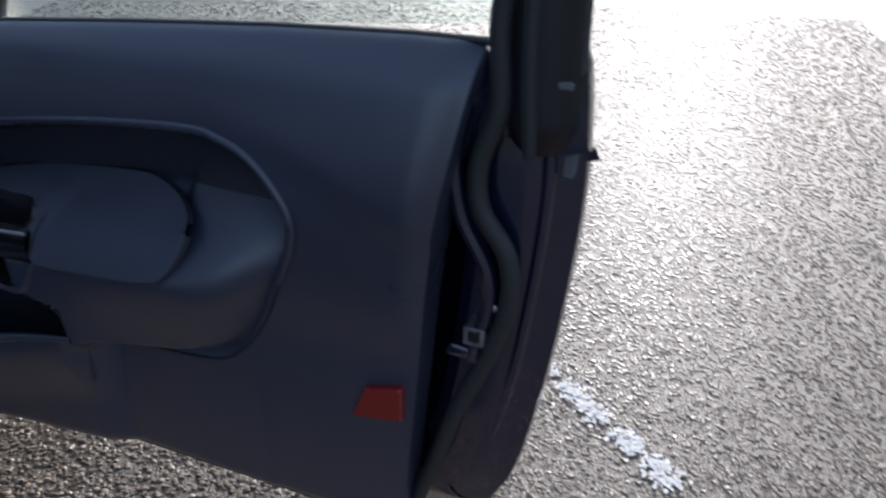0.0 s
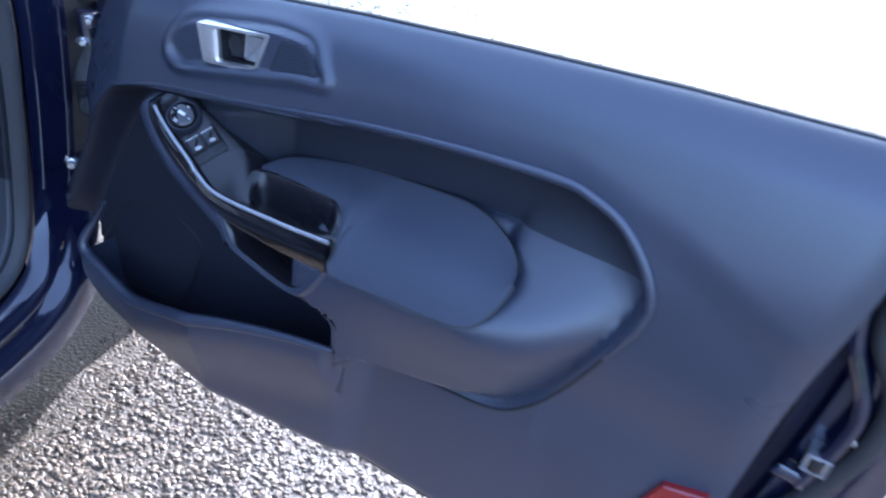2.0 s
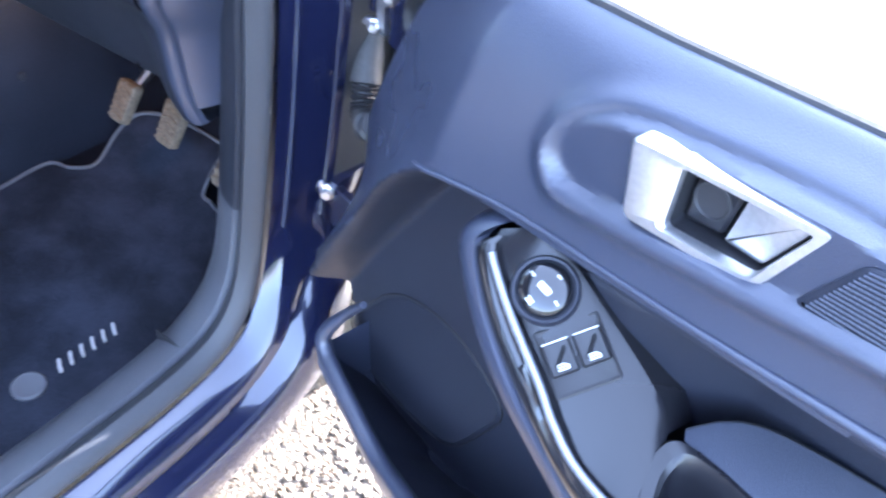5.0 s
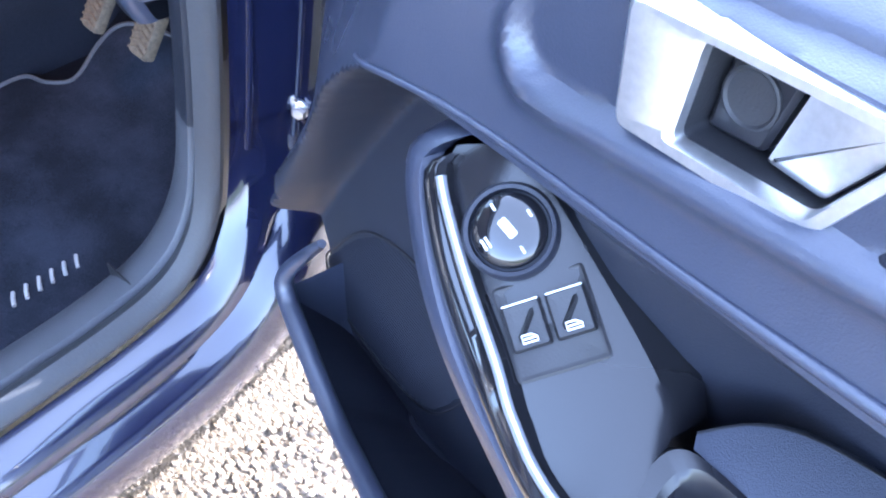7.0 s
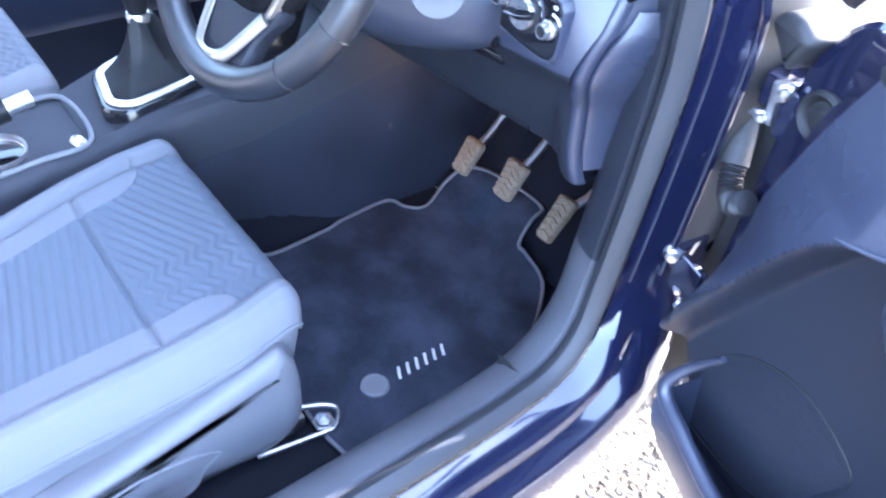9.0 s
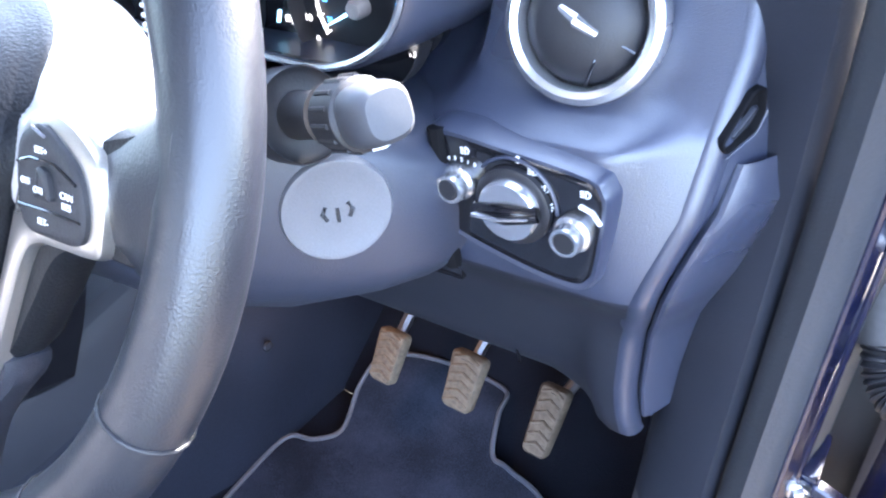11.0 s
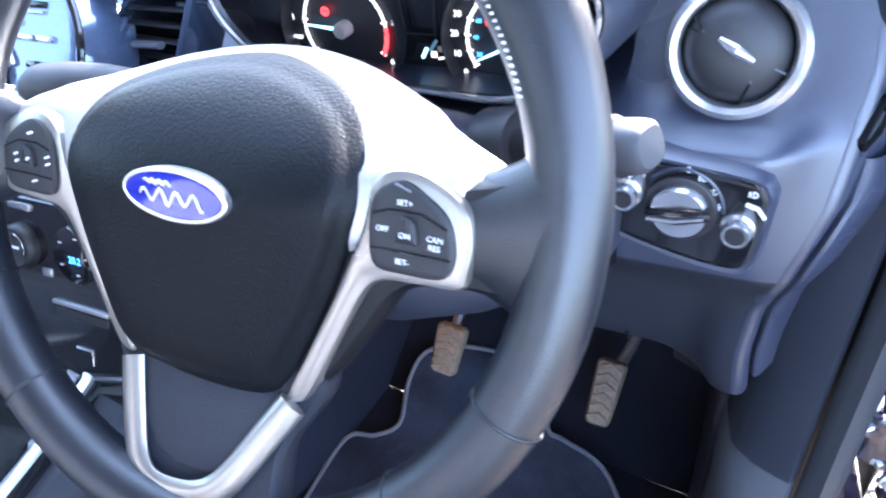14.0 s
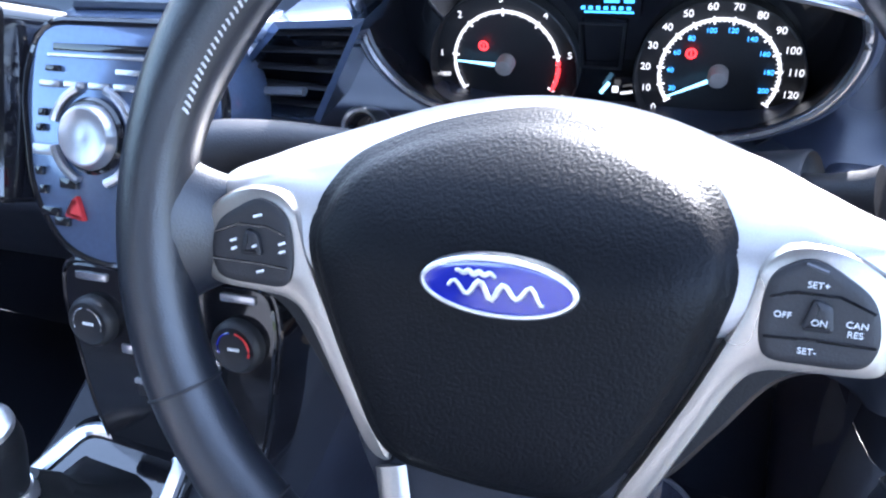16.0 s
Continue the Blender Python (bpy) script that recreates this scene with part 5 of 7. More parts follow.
def icon(x, z, kind):
    """Small printed lamp signs: a lamp with rays, a sun, side lamps."""
    lines = []
    if kind == "sun":
        lines = [[(0.0016 * math.cos(a), 0.0016 * math.sin(a)), (0.0032 * math.cos(a), 0.0032 * math.sin(a))] for a in np.arange(8) * 0.7854]
        lines.append([(0.0011 * math.cos(a), 0.0011 * math.sin(a)) for a in np.arange(9) * 0.7854])
    else:
        lines = [[(0.0004, 0.0021), (0.0022, 0.0014), (0.0028, 0.0), (0.0022, -0.0014), (0.0004, -0.0021), (0.0004, 0.0021)]]
        lines += [[(-0.0026, d), (-0.0006, d - (0.0006 if kind == "low" else 0.0))] for d in (0.0014, 0.0, -0.0014)]
    bm = bmesh.new()
    for l in lines:
        tube([SPL @ Vector((x + p[0], -0.0002, z + p[1])) for p in l], 0.00042, 5, up=(0, 1, 0), bm=bm)
    part("symbol", bm, WHITE, sp)
for x, z, kind in ((0.2090, -0.0738, "side"), (0.2155, -0.0822, "low"), (0.2180, -0.0920, "sun"), (0.1680, -0.0702, "low"), (0.2385, -0.0800, "side")):
    icon(x, z, kind)
for i, v in enumerate("43210"):
    letters(v, 0.0034, SPL @ Matrix.Translation((0.1570 + i * 0.0042, 0, -0.0772 + 0.0012 * (1 - abs(i - 1.5) * 0.6))), WHITE, sp)
part("dial_arc", tube([(0.1975 + 0.0255 * math.cos(a), 0.2042, -0.0960 + 0.0275 * math.sin(a)) for a in np.linspace(0.0, 2.4, 20)], 0.0011, 6), TRIM, sp)
part("symbol", tube([SPL @ Vector((0.2355, -0.0002, -0.0872)), SPL @ Vector((0.2425, -0.0002, -0.0895)), SPL @ Vector((0.2470, -0.0002, -0.0955))], 0.0013, 6), WHITE, sp)

# knee panel lines under the column
part("knee_joint", tube([(0.136, 0.268, -0.205), (0.146, 0.275, -0.24), (0.148, 0.280, -0.288)], 0.0014, 6), GLOSS, dash)
part("knee_cover", sheet(lambda u, v: (-0.19 + u * 0.33, 0.285 + 0.02 * v, -0.190 - v * 0.105 + 0.012 * math.sin(u * 3)), 10, 4), DULL, dash)
part("knee_slot", box(0.08, 0.135, 0.236, 0.262, -0.188, -0.178, 0.002), GLOSS, dash)
for q in range(3):
    part("column_cable", tube(smooth_line([(0.118 + q * 0.005, 0.192, -0.044), (0.125 + q * 0.005, 0.187, -0.050), (0.132 + q * 0.005, 0.184, -0.058)], n=4), 0.0011, 6), MID, dash)
part("shroud_gap", tube(smooth_line([(0.150, 0.205, -0.060), (0.152, 0.203, -0.10), (0.152, 0.206, -0.150)], n=4), 0.005, 8), VOID, dash)
part("dash_underside", box(-0.2, 0.23, 0.33, 0.56, -0.290, -0.277, 0.004), DARK, dash)

# instrument binnacle
hood = bent([(-0.133, 0.043), (-0.138, 0.026), (-0.129, 0.002), (-0.105, -0.020), (-0.07, -0.030), (-0.02, -0.033), (0.03, -0.033), (0.085, -0.033), (0.125, -0.015), (0.143, 0.012), (0.144, 0.036), (0.128, 0.056), (0.07, 0.068), (0.0, 0.070), (-0.07, 0.067), (-0.118, 0.058)], 6)
hc = Vector((0.003, 0.018))
def hoodring(s, y, up=0.0, drop=0.0):
    return [((p[0] - hc.x) * s + hc.x, y - (0.035 * float(soft(p[1], 0.03, 0.065)) if up else 0), (p[1] - hc.y) * s + hc.y - drop * float(soft(-p[1], -0.03, 0.02))) for p in hood]
bin_ = thing("instrument_cluster", "black instrument cluster with two lit round dials", "dials", DASH)
part("dial_well", rings([hoodring(0.96, 0.2500, 0, 0.020), hoodring(0.975, 0.226, 0, 0.010), hoodring(0.985, 0.2025, 1)], caps=(False, False)), SATIN, bin_, "black inner wall of the binnacle")
part("hood", rings([hoodring(0.985, 0.2025, 1), hoodring(1.0, 0.2, 1), hoodring(1.03, 0.196, 1), hoodring(1.06, 0.200, 1), hoodring(1.10, 0.235, 1), hoodring(1.16, 0.33)], caps=(False, False)), TRIM, bin_, "grained plastic binnacle hood")
part("hood_edge", tube([(p[0], p[1] - 0.001, p[2]) for p in hoodring(1.005, 0.199, 1)], 0.0022, 6, closed=True), SILVER, bin_, "thin silver edge of the binnacle")
part("dial_plate", plate([(p[0], p[2]) for p in hoodring(0.98, 0.25, 0, 0.021)], [(0, -0.256), (0, -0.2485)]), GLOSS, bin_)


HUBGREY = material("warm grey needle hub", (0.40, 0.36, 0.33), 0.4, bump=0)


def dial(cx, cz, radius, values, a0, a1, red_from=None, inner=None):
    m = Matrix.Translation((cx, 0.244, cz))
    cup = part("dial", lathe([(radius * 1.38, -0.004), (radius * 1.40, 0.010), (radius * 1.37, 0.0105), (radius * 1.35, -0.002)], 48, m=m @ Matrix.Rotation(radians(90), 4, "X")), DARK, bin_, "round dial with lit white scale")
    n = 48
    arc = lambda r, f, y=0.0: m @ Vector((r * math.cos(radians(a0 + (a1 - a0) * f)), y, r * math.sin(radians(a0 + (a1 - a0) * f))))
    part("scale_arc", tube([arc(radius * 0.98, i / n) for i in range(int(n * (red_from or 1)) + 1)], 0.0011, 6), DIGIT, cup)
    if red_from:
        part("red_arc", tube([arc(radius * 0.98, red_from + (1 - red_from) * i / 10) for i in range(11)], 0.0015, 6), REDLAMP, cup)
    for i, v in enumerate(values):
        f = i / (len(values) - 1)
        part("tick", tube([arc(radius * 0.90, f), arc(radius * 1.03, f)], 0.0007, 6), DIGIT, cup)
        if v:
            letters(v, radius * 0.175, Matrix.Translation(arc(radius * 1.22, f, -0.002)) @ Matrix.Shear("XZ", 4, (0.0, 0.12)), DIGIT, cup, "figure")
    for i in range(len(values) * 4 - 3):
        if i % 4:
            f = i / (len(values) * 4 - 4)
            part("fine_tick", tube([arc(radius * 0.93, f), arc(radius * 1.0, f)], 0.0004, 4), DIGIT, cup)
    if inner:
        for i, v in enumerate(inner):
            letters(v, radius * 0.12, Matrix.Translation(arc(radius * 0.80, (i + 0.45) / (len(inner))), ), CYAN, cup, "figure")
    part("needle_hub", lathe([(radius * 0.17, -0.002), (radius * 0.17, 0.006), (radius * 0.135, 0.0085), (radius * 0.02, 0.009)], 28, m=m @ Matrix.Rotation(radians(90), 4, "X")), HUBGREY, cup)
    return cup
UNIT = Matrix.Translation((-0.104, 0.2425, -0.0225))
c1 = dial(-0.060, -0.0135, 0.036, ["0", "1", "2", "3", "4", "5", "6"], 212, -30, 0.86)
def needle(cx, cz, ang, r, cup):
    d = Vector((math.cos(radians(ang)), 0, math.sin(radians(ang))))
    c = Vector((cx, 0.240, cz))
    part("needle", tube([c + d * r * 0.18, c + d * r * 0.9], 0.0011, 6, taper=lambda t: 1.2 - 0.7 * t), NEEDLE, cup, "pale blue lit needle")
needle(-0.060, -0.0135, 176, 0.036, c1)
c2 = dial(0.0745, -0.0145, 0.036, ["0", "10", "20", "30", "40", "50", "60", "70", "80", "90", "100", "110", "120", "130"], 212, -32, None, ["20", "40", "60", "80", "100", "120", "140", "160", "180", "200"])
letters("x1000", 0.0042, UNIT, DIGIT, c1, "figure")
needle(0.0745, -0.0145, 206, 0.036, c2)
for cx, cz, cup in ((-0.0745, -0.0015, c1), (0.0575, -0.0010, c2)):
    part("warning_lamp", tube([(cx + 0.0028 * math.cos(a * 0.5236), 0.243, cz + 0.0028 * math.sin(a * 0.5236)) for a in range(12)], 0.0008, 6, closed=True, up=(0, 1, 0)), REDLAMP, cup)
    part("warning_lamp", tube([(cx, 0.243, cz + 0.0014), (cx, 0.243, cz - 0.0016)], 0.0007, 6), REDLAMP, cup)
scr = part("display", box(-0.014, 0.026, 0.242, 0.2455, 0.020, 0.040, 0.001), GLOSS, bin_, "small lit blue trip display")
part("display_line", box(-0.008, 0.022, 0.2412, 0.242, 0.0235, 0.0245, 0), CYAN, scr)
for i in range(7):
    part("display_bar", box(-0.010 + i * 0.0046, -0.0075 + i * 0.0046, 0.2412, 0.242, 0.0255, 0.0275, 0), CYAN, scr)
part("display_block", box(0.004, 0.013, 0.2412, 0.242, 0.0300, 0.0350, 0), CYAN, scr)
part("display_block", box(0.016, 0.022, 0.2412, 0.242, 0.0300, 0.0345, 0), CYAN, scr)
part("centre_frame", tube([(-0.011, 0.243, 0.016), (0.017, 0.243, 0.016), (0.015, 0.243, -0.013), (-0.009, 0.243, -0.013)], 0.0012, 6, closed=True, up=(0, 1, 0)), DARK, bin_)
part("fuel_needle", tube([(0.0035, 0.243, -0.030), (0.0085, 0.241, -0.0225)], 0.0014, 6), NEEDLE, bin_)
part("fuel_mark", box(0.0105, 0.0145, 0.2425, 0.2445, -0.0295, -0.0255, 0.0005), DIGIT, bin_)
part("fuel_scale", tube([(0.016, 0.243, -0.030), (0.0235, 0.243, -0.0285)], 0.0008, 6), DIGIT, bin_)

# ---- steering column shroud and stalks ----
col = thing("column_shroud", "grey plastic steering column shroud with a round cap", "column cover", DASH)
def shroud_loop(y, hx, z0, z1, n=28):
    out = []
    for k in range(n):
        a = 2 * math.pi * k / n
        c, s = math.cos(a), math.sin(a)
        out.append((hx * math.copysign(abs(c) ** 0.6, c), y, (z0 + z1) / 2 + (z1 - z0) / 2 * math.copysign(abs(s) ** 0.6, s)))
    return out
part("shroud", rings([shroud_loop(*r) for r in ((0.050, 0.050, -0.085, -0.005), (0.056, 0.062, -0.102, 0.003), (0.09, 0.088, -0.142, 0.003), (0.13, 0.118, -0.164, -0.006), (0.165, 0.146, -0.170, -0.025), (0.195, 0.160, -0.172, -0.045), (0.26, 0.162, -0.174, -0.055))], caps=(True, False)), material("duller charcoal shroud plastic", (0.024, 0.028, 0.044), 0.40, grain=1000, bump=0.16, spec=0.55), col, "charcoal grained shroud moulding")
CAP = Matrix.Translation((0.124, 0.146, -0.084)) @ Matrix.Rotation(radians(52), 4, "Z") @ Matrix.Rotation(radians(90), 4, "X")
cap = part("round_cap", lathe([(0.0300, -0.012), (0.0300, 0.005), (0.0288, 0.0072), (0.0265, 0.0074), (0.0250, 0.0068), (0.010, 0.0070), (0.001, 0.0070)], 40, m=CAP), MID, col, "round grey key blank cap with a key symbol")
part("key_mark", tube([CAP @ Vector((-0.006, 0.004, 0.0072)), CAP @ Vector((-0.008, 0.0, 0.0072)), CAP @ Vector((-0.006, -0.004, 0.0072))], 0.0012, 6), DARK, cap)
part("key_mark", tube([CAP @ Vector((0.006, 0.004, 0.0072)), CAP @ Vector((0.008, 0.0, 0.0072)), CAP @ Vector((0.006, -0.004, 0.0072))], 0.0012, 6), DARK, cap)
part("key_mark", tube([CAP @ Vector((0.0, 0.002, 0.0072)), CAP @ Vector((0.0, -0.006, 0.0072))], 0.0010, 6), DARK, cap)

GREYTIP = material("grey stalk plastic", (0.04, 0.042, 0.05), 0.5, grain=900, bump=0.03)
rs = thing("wiper_stalk", "black wiper stalk with grey tip", "stalk", DASH)
stalk_axis = Vector((0.126, 0.135, -0.028)), Vector((0.214, 0.108, 0.000))
d = (stalk_axis[1] - stalk_axis[0]).normalized()
SM = Matrix.Translation(stalk_axis[0]) @ d.to_track_quat("Z", "Y").to_matrix().to_4x4() @ Matrix.Scale(0.89, 4)
part("collar", lathe([(0.0262, -0.03), (0.0268, -0.001), (0.0255, 0.001), (0.0245, -0.001), (0.022, -0.003), (0.014, -0.004)], 32, m=SM), DARK, rs, "black round collar in the shroud")
part("stem", lathe([(0.0135, -0.006), (0.0125, 0.010), (0.014, 0.028), (0.0165, 0.036)], 28, m=SM), DARK, rs)
ring = part("twist_ring", lathe([(0.0150, 0.042), (0.0178, 0.044), (0.0182, 0.055), (0.0178, 0.066), (0.0150, 0.068)], 28, m=SM), DARK, rs, "ribbed twist ring")
for i in range(14):
    a = i * 2 * math.pi / 14
    part("rib", tube([SM @ Vector((0.0178 * math.cos(a), 0.0178 * math.sin(a), 0.047)), SM @ Vector((0.0178 * math.cos(a), 0.0178 * math.sin(a), 0.063))], 0.0013, 6), DARK, ring)
part("tip", rings([[SM @ Vector((r * 1.05 * math.copysign(abs(math.cos(k * math.pi / 12)) ** 0.7, math.cos(k * math.pi / 12)), r * math.copysign(abs(math.sin(k * math.pi / 12)) ** 0.7, math.sin(k * math.pi / 12)), z)) for k in range(24)] for r, z in ((0.0140, 0.067), (0.0150, 0.069), (0.0146, 0.080), (0.0135, 0.087), (0.0110, 0.090), (0.004, 0.0905))]), GREYTIP, rs, "grey end of the stalk")
part("symbol", tube([SM @ Vector((-0.005, -0.0156, 0.074)), SM @ Vector((0.0, -0.0156, 0.078)), SM @ Vector((0.005, -0.0156, 0.074))], 0.0006, 6), WHITE, rs)
ls = thing("indicator_stalk", "black indicator stalk with white symbols", "stalk", DASH)
part("stem", tube(smooth_line([(-0.06, 0.122, -0.012), (-0.10, 0.112, -0.008), (-0.15, 0.102, -0.006), (-0.19, 0.096, -0.008), (-0.220, 0.092, -0.010)], n=6), 0.0180, 16, flat=0.95, up=(0, 0, 1), taper=lambda t: lerp(t, (0, 0.45), (0.25, 0.5), (0.5, 0.85), (0.7, 1.0), (0.88, 0.95), (0.96, 0.7), (1, 0.3))), DARK, ls, "black leaf-shaped lever")
letters("TRIP", 0.0055, Matrix.Translation((-0.205, 0.0705, 0.002)), WHITE, ls)
part("symbol", box(-0.214, -0.206, 0.071, 0.074, -0.0135, -0.0110, 0.0004), WHITE, ls)

# ---- steering wheel ----
WHEEL = DASH @ Matrix.Rotation(radians(-20), 4, "X")
wheel = thing("steering_wheel", "black leather steering wheel with satin silver spokes", "steering wheel", WHEEL)
RIMLEATHER = material("polished black rim leather", (0.0095, 0.0108, 0.0155), 0.33, grain=900, bump=0.14, spec=0.75)
RR, WY = 0.1800, 0.0
RIM = Matrix.Translation((0.0070, 0.0200, 0.0005)) @ Matrix.Rotation(0.051, 4, "Z") @ Matrix.Rotation(-0.133, 4, "X")     # the rim leans further than the hub
rimpts = [(RR * math.cos(a * math.pi / 48), WY, RR * math.sin(a * math.pi / 48)) for a in range(96)]
bm = tube(rimpts, 0.0176, 18, flat=1.0, closed=True, up=(0, 1, 0))
for v in bm.verts:
    a = math.degrees(math.atan2(v.co.z, v.co.x)) % 360
    grip = max(math.exp(-((a - 35) / 14) ** 2), math.exp(-((a - 145) / 14) ** 2))
    rad = math.hypot(v.co.x, v.co.z)
    k = (rad - RR) * 0.16 * grip
    v.co.x += v.co.x / rad * k
    v.co.z += v.co.z / rad * k
bm.transform(RIM)
part("rim", bm, RIMLEATHER, wheel, "black leather rim")
# leather joint ridges and stitches
for a in (52, 128, 205, 228, 312, 335):
    c = Vector((RR * math.cos(radians(a)), WY, RR * math.sin(radians(a))))
    t = Vector((-math.sin(radians(a)), 0, math.cos(radians(a))))
    e1 = Vector((math.cos(radians(a)), 0, math.sin(radians(a))))
    part("leather_joint", tube([RIM @ (c + e1 * 0.0178 * math.cos(q * 0.3142) + Vector((0, 1, 0)) * 0.0178 * math.sin(q * 0.3142)) for q in range(20)], 0.0009, 6, closed=True, up=t), DARK, wheel)
bm = bmesh.new()
for i in range(330):
    a = radians(i * 1.09)
    deg = math.degrees(a) % 360
    if not (20 < deg < 80 or 100 < deg < 160):
        continue
    rr = RR - 0.0128
    p0 = Vector((rr * math.cos(a), WY - 0.0134, rr * math.sin(a)))
    p1 = Vector(((rr - 0.0012) * math.cos(a + 0.013), WY - 0.0098, (rr - 0.0024) * math.sin(a + 0.013)))
    tube([p0, (p0 + p1) / 2 + Vector((-math.cos(a) * 0.0008, 0, -math.sin(a) * 0.0008)), p1], 0.00075, 5, bm=bm)
bm.transform(RIM)
tagged(part("stitching", bm, material("pale grey thread", (0.6, 0.6, 0.6), 0.7, bump=0), wheel, "pale stitching inside the rim"), kind="stuff")
# spokes behind the trims
def spoke(line, y0, y1, inset=0.006):
    return plate(line, [(0.004, -y1), (0, -y1 + 0.008), (0, -y0 - 0.004), (inset * 0.5, -y0), (inset, -y0)])
for sx in (1, -1):
    sp_line = bent([(sx * 0.060, 0.016), (sx * 0.10, 0.018), (sx * 0.130, 0.020), (sx * 0.155, 0.026), (sx * 0.181, 0.032), (sx * 0.183, -0.012), (sx * 0.168, -0.024), (sx * 0.135, -0.026), (sx * 0.112, -0.034), (sx * 0.092, -0.062), (sx * 0.070, -0.090), (sx * 0.050, -0.08)])
    part("spoke", spoke(sp_line, 0.021, 0.044), LEATHER, wheel)
    # the leather swells from the rim towards the button pad
    web = []
    end = RIM @ Vector((sx * RR, 0, 0.004))
    for t in np.linspace(0, 1, 9):
        x = sx * 0.132 + (end.x - sx * 0.132) * t
        hz = 0.0255 + 0.028 * float(t) ** 2.2
        yc = 0.033 + (end.y - 0.033) * float(soft(t, 0, 1))
        web.append([(x, yc + (0.0135 + 0.003 * t) * math.sin(q * 0.2618), -0.001 + 0.004 * t + hz * math.cos(q * 0.2618)) for q in range(24)])
    part("grip_web", rings(web), RIMLEATHER, wheel, "leather swelling where the spoke meets the rim")
def lean_low(bm):
    """Below the hub the spoke comes forward to meet the rim."""
    for v in bm.verts:
        v.co.y += min(v.co.z + 0.10, 0) * 0.33
    return bm
part("lower_spoke", lean_low(spoke(bent([(-0.066, -0.085), (0.066, -0.085), (0.054, -0.13), (0.046, -0.180), (-0.046, -0.180), (-0.054, -0.13)]), 0.020, 0.042)), DULL, wheel)
part("hub_back", lathe([(0.04, -0.050), (0.05, -0.060), (0.05, -0.085), (0.03, -0.09)], 32, m=Matrix.Rotation(radians(90), 4, "X")), DARK, wheel)
SATINTRIM = material("satin champagne silver", (0.40, 0.375, 0.34), 0.3, metal=0.85, grain=1500, bump=0.02)
# silver trims with the button pads
for sx in (1, -1):
    tr_line = bent([(sx * 0.0965, 0.006), (sx * 0.099, 0.0165), (sx * 0.107, 0.0245), (sx * 0.120, 0.0265), (sx * 0.134, 0.0225), (sx * 0.147, 0.0125), (sx * 0.1505, 0.0), (sx * 0.149, -0.014), (sx * 0.1445, -0.0235), (sx * 0.122, -0.0255), (sx * 0.105, -0.0275), (sx * 0.0955, -0.0365), (sx * 0.081, -0.066), (sx * 0.0645, -0.0985), (sx * 0.052, -0.1005), (sx * 0.064, -0.074), (sx * 0.078, -0.044), (sx * 0.088, -0.02), (sx * 0.094, -0.004)], 6)
    part("spoke_trim", plate(tr_line, [(0, -0.034), (0, -0.0195), (0.0012, -0.0165), (0.004, -0.0155)]), SATINTRIM, wheel, "satin silver spoke trim")
    bl = bent([(sx * 0.1005, 0.000), (sx * 0.1025, 0.0125), (sx * 0.108, 0.0185), (sx * 0.117, 0.0215), (sx * 0.128, 0.0165), (sx * 0.1385, 0.0085), (sx * 0.1425, -0.003), (sx * 0.142, -0.013), (sx * 0.1365, -0.0190), (sx * 0.119, -0.0200), (sx * 0.106, -0.0195), (sx * 0.1015, -0.0135)], 5)
    pad = part("button_pad", plate(bl, [(0, -0.02), (0, -0.0135), (0.0015, -0.0125), (0.004, -0.0125)]), DARK, wheel, "black button pad with white lettering")
    part("centre_button", plate(round_poly([(sx * 0.1205 - 0.0055, -0.005), (sx * 0.1205 + 0.006, -0.005), (sx * 0.1205 + 0.004, 0.0055), (sx * 0.1205 - 0.002, 0.0075)], 0.002), [(0, -0.0130), (0, -0.0105), (0.001, -0.0098), (0.003, -0.0098)]), DARK, pad)
    part("button_gap", tube([(sx * 0.1030, 0.0121, 0.006), (sx * 0.112, 0.0121, 0.009), (sx * 0.127, 0.0121, 0.009), (sx * 0.1395, 0.0121, 0.004)], 0.0006, 5), GLOSS, pad)
    part("button_gap", tube([(sx * 0.1025, 0.0121, -0.010), (sx * 0.120, 0.0121, -0.0092), (sx * 0.1415, 0.0121, -0.0092)], 0.0006, 5), GLOSS, pad)
    TM = lambda x, z, y=0.0119: Matrix.Translation((x, y, z))
    if sx > 0:
        for txt, x, z, yy in (("SET+", 0.1190, 0.0125, 0.0119), ("OFF", 0.1082, -0.0005, 0.0119), ("ON", 0.1208, -0.0012, 0.0092), ("CAN", 0.1340, -0.0012, 0.0119), ("RES", 0.1338, -0.0050, 0.0119), ("SET-", 0.1185, -0.0140, 0.0119)):
            letters(txt, 0.0036, TM(x, z, yy), WHITE, pad)
        part("symbol", tube([(0.1140, 0.0119, 0.0205), (0.1215, 0.0119, 0.0180)], 0.0007, 5), MID, pad)
    else:
        for x, z, w in ((-0.1165, 0.0140, 0.004), (-0.1300, 0.001, 0.003), (-0.1298, -0.003, 0.0025), (-0.1045, 0.002, 0.003), (-0.1045, -0.002, 0.003), (-0.1165, -0.0128, 0.0035), (-0.1175, 0.0, 0.002)):
            part("symbol", tube([(x - w / 2, 0.0118 if z else 0.0095, z - 0.0006), (x + w / 2, 0.0118 if z else 0.0095, z + 0.0006)], 0.0007, 5), WHITE, pad)
vpath = smooth_line([(0.0575, 0.0155, -0.102), (0.046, 0.0155, -0.120), (0.029, 0.0150, -0.146), (0.016, 0.0150, -0.158), (-0.002, 0.0150, -0.163), (-0.022, 0.0150, -0.162), (-0.035, 0.0150, -0.151), (-0.045, 0.0155, -0.125), (-0.0515, 0.0155, -0.103)], n=5)
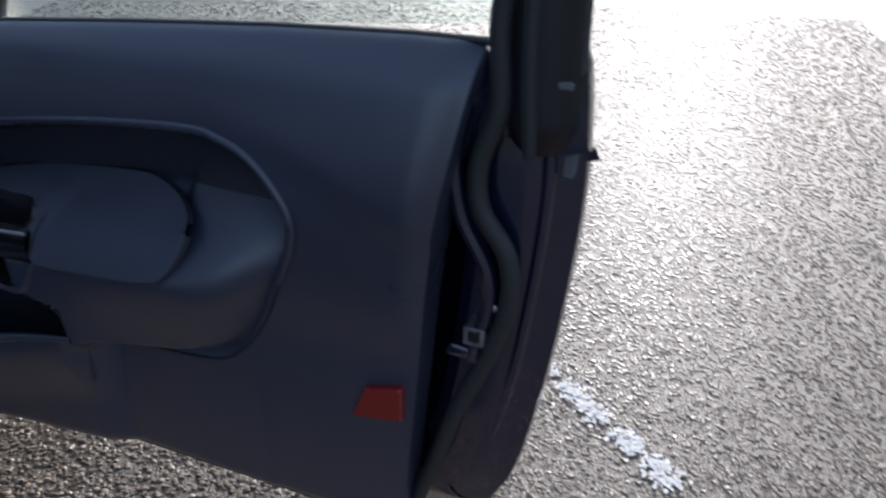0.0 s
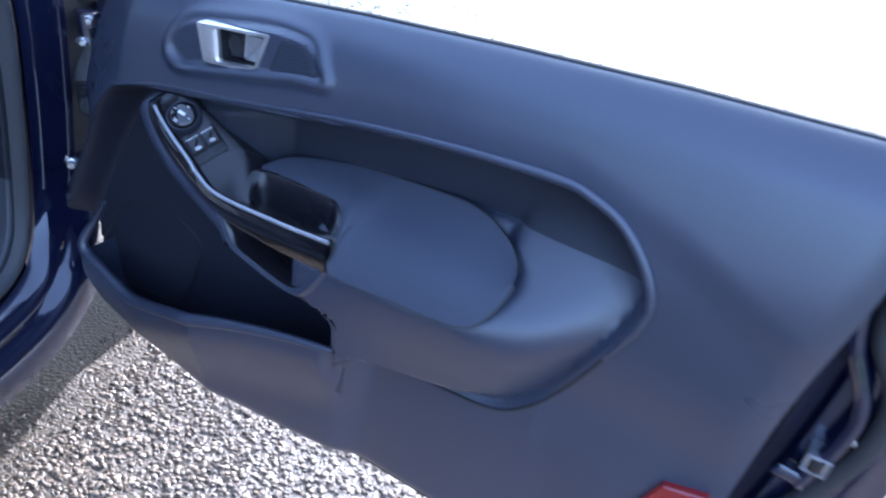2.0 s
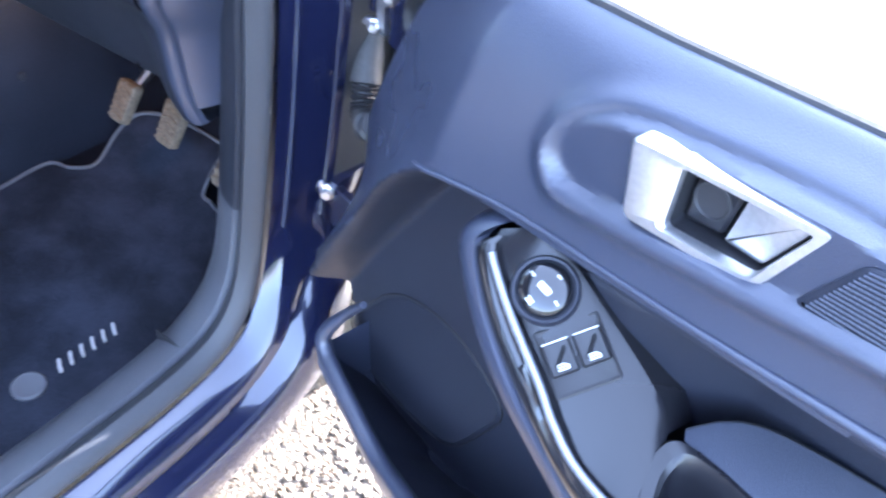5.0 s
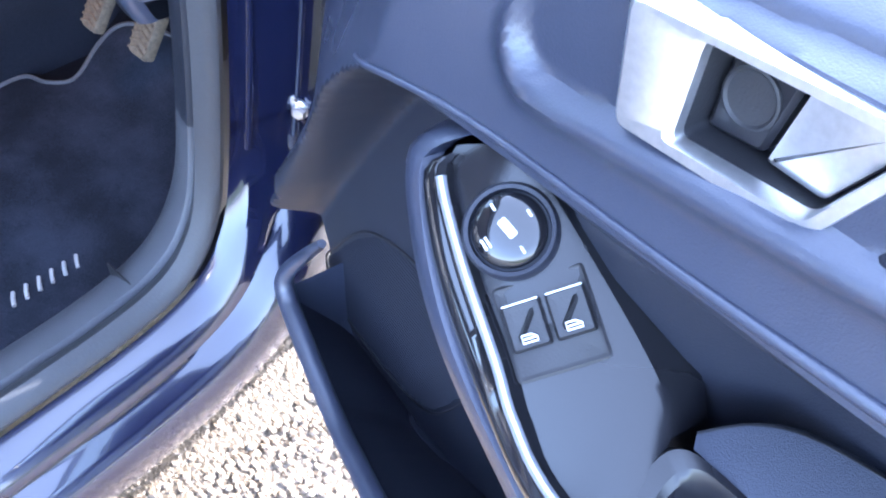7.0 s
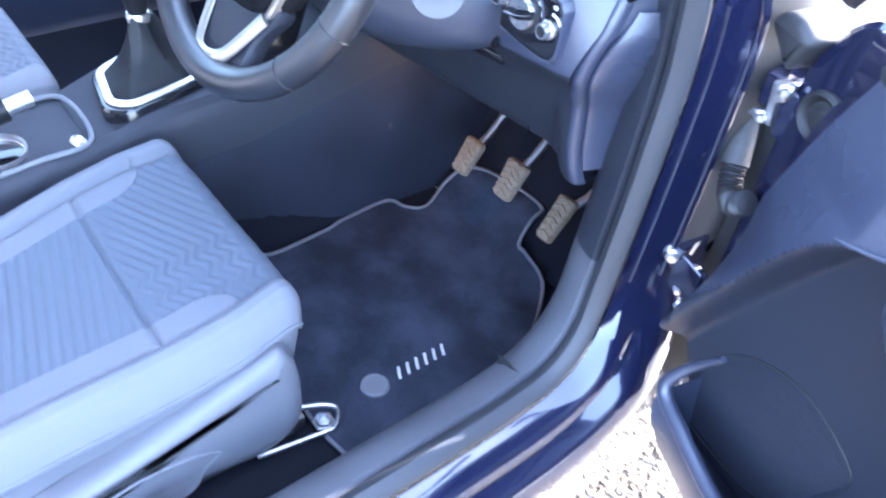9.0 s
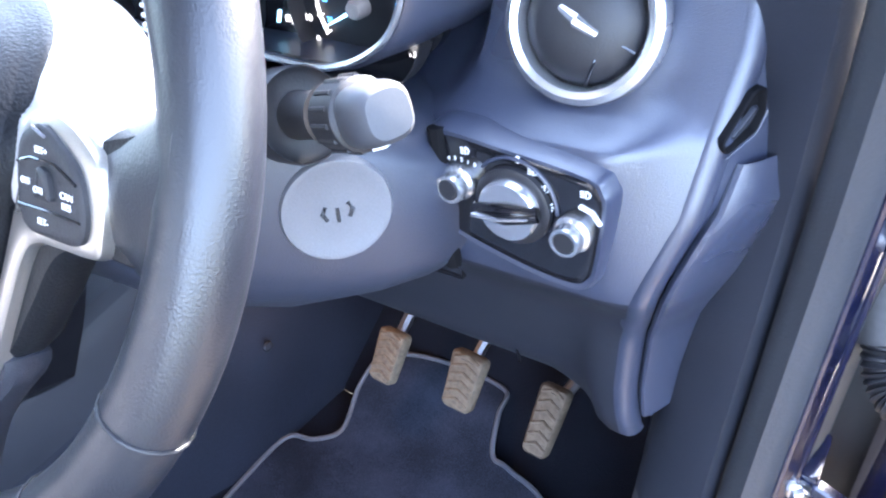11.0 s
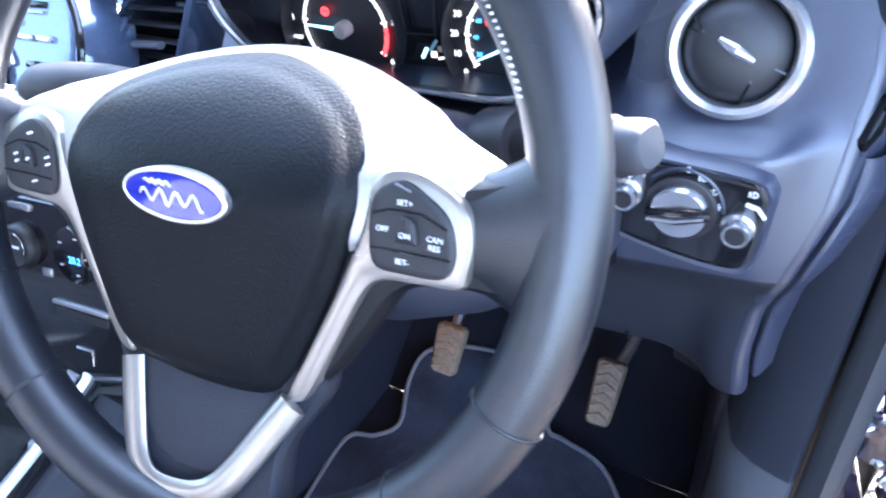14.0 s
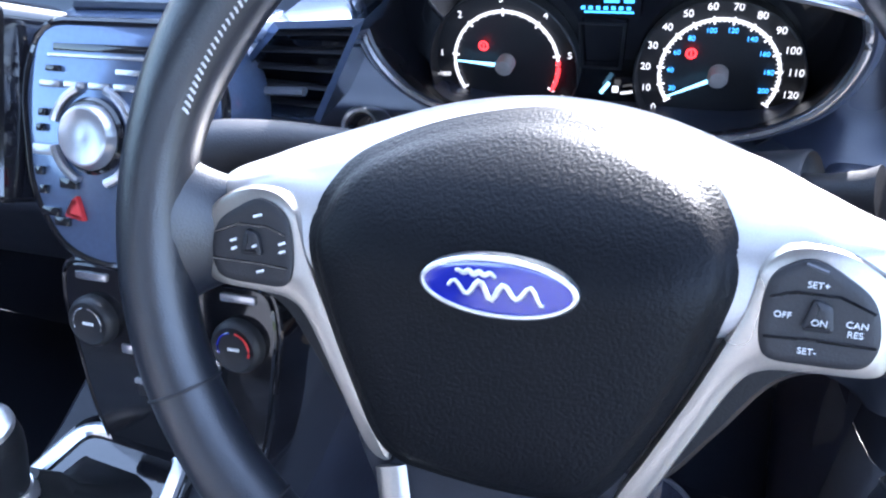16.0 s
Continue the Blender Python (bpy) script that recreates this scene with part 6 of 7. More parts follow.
part("lower_trim", tube([Vector((p[0], p[1] + min(p[2] + 0.10, 0) * 0.33, p[2])) for p in vpath], 0.0082, 10, flat=0.5, up=(0, 1, 0)), SATINTRIM, wheel, "satin silver V-shaped lower spoke trim")
part("lower_plate", lean_low(plate(bent([(-0.050, -0.10), (0.050, -0.10), (0.030, -0.140), (0.012, -0.150), (-0.012, -0.150), (-0.030, -0.140)]), [(0, -0.03), (0, -0.018), (0.003, -0.016)])), DULL, wheel)
# airbag pad
PADSKIN = material("black grained airbag skin", (0.0055, 0.006, 0.0075), 0.42, grain=600, bump=0.28, spec=0.14)
pad_line = bent([(-0.060, 0.051), (-0.083, 0.037), (-0.0945, 0.010), (-0.0885, -0.022), (-0.074, -0.062), (-0.057, -0.096), (-0.03, -0.105), (0.003, -0.108), (0.034, -0.105), (0.051, -0.093), (0.071, -0.055), (0.085, -0.020), (0.0925, 0.012), (0.084, 0.037), (0.064, 0.051), (0.035, 0.060), (0.003, 0.064), (-0.030, 0.060)], 6)
def dome(z):
    """How far the hub turns away towards its top."""
    return 0.056 * max(0.0, (z + 0.006) / 0.076) ** 2.0
pc = Vector((0.0035, -0.008))
def pad_loop(s, y):
    out = []
    for p in pad_line:
        v = pc + (Vector(p[:2]) - pc) * s
        top = dome(v.y)
        out.append((v.x, y + top, v.y))
    return out
ab = part("airbag_pad", rings([pad_loop(1.0, 0.034), pad_loop(1.0, 0.018), pad_loop(0.985, 0.0155), pad_loop(0.945, 0.0135), pad_loop(0.925, 0.0118), pad_loop(0.905, 0.0085), pad_loop(0.86, 0.0058), pad_loop(0.70, 0.0030), pad_loop(0.5, 0.0015), pad_loop(0.25, 0.0008), pad_loop(0.04, 0.0006)], caps=(False, True)), PADSKIN, wheel, "black grained airbag cover")
HUBSILVER = material("satin silver hub paint", (0.58, 0.57, 0.56), 0.36, metal=0.6, grain=1500, bump=0.03)
cover = bent([(-0.150, 0.022), (-0.125, 0.036), (-0.092, 0.048), (-0.045, 0.062), (0.003, 0.067), (0.051, 0.062), (0.098, 0.048), (0.131, 0.036), (0.156, 0.022), (0.13, -0.005), (0.06, -0.03), (0.003, -0.04), (-0.054, -0.03), (-0.124, -0.005)])
cc = Vector((0.003, 0.005))
loops = []
for f, y in ((0.97, 0.050), (1.0, 0.040), (0.99, 0.033), (0.96, 0.0255), (0.91, 0.0205), (0.84, 0.0178), (0.75, 0.0170), (0.5, 0.0170)):
    loops.append([])
    for p in cover:
        z = cc.y + (p[1] - cc.y) * f
        x = cc.x + (p[0] - cc.x) * f
        k = float(soft(abs(x), 0.100, 0.120))
        loops[-1].append((x, y + dome(z) * (1 - k) + k * 0.056 * max(0.0, (z - 0.018) / 0.052) ** 2, z))
part("hub_cover", rings(loops), HUBSILVER, wheel, "satin grey upper hub cover between the spokes")
ov = lambda a, b: [(0.0008 + a * math.cos(k * math.pi / 24), b * math.sin(k * math.pi / 24)) for k in range(48)]
em = part("oval_badge", plate(ov(0.0330, 0.0132), [(0, -0.004), (0, 0.0022), (0.0008, 0.003), (0.0020, 0.003), (0.0024, 0.0022), (0.004, 0.0020)]), CHROME, wheel, "blue oval badge with chrome edge")
part("badge_field", plate(ov(0.0306, 0.0108), [(0, 0.0005), (0, 0.0026), (0.002, 0.0029)]), BLUE, em)
for k, (amp, z0, x0, x1) in enumerate(((0.0032, -0.0012, -0.0195, 0.0205), (0.0006, 0.0055, -0.0165, 0.0005))):
    wave = [(x0 + (x1 - x0) * i / 28, -0.0033, z0 + amp * math.sin(i * 0.86) * (1 - 0.25 * math.sin(i * 0.4))) for i in range(29)]
    part("badge_mark", tube(wave, 0.0013, 6, flat=0.5, up=(0, 1, 0), taper=lambda t: 0.6 + 1.6 * t * (1 - t)), CHROME, em, "raised chrome flourish on the badge")
for a, b in ((-0.062, -0.046), (0.046, 0.064)):
    part("embossed_line", tube([(a, 0.0075, -0.006), ((a + b) / 2, 0.0062, -0.0066), (b, 0.0058, -0.0072)], 0.0005, 5), TRIM, ab)
    part("embossed_line", tube([(a + 0.005, 0.0070, 0.001), ((a + b) / 2 + 0.003, 0.0062, -0.001), (b - 0.004, 0.0060, 0.000)], 0.0005, 5), TRIM, ab)

# ---- centre stack ----
RADIO = material("blue-grey gloss radio fascia", (0.11, 0.145, 0.23), 0.12, metal=0.5, bump=0, coat=0.6)
stack = thing("radio_panel", "blue-grey gloss radio panel with a large silver knob", "car radio", DASH @ Matrix.Translation((-0.285, 0.122, -0.012)) @ Matrix.Rotation(radians(-28), 4, "X"))
rl = round_poly([(-0.054, 0.062), (0.068, 0.062), (0.086, 0.02), (0.078, -0.050), (0.045, -0.085), (0.0, -0.094), (-0.036, -0.085), (-0.062, -0.050), (-0.069, 0.02)], 0.02)
part("fascia", plate(rl, [(0, -0.05), (0, 0.0), (0.003, 0.004), (0.008, 0.0045)]), RADIO, stack)
part("fascia_edge", tube([(p.x, -0.002, p.y) for p in rl], 0.0028, 8, closed=True, up=(0, 1, 0)), GLOSS, stack, "gloss black edge of the radio panel")
part("disc_slot", box(-0.042, 0.052, -0.006, -0.003, 0.043, 0.048, 0.001), GLOSS, stack)
part("slot_strip", box(-0.046, 0.050, -0.0068, -0.004, 0.039, 0.0415, 0.0008), SILVER, stack)
part("maker_mark", box(0.006, 0.028, -0.0056, -0.0045, 0.030, 0.0335, 0.0004), SILVER, stack)
for i in range(6):
    part("preset_key", box(-0.052 + i * 0.0192, -0.0355 + i * 0.0192, -0.0075, -0.004, 0.020, 0.0245, 0.0012), SILVER, stack)
part("key", box(-0.047, -0.036, -0.0075, -0.004, 0.030, 0.034, 0.0012), GLOSS, stack)
part("volume_knob", lathe([(0.0215, 0.003), (0.0215, 0.009), (0.020, 0.013), (0.0185, 0.0155), (0.0172, 0.016), (0.016, 0.0155), (0.007, 0.014), (0.002, 0.0145)], 40, m=Matrix.Translation((-0.011, 0, -0.009)) @ Matrix.Rotation(radians(90), 4, "X")), SILVER, stack, "large silver volume knob")
part("knob_skirt", lathe([(0.0245, 0.003), (0.0245, 0.007), (0.0225, 0.009), (0.0205, 0.009)], 40, m=Matrix.Translation((-0.011, 0, -0.009)) @ Matrix.Rotation(radians(90), 4, "X")), GLOSS, stack)
for x, z, w, h in ((-0.050, 0.004, 0.006, 0.005), (-0.052, -0.006, 0.006, 0.005), (-0.048, -0.020, 0.020, 0.007), (-0.053, -0.034, 0.006, 0.006), (-0.050, -0.046, 0.006, 0.006), (-0.044, -0.060, 0.014, 0.006), (-0.035, -0.066, 0.012, 0.006), (0.030, -0.020, 0.018, 0.007), (0.040, 0.004, 0.012, 0.005), (0.040, -0.045, 0.014, 0.006)):
    part("key", box(x - w / 2, x + w / 2, -0.0078, -0.004, z - h / 2, z + h / 2, 0.0012), SILVER if w > 0.015 else GLOSS, stack)
for a0, a1 in ((110, 165), (195, 250), (290, 345), (20, 70)):
    part("arc_key", tube([(-0.011 + 0.031 * math.cos(radians(a)), -0.006, -0.009 + 0.031 * math.sin(radians(a))) for a in np.linspace(a0, a1, 8)], 0.0032, 8), SILVER, stack)
hz = part("hazard_button", plate(round_poly([(-0.0315, -0.062), (-0.0165, -0.064), (-0.0225, -0.048)], 0.001), [(0, 0.002), (0, 0.008), (0.001, 0.009), (0.003, 0.009)]), REDPRINT, stack, "red triangular hazard button")
part("door_lock_key", box(-0.036, -0.022, -0.0078, -0.004, -0.044, -0.037, 0.001), GLOSS, stack)

lv = thing("side_vent", "tall black air vent with silver vanes", "air vent", DASH @ Matrix.Translation((-0.374, 0.116, -0.010)) @ Matrix.Rotation(radians(-28), 4, "X") @ Matrix.Rotation(radians(-18), 4, "Z"))
part("vent_frame", plate(round_poly([(-0.012, 0.078), (0.020, 0.070), (0.014, -0.06), (-0.022, -0.04)], 0.008), [(0, -0.04), (0, 0.003), (0.002, 0.005), (0.004, 0.003), (0.005, -0.02)]), GLOSS, lv)
for i in range(5):
    part("vane", tube([(-0.014, -0.002, -0.035 + i * 0.022), (0.014, -0.002, -0.032 + i * 0.024)], 0.0042, 8, flat=0.6), SILVER if i % 2 else MID, lv)

cv = thing("centre_vent", "angular black air vent in a blue-grey frame", "air vent", DASH @ Matrix.Translation((0, 0.178, 0)) @ Matrix.Rotation(radians(0), 4, "X"))
vo = [(-0.188, 0.036), (-0.126, 0.040), (-0.170, -0.032), (-0.253, -0.027)]
vi = [(-0.184, 0.0325), (-0.133, 0.0355), (-0.173, -0.0285), (-0.246, -0.0240)]
bm = rings([[(p[0], y, p[1]) for p in lp] for lp, y in ((vo, 0.05), (vo, 0.0), (vi, -0.002), (vi, 0.04))], caps=(False, True))
part("vent_frame", bm, RADIO, cv, "blue-grey vent frame", smooth=False)
part("vent_hole", plate(vi, [(0, -0.040), (0, -0.030)]), GLOSS, cv)
for i in range(5):
    f = 0.1 + i * 0.2
    a = Vector((vi[3][0] + (vi[0][0] - vi[3][0]) * f, 0.006, vi[3][1] + (vi[0][1] - vi[3][1]) * f))
    b = Vector((vi[2][0] + (vi[1][0] - vi[2][0]) * f, 0.006, vi[2][1] + (vi[1][1] - vi[2][1]) * f))
    part("louvre", tube([a, b], 0.0045, 8, flat=0.28), DARK, cv)
part("vent_tab", tube([(-0.206, -0.002, -0.010), (-0.174, -0.004, -0.008)], 0.0040, 8, flat=0.7), MID, cv)
st = thing("start_button", "round start button with chrome ring", "button", DASH @ Matrix.Translation((-0.149, 0.197, -0.044)) @ Matrix.Rotation(radians(62), 4, "X"))
part("ring", lathe([(0.0145, -0.02), (0.0145, 0.004), (0.0130, 0.006), (0.0112, 0.005), (0.0105, 0.002)], 32), CHROME, st)
part("button", lathe([(0.0105, -0.01), (0.0105, 0.002), (0.008, 0.0032), (0.001, 0.0034)], 32), GLOSS, st)
sc = thing("dash_display", "hooded dark display above the radio", "display", DASH)
part("screen", sheet(lambda u, v: (-0.345 + u * 0.135 + (0.014 - u * 0.028) * v, 0.205 + 0.07 * v, 0.040 + 0.062 * v), 4, 4), GLOSS, sc, "dark glass display")
part("surround", tube([(-0.350, 0.200, 0.036), (-0.205, 0.200, 0.036), (-0.218, 0.28, 0.108), (-0.336, 0.28, 0.108)], 0.008, 8, closed=True, flat=0.8), TRIM, sc, "charcoal display hood")
part("ledge", box(-0.360, -0.195, 0.165, 0.206, 0.026, 0.034, 0.003), RADIO, sc)

ac = thing("climate_panel", "gloss black climate panel with two round knobs", "climate control", DASH @ Matrix.Translation((-0.311, 0.128, -0.205)) @ Matrix.Rotation(radians(-18), 4, "X"))
al = round_poly([(-0.095, 0.055), (0.095, 0.055), (0.100, 0.020), (0.085, -0.075), (0.055, -0.165), (-0.055, -0.165), (-0.085, -0.075), (-0.100, 0.020)], 0.022)
part("fascia", plate(al, [(0, -0.05), (0, 0.0), (0.004, 0.004), (0.010, 0.004)]), GLOSS, ac)
part("fascia_edge", tube([(p.x, -0.001, p.y) for p in al], 0.0025, 8, closed=True, up=(0, 1, 0)), GLOSS, ac)
for x in (-0.068, 0.066):
    kb = part("climate_knob", lathe([(0.0215, 0.002), (0.0215, 0.010), (0.0195, 0.014), (0.0175, 0.015), (0.016, 0.014), (0.001, 0.0142)], 36, m=Matrix.Translation((x, 0, 0.006)) @ Matrix.Rotation(radians(90), 4, "X")), DARK, ac, "black climate knob with a coloured arc")
    for c, a0, a1 in ((BLUE if x > 0 else SILVER, 100, 200), (REDPRINT if x > 0 else SILVER, -20, 80)):
        part("arc_mark", tube([(x + 0.0135 * math.cos(radians(a)), -0.0152, 0.006 + 0.0135 * math.sin(radians(a))) for a in np.linspace(a0, a1, 9)], 0.0010, 6), c, kb)
    part("knob_mark", box(x - 0.005, x + 0.005, -0.0152, -0.0140, 0.0045, 0.0070, 0.0003), WHITE, kb)
    part("shoulder_key", box(x - 0.014, x + 0.016, -0.0065, -0.003, 0.040, 0.0465, 0.0015), SILVER, ac)
    part("under_key", box(x - 0.030 if x > 0 else x + 0.022, x - 0.020 if x > 0 else x + 0.034, -0.006, -0.003, -0.020, -0.012, 0.0012), SILVER, ac)
ad = part("climate_display", lathe([(0.027, 0.002), (0.027, 0.006), (0.025, 0.0075), (0.001, 0.0075)], 36, m=Matrix.Translation((0, 0, 0.008)) @ Matrix.Rotation(radians(90), 4, "X")), GLOSS, ac, "round display with lit blue figures")
letters("20.2", 0.009, Matrix.Translation((0.002, -0.0078, 0.004)), CYAN, ad)
for a in range(5):
    part("key_mark", box(0.018 * math.cos(a * 1.25) - 0.002, 0.018 * math.cos(a * 1.25) + 0.002, -0.0082, -0.0074, 0.008 + 0.018 * math.sin(a * 1.25) - 0.0006, 0.008 + 0.018 * math.sin(a * 1.25) + 0.0006, 0.0002), WHITE, ad)
part("chrome_strip", box(-0.036, 0.036, -0.0075, -0.003, -0.045, -0.041, 0.001), CHROME, ac)
part("lower_key", box(-0.034, 0.034, -0.0065, -0.003, -0.056, -0.047, 0.001), DARK, ac)
part("cup_line", tube([(-0.012, -0.005, -0.085), (0.008, -0.005, -0.085), (0.008, -0.005, -0.100)], 0.0012, 6), SILVER, ac)

# ---- centre console ----
con = thing("centre_console", "charcoal plastic centre console with gear surround", "console")
def con_top(y):
    return lerp(y, (-0.95, 0.455), (-0.35, 0.458), (-0.14, 0.470), (-0.06, 0.496), (0.03, 0.504), (0.09, 0.508), (0.13, 0.520), (0.25, 0.555), (0.36, 0.585), (0.58, 0.60))
cl = []
for y in np.linspace(-0.95, 0.58, 46):
    t = con_top(y)
    hw = lerp(y, (-0.95, 0.075), (-0.2, 0.082), (0.1, 0.098), (0.36, 0.118))
    x = -0.318
    cl.append([(x - hw - 0.045, y, 0.22), (x - hw - 0.012, y, t - 0.07), (x - hw, y, t - 0.012), (x - hw + 0.010, y, t), (x - hw * 0.5, y, t + 0.002), (x, y, t + 0.002), (x + hw * 0.5, y, t + 0.002), (x + hw - 0.010, y, t), (x + hw, y, t - 0.010), (x + hw + 0.006, y, t - 0.03), (x + hw + 0.018, y, t - 0.085), (x + hw + 0.028, y, t - 0.16), (x + hw + 0.034, y, 0.22)])
part("console_body", rings([c[1:11] for c in cl], closed=False, caps=(False, False)), DULL, con, "charcoal console moulding")
part("console_top", rings([[(p[0], p[1], p[2] + 0.003) for p in c[2:9]] for c in cl if -0.16 < c[0][1] < 0.5], closed=False, caps=(False, False)), DULL, con, "black upper face of the console")
TUNNEL = material("dusty dark blue tunnel lining", (0.016, 0.0185, 0.029), 0.6, grain=500, bump=0.25, vary=0.45, coarse=9, spec=0.25)
part("carpet_side", rings([[Vector(c[10]) + Vector((-0.002, 0, 0.006)), Vector(c[10]) + Vector((0.002, 0, -0.004)), Vector(c[11]) + Vector((0.004 * math.sin(i * 0.9), 0, 0)), Vector(c[12]) + Vector((0.004 * math.sin(i * 0.6), 0, 0))] for i, c in enumerate(cl)], closed=False, caps=(False, False)), TUNNEL, con, "dark carpet on the tunnel side")
part("carpet_clip", lathe([(0.007, 0.0), (0.006, 0.002), (0.002, 0.003)], 14, m=Matrix.Translation((-0.158, 0.32, 0.402)) @ Matrix.Rotation(radians(80), 4, "Y")), DULL, con)
part("carpet_side", rings([[c[0], c[1]] for c in cl], closed=False, caps=(False, False)), TUNNEL, con)
part("tray_edge", tube(smooth_line([(-0.25, -0.13, 0.478), (-0.243, -0.20, 0.472), (-0.255, -0.29, 0.466), (-0.38, -0.29, 0.466), (-0.39, -0.20, 0.472), (-0.375, -0.13, 0.478)], True, 5), 0.004, 8, closed=True), MID, con)
part("tray_floor", box(-0.375, -0.258, -0.28, -0.14, 0.455, 0.4635, 0.002), DARK, con)
cup_ = part("cup_holder", lathe([(0.034, -0.03), (0.036, 0.006), (0.039, 0.008), (0.039, 0.0)], 32, m=Matrix.Translation((-0.29, -0.245, 0.468))), CHROME, con, "chrome-edged cup holder")
part("cup_floor", lathe([(0.034, -0.0), (0.03, 0.001), (0.002, 0.001)], 28, m=Matrix.Translation((-0.29, -0.245, 0.4685))), GLOSS, cup_)
part("power_socket", lathe([(0.011, 0.0), (0.011, 0.006), (0.009, 0.008), (0.007, 0.004)], 24, m=Matrix.Translation((-0.249, -0.150, 0.478)) @ Matrix.Rotation(radians(-30), 4, "X")), CHROME, con)
GS = Matrix.Translation((0, 0, 0.510)) @ Matrix.Rotation(radians(4), 4, "X")
gsl = round_poly([(-0.362, -0.078), (-0.268, -0.096), (-0.244, -0.070), (-0.258, 0.03), (-0.275, 0.110), (-0.380, 0.110), (-0.402, 0.02)], 0.018)
GF = lambda p, z: GS @ Vector((p[0], p[1], z))
gs = thing("gear_lever", "gear lever with leather boot in a silver frame", "gear lever")
gsh = lambda s: [((p.x + 0.318) * s - 0.318, (p.y + 0.005) * s - 0.005) for p in gsl]
part("gloss_base", rings([[GF(p, z) for p in lp] for lp, z in ((gsh(1.12), -0.035), (gsh(1.10), 0.002), (gsh(1.06), 0.006), (gsh(0.9), 0.007))]), GLOSS, gs, "gloss black gear surround")
part("chrome_frame", tube([GF(p, 0.009) for p in gsh(0.93)], 0.0068, 8, flat=0.6, closed=True), CHROME, gs, "silver frame round the gear boot")
top = Vector((-0.327, -0.012, 0.0))
bl = []
for i, (f, z) in enumerate(((0.86, 0.508), (0.84, 0.514), (0.70, 0.522), (0.46, 0.540), (0.30, 0.565), (0.22, 0.592), (0.16, 0.605))):
    q = gsh(f)
    bl.append([((p[0] - 0.0) * 1.0 + (top.x + 0.318) * (1 - f) + 0.0035 * math.sin(k * 0.63 + i * 1.1) * (1 if 0 < i < 6 else 0), p[1] + (top.y + 0.005) * (1 - f) + 0.0035 * math.cos(k * 0.63 + i * 0.9) * (1 if 0 < i < 6 else 0), z) for k, p in enumerate(q)])
part("boot", rings(bl, caps=(False, True)), LEATHER, gs, "creased black leather boot")
part("collar", lathe([(0.016, 0.595), (0.017, 0.602), (0.015, 0.608)], 24, m=Matrix.Translation(top)), CHROME, gs)
kn = part("knob", lathe([(0.013, 0.606), (0.016, 0.620), (0.0205, 0.640), (0.0225, 0.654), (0.0215, 0.666), (0.019, 0.670)], 28, m=Matrix.Translation(top)), LEATHER, gs, "black leather gear knob")
part("knob_cap", lathe([(0.0215, 0.668), (0.021, 0.672), (0.016, 0.676), (0.002, 0.678)], 28, m=Matrix.Translation(top)), CHROME, kn, "chrome cap with the shift pattern")
for dx in (-0.007, 0.0, 0.007):
    part("shift_mark", box(top.x + dx - 0.0008, top.x + dx + 0.0008, top.y - 0.008, top.y + 0.008, 0.6755, 0.6785, 0.0003), DARK, kn)
hb = thing("hand_brake", "grey hand brake lever with chrome button", "hand brake")
part("grip", tube(smooth_line([(-0.30, -0.62, 0.462), (-0.302, -0.45, 0.485), (-0.306, -0.33, 0.505), (-0.310, -0.215, 0.521)], n=5), 0.0165, 14, flat=1.1), LEATHER, hb)
part("button", tube([(-0.310, -0.215, 0.521), (-0.3115, -0.195, 0.524), (-0.312, -0.180, 0.526)], 0.0115, 14), CHROME, hb)

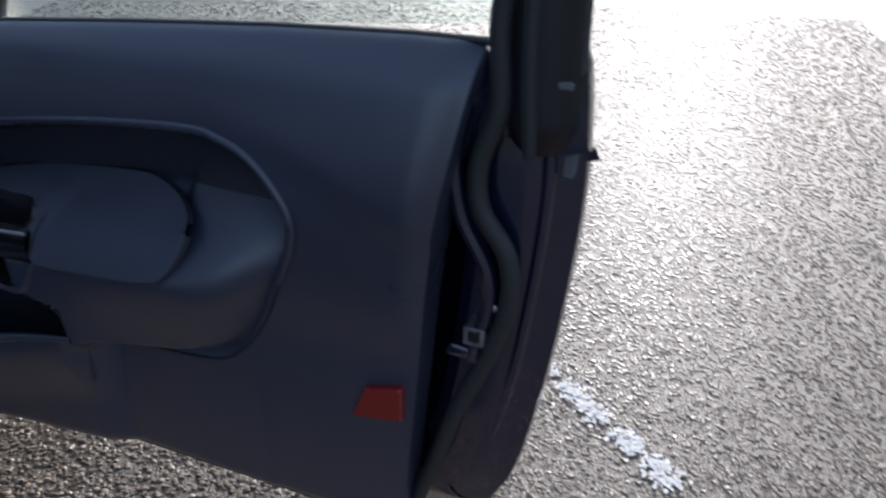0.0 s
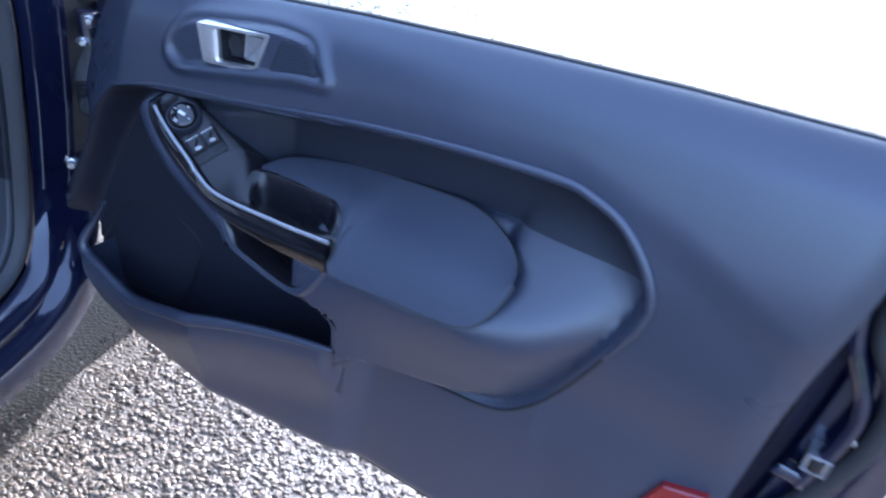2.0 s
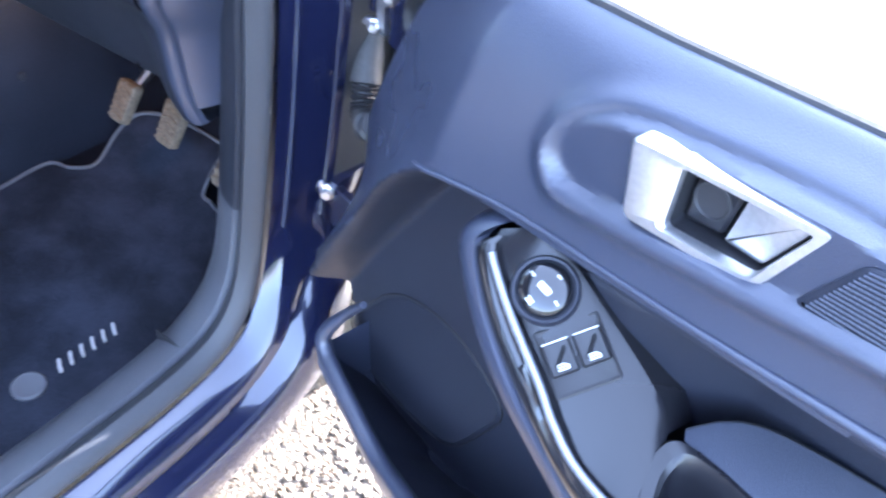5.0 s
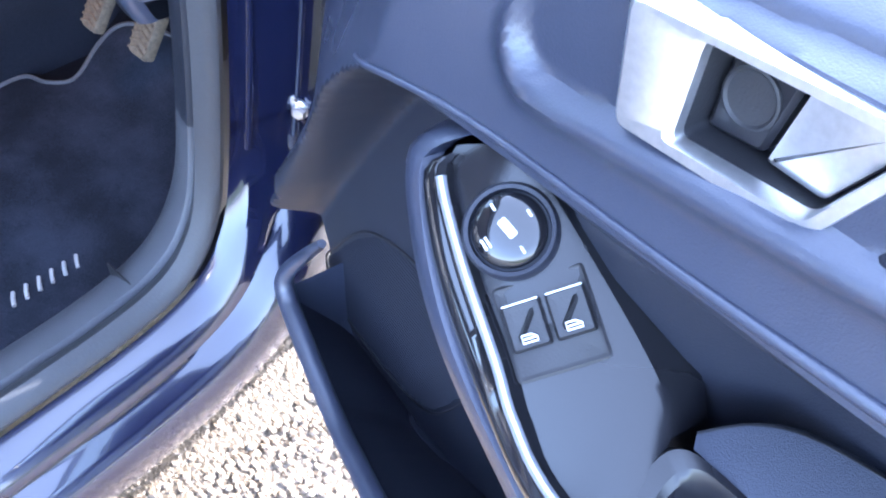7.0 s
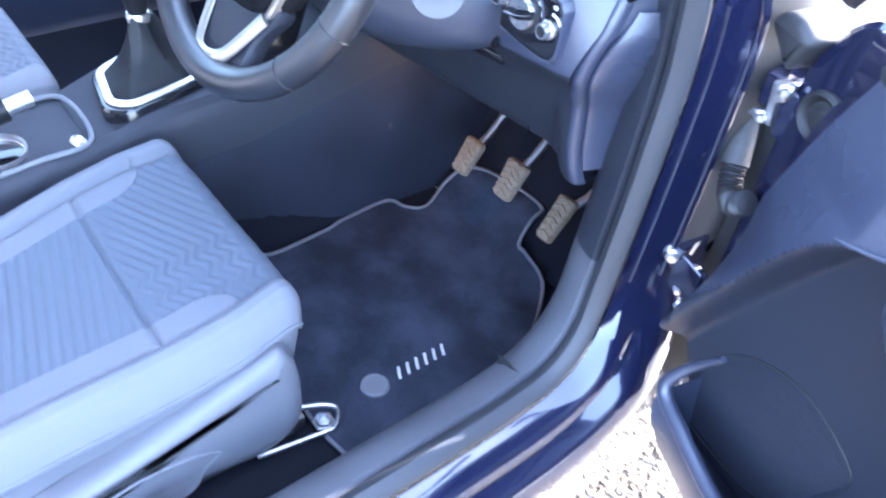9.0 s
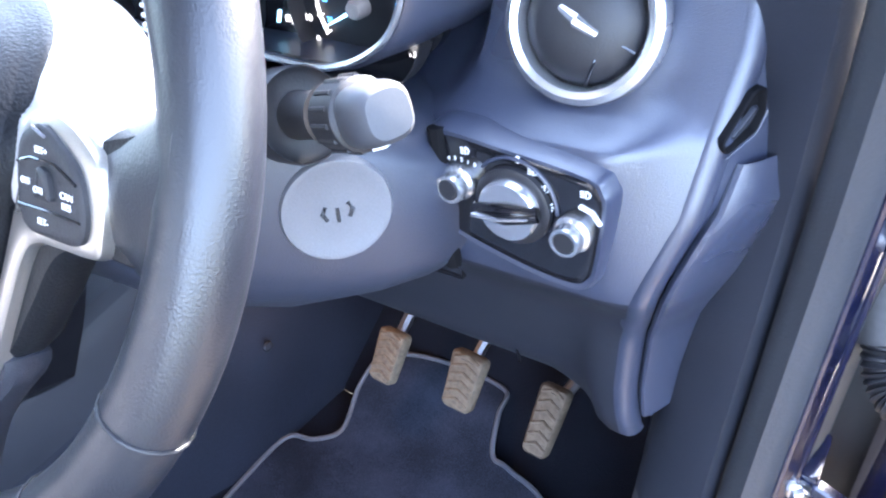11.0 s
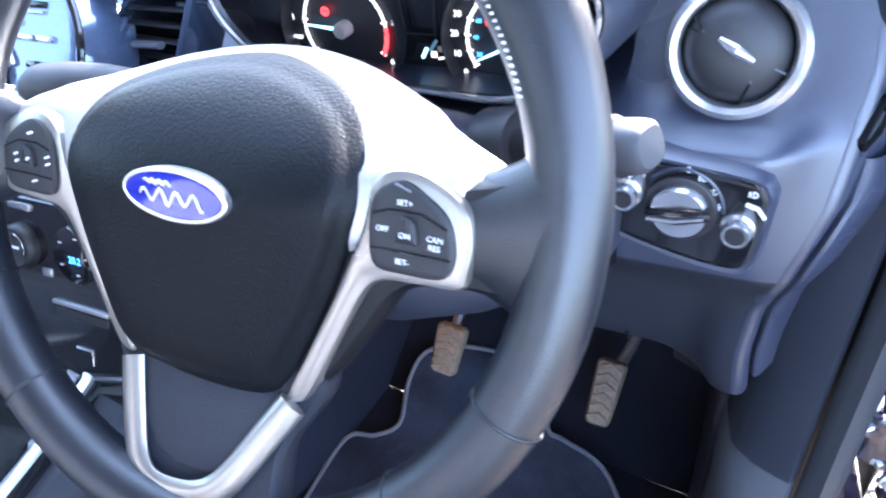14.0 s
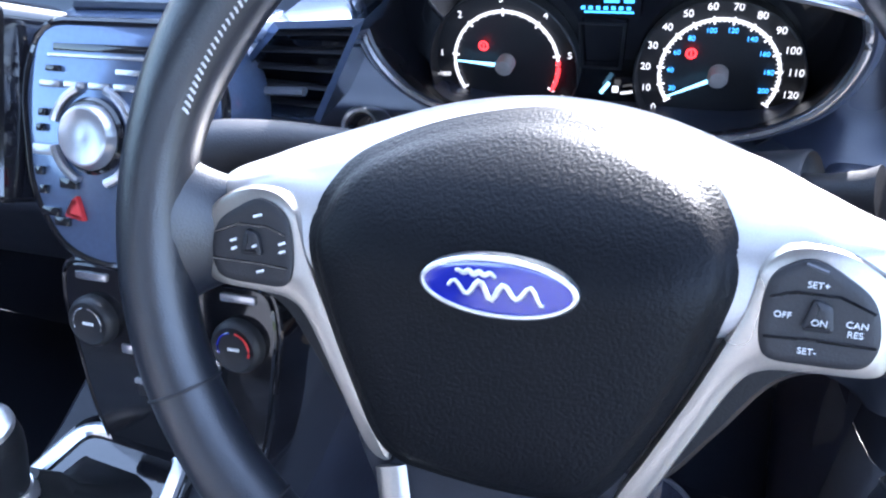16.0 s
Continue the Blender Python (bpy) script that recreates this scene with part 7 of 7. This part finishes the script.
# ---- seats ----
SHIELD = material("mid grey seat plastic", (0.100, 0.104, 0.118), 0.42, grain=900, bump=0.2)
def seat_thing(m):
    st_ = thing("front_seat", "grey cloth car seat with ribbed centre panel", "seat", m, "front seats")
    CX = -0.012
    def seam_at(y):
        return lerp(y, (-0.62, 0.118), (-0.37, 0.132), (-0.28, 0.142), (-0.195, 0.153), (-0.12, 0.155), (-0.06, 0.148), (-0.03, 0.140))
    def rib_at(y):
        """The ribbed centre leaves a plain strip whose front end is rounded."""
        k = max(0.0, 1 - (max(y + 0.150, 0) / 0.046) ** 2) ** 0.5
        return seam_at(y) - 0.003 - 0.038 * k
    def ribs(x, y):
        if y > -0.200:
            turn = 0.45 * min(x, 0.03) + 0.012 * abs(((max(x - 0.03, 0) * 52) % 2) - 1)
        else:
            turn = -0.25 * x
        k = math.sin((y - turn) * 470)
        return 0.0011 * (k - 0.35 * k * k) * float(soft(abs(y + 0.20), 0.004, 0.012)) * float(soft(-y, 0.045, 0.07))
    def top_at(dx, v):
        """Height field of the cushion: dx from its middle line, v from the back to the front lip."""
        f = max(0.0, v - 0.82) / 0.18
        y = -0.62 + 0.56 * min(v / 0.82, 1.0)
        flat = y
        z = 0.486 + 0.19 * (y + 0.06) - 0.008 * (1 - (dx / 0.15) ** 2)
        out = abs(dx) - seam_at(y)
        z -= 0.0065 * math.exp(-(out / 0.0045) ** 2)
        if out > 0:
            z += lerp(out, (0, 0), (0.006, 0.0065), (0.014, 0.0085), (0.024, 0.006), (0.034, -0.004), (0.043, -0.018), (0.049, -0.032), (0.052, -0.044))
        if abs(dx) < seam_at(y):
            z -= 0.0055 * math.exp(-((y + 0.198 + 0.02 * dx) / 0.0035) ** 2)
            if abs(dx) < rib_at(y):
                z += ribs(dx, y) - 0.0012
        a = f * math.pi / 2
        y += 0.036 * math.sin(a) - 0.022 * (abs(dx) / 0.20) ** 4 * float(soft(v, 0.6, 1.0))
        z -= (0.10 * (1 - math.cos(a)) ** 1.3 + 0.010 * f * (1 - f)) * (1 - 0.72 * float(soft(out, 0.006, 0.045)))
        return (CX + dx * (1 - 0.10 * f ** 2 * (abs(dx) / 0.20) ** 2), y, z)
    part("cushion", sheet(lambda u, v: top_at((2 * u - 1) * rib_at(-0.62 + 0.56 * min(v / 0.82, 1.0)), v), 90, 330), SEATRIB, st_, "ribbed blue-grey cloth cushion")
    for sx in (1, -1):
        def side_at(u, v):
            y = -0.62 + 0.56 * min(v / 0.82, 1.0)
            a = rib_at(y)
            b = seam_at(y) + 0.052
            return top_at(sx * (a + (b - a) * u), v)
        part("bolster", sheet(side_at, 44, 200), SEATSIDE, st_, "smooth pale grey cloth bolster" if sx > 0 else "")
        hem = [Vector(top_at(sx * (seam_at(-0.62 + 0.56 * min(v / 0.82, 1.0)) + 0.0505), v)) + Vector((0.001 * sx, 0, 0)) for v in np.linspace(0, 0.93, 60)]
        part("seam", tube(hem, 0.0022, 8), SEATSIDE, st_, "piped lower hem")
        def tuck_at(u, v):
            p = Vector(top_at(sx * (seam_at(-0.62 + 0.56 * min(v / 0.82, 1.0)) + 0.050), v))
            return p + Vector((-sx * (0.004 + 0.010 * u), -0.006 * u, -0.075 * u))
        part("bolster_side", sheet(tuck_at, 6, 60), SEATSIDE, st_)
    def skirt(u, v):
        a = u * math.pi
        px = 0.216 * -math.cos(a)
        py = -0.62 + 0.592 * (math.sin(a) ** 0.35 if math.sin(a) > 0 else 0)
        return (px * (0.86 - 0.05 * v) - 0.014, py - 0.050 - 0.035 * v, 0.440 + 0.19 * (py + 0.03) - 0.10 * v)
    part("front_skirt", sheet(skirt, 40, 6), SEATSIDE, st_, "smooth grey cloth round the cushion")
    shield = [(-0.60, 0.262), (-0.60, 0.312), (-0.45, 0.336), (-0.32, 0.362), (-0.21, 0.398), (-0.13, 0.424), (-0.088, 0.433), (-0.068, 0.405), (-0.060, 0.34), (-0.068, 0.285), (-0.12, 0.258), (-0.24, 0.275), (-0.36, 0.262)]
    sm = bent(shield, 5)
    SHM = Matrix.Translation((0.196, 0, 0)) @ Matrix.Rotation(radians(90), 4, "Z")
    part("side_shield", plate([(p[0], p[1]) for p in sm], [(0, -0.030), (0, -0.012), (0.003, 0.000), (0.009, 0.006), (0.020, 0.010), (0.034, 0.012)], m=SHM), SHIELD, st_, "grey plastic seat side shield")
    part("lever_recess", plate(round_poly([(-0.40, 0.262), (-0.385, 0.305), (-0.33, 0.338), (-0.265, 0.350), (-0.20, 0.338), (-0.172, 0.322), (-0.20, 0.308), (-0.215, 0.275)], 0.018), [(0, 0.004), (0, 0.0125), (0.001, 0.0135), (0.004, 0.0125), (0.008, 0.0115)], m=SHM), MID, st_, "sunken grey lever recess")
    part("recline_lever", tube([(0.238, -0.36, 0.315), (0.243, -0.30, 0.318), (0.240, -0.25, 0.312)], 0.010, 10, flat=1.6), MID, st_)
    part("rail", box(0.150, 0.180, -0.62, -0.05, 0.236, 0.262, 0.003), STEEL, st_)
    part("rail", box(-0.20, -0.17, -0.62, -0.05, 0.236, 0.262, 0.003), STEEL, st_)
    part("base_frame", box(-0.19, 0.165, -0.58, -0.10, 0.262, 0.34, 0.01), DARK, st_)
    part("rail_bolt", lathe([(0.016, 0), (0.016, 0.004), (0.012, 0.005), (0.0115, 0.010), (0.008, 0.011), (0.006, 0.007), (0.001, 0.007)], 6, m=Matrix.Translation((0.188, -0.027, 0.238))), STEEL, st_, "steel rail bolt")
    part("adjust_bar", tube(smooth_line([(0.150, -0.10, 0.262), (0.165, -0.035, 0.256), (0.183, -0.004, 0.250), (0.208, -0.022, 0.250), (0.206, -0.06, 0.252), (0.198, -0.13, 0.258)], n=6), 0.0035, 8), STEEL, st_)
    def back(u, v):
        e = 2 * u - 1
        return (-0.008 + e * (0.225 - 0.03 * v), -0.56 - 0.20 * v - 0.02 * v * v - 0.055 * abs(e) ** 4 + 0.035 * math.exp(-((abs(e) - 0.75) / 0.15) ** 2), 0.44 + 0.62 * v)
    bk = part("backrest", sheet(back, 30, 30), SEATSIDE, st_)
    sol = bk.modifiers.new("thick", "SOLIDIFY")
    sol.thickness, sol.offset = 0.08, 1.0
    return st_
seat = seat_thing(Matrix())
copy_thing(seat, Matrix.Translation((-0.605, -0.075, 0.0)))
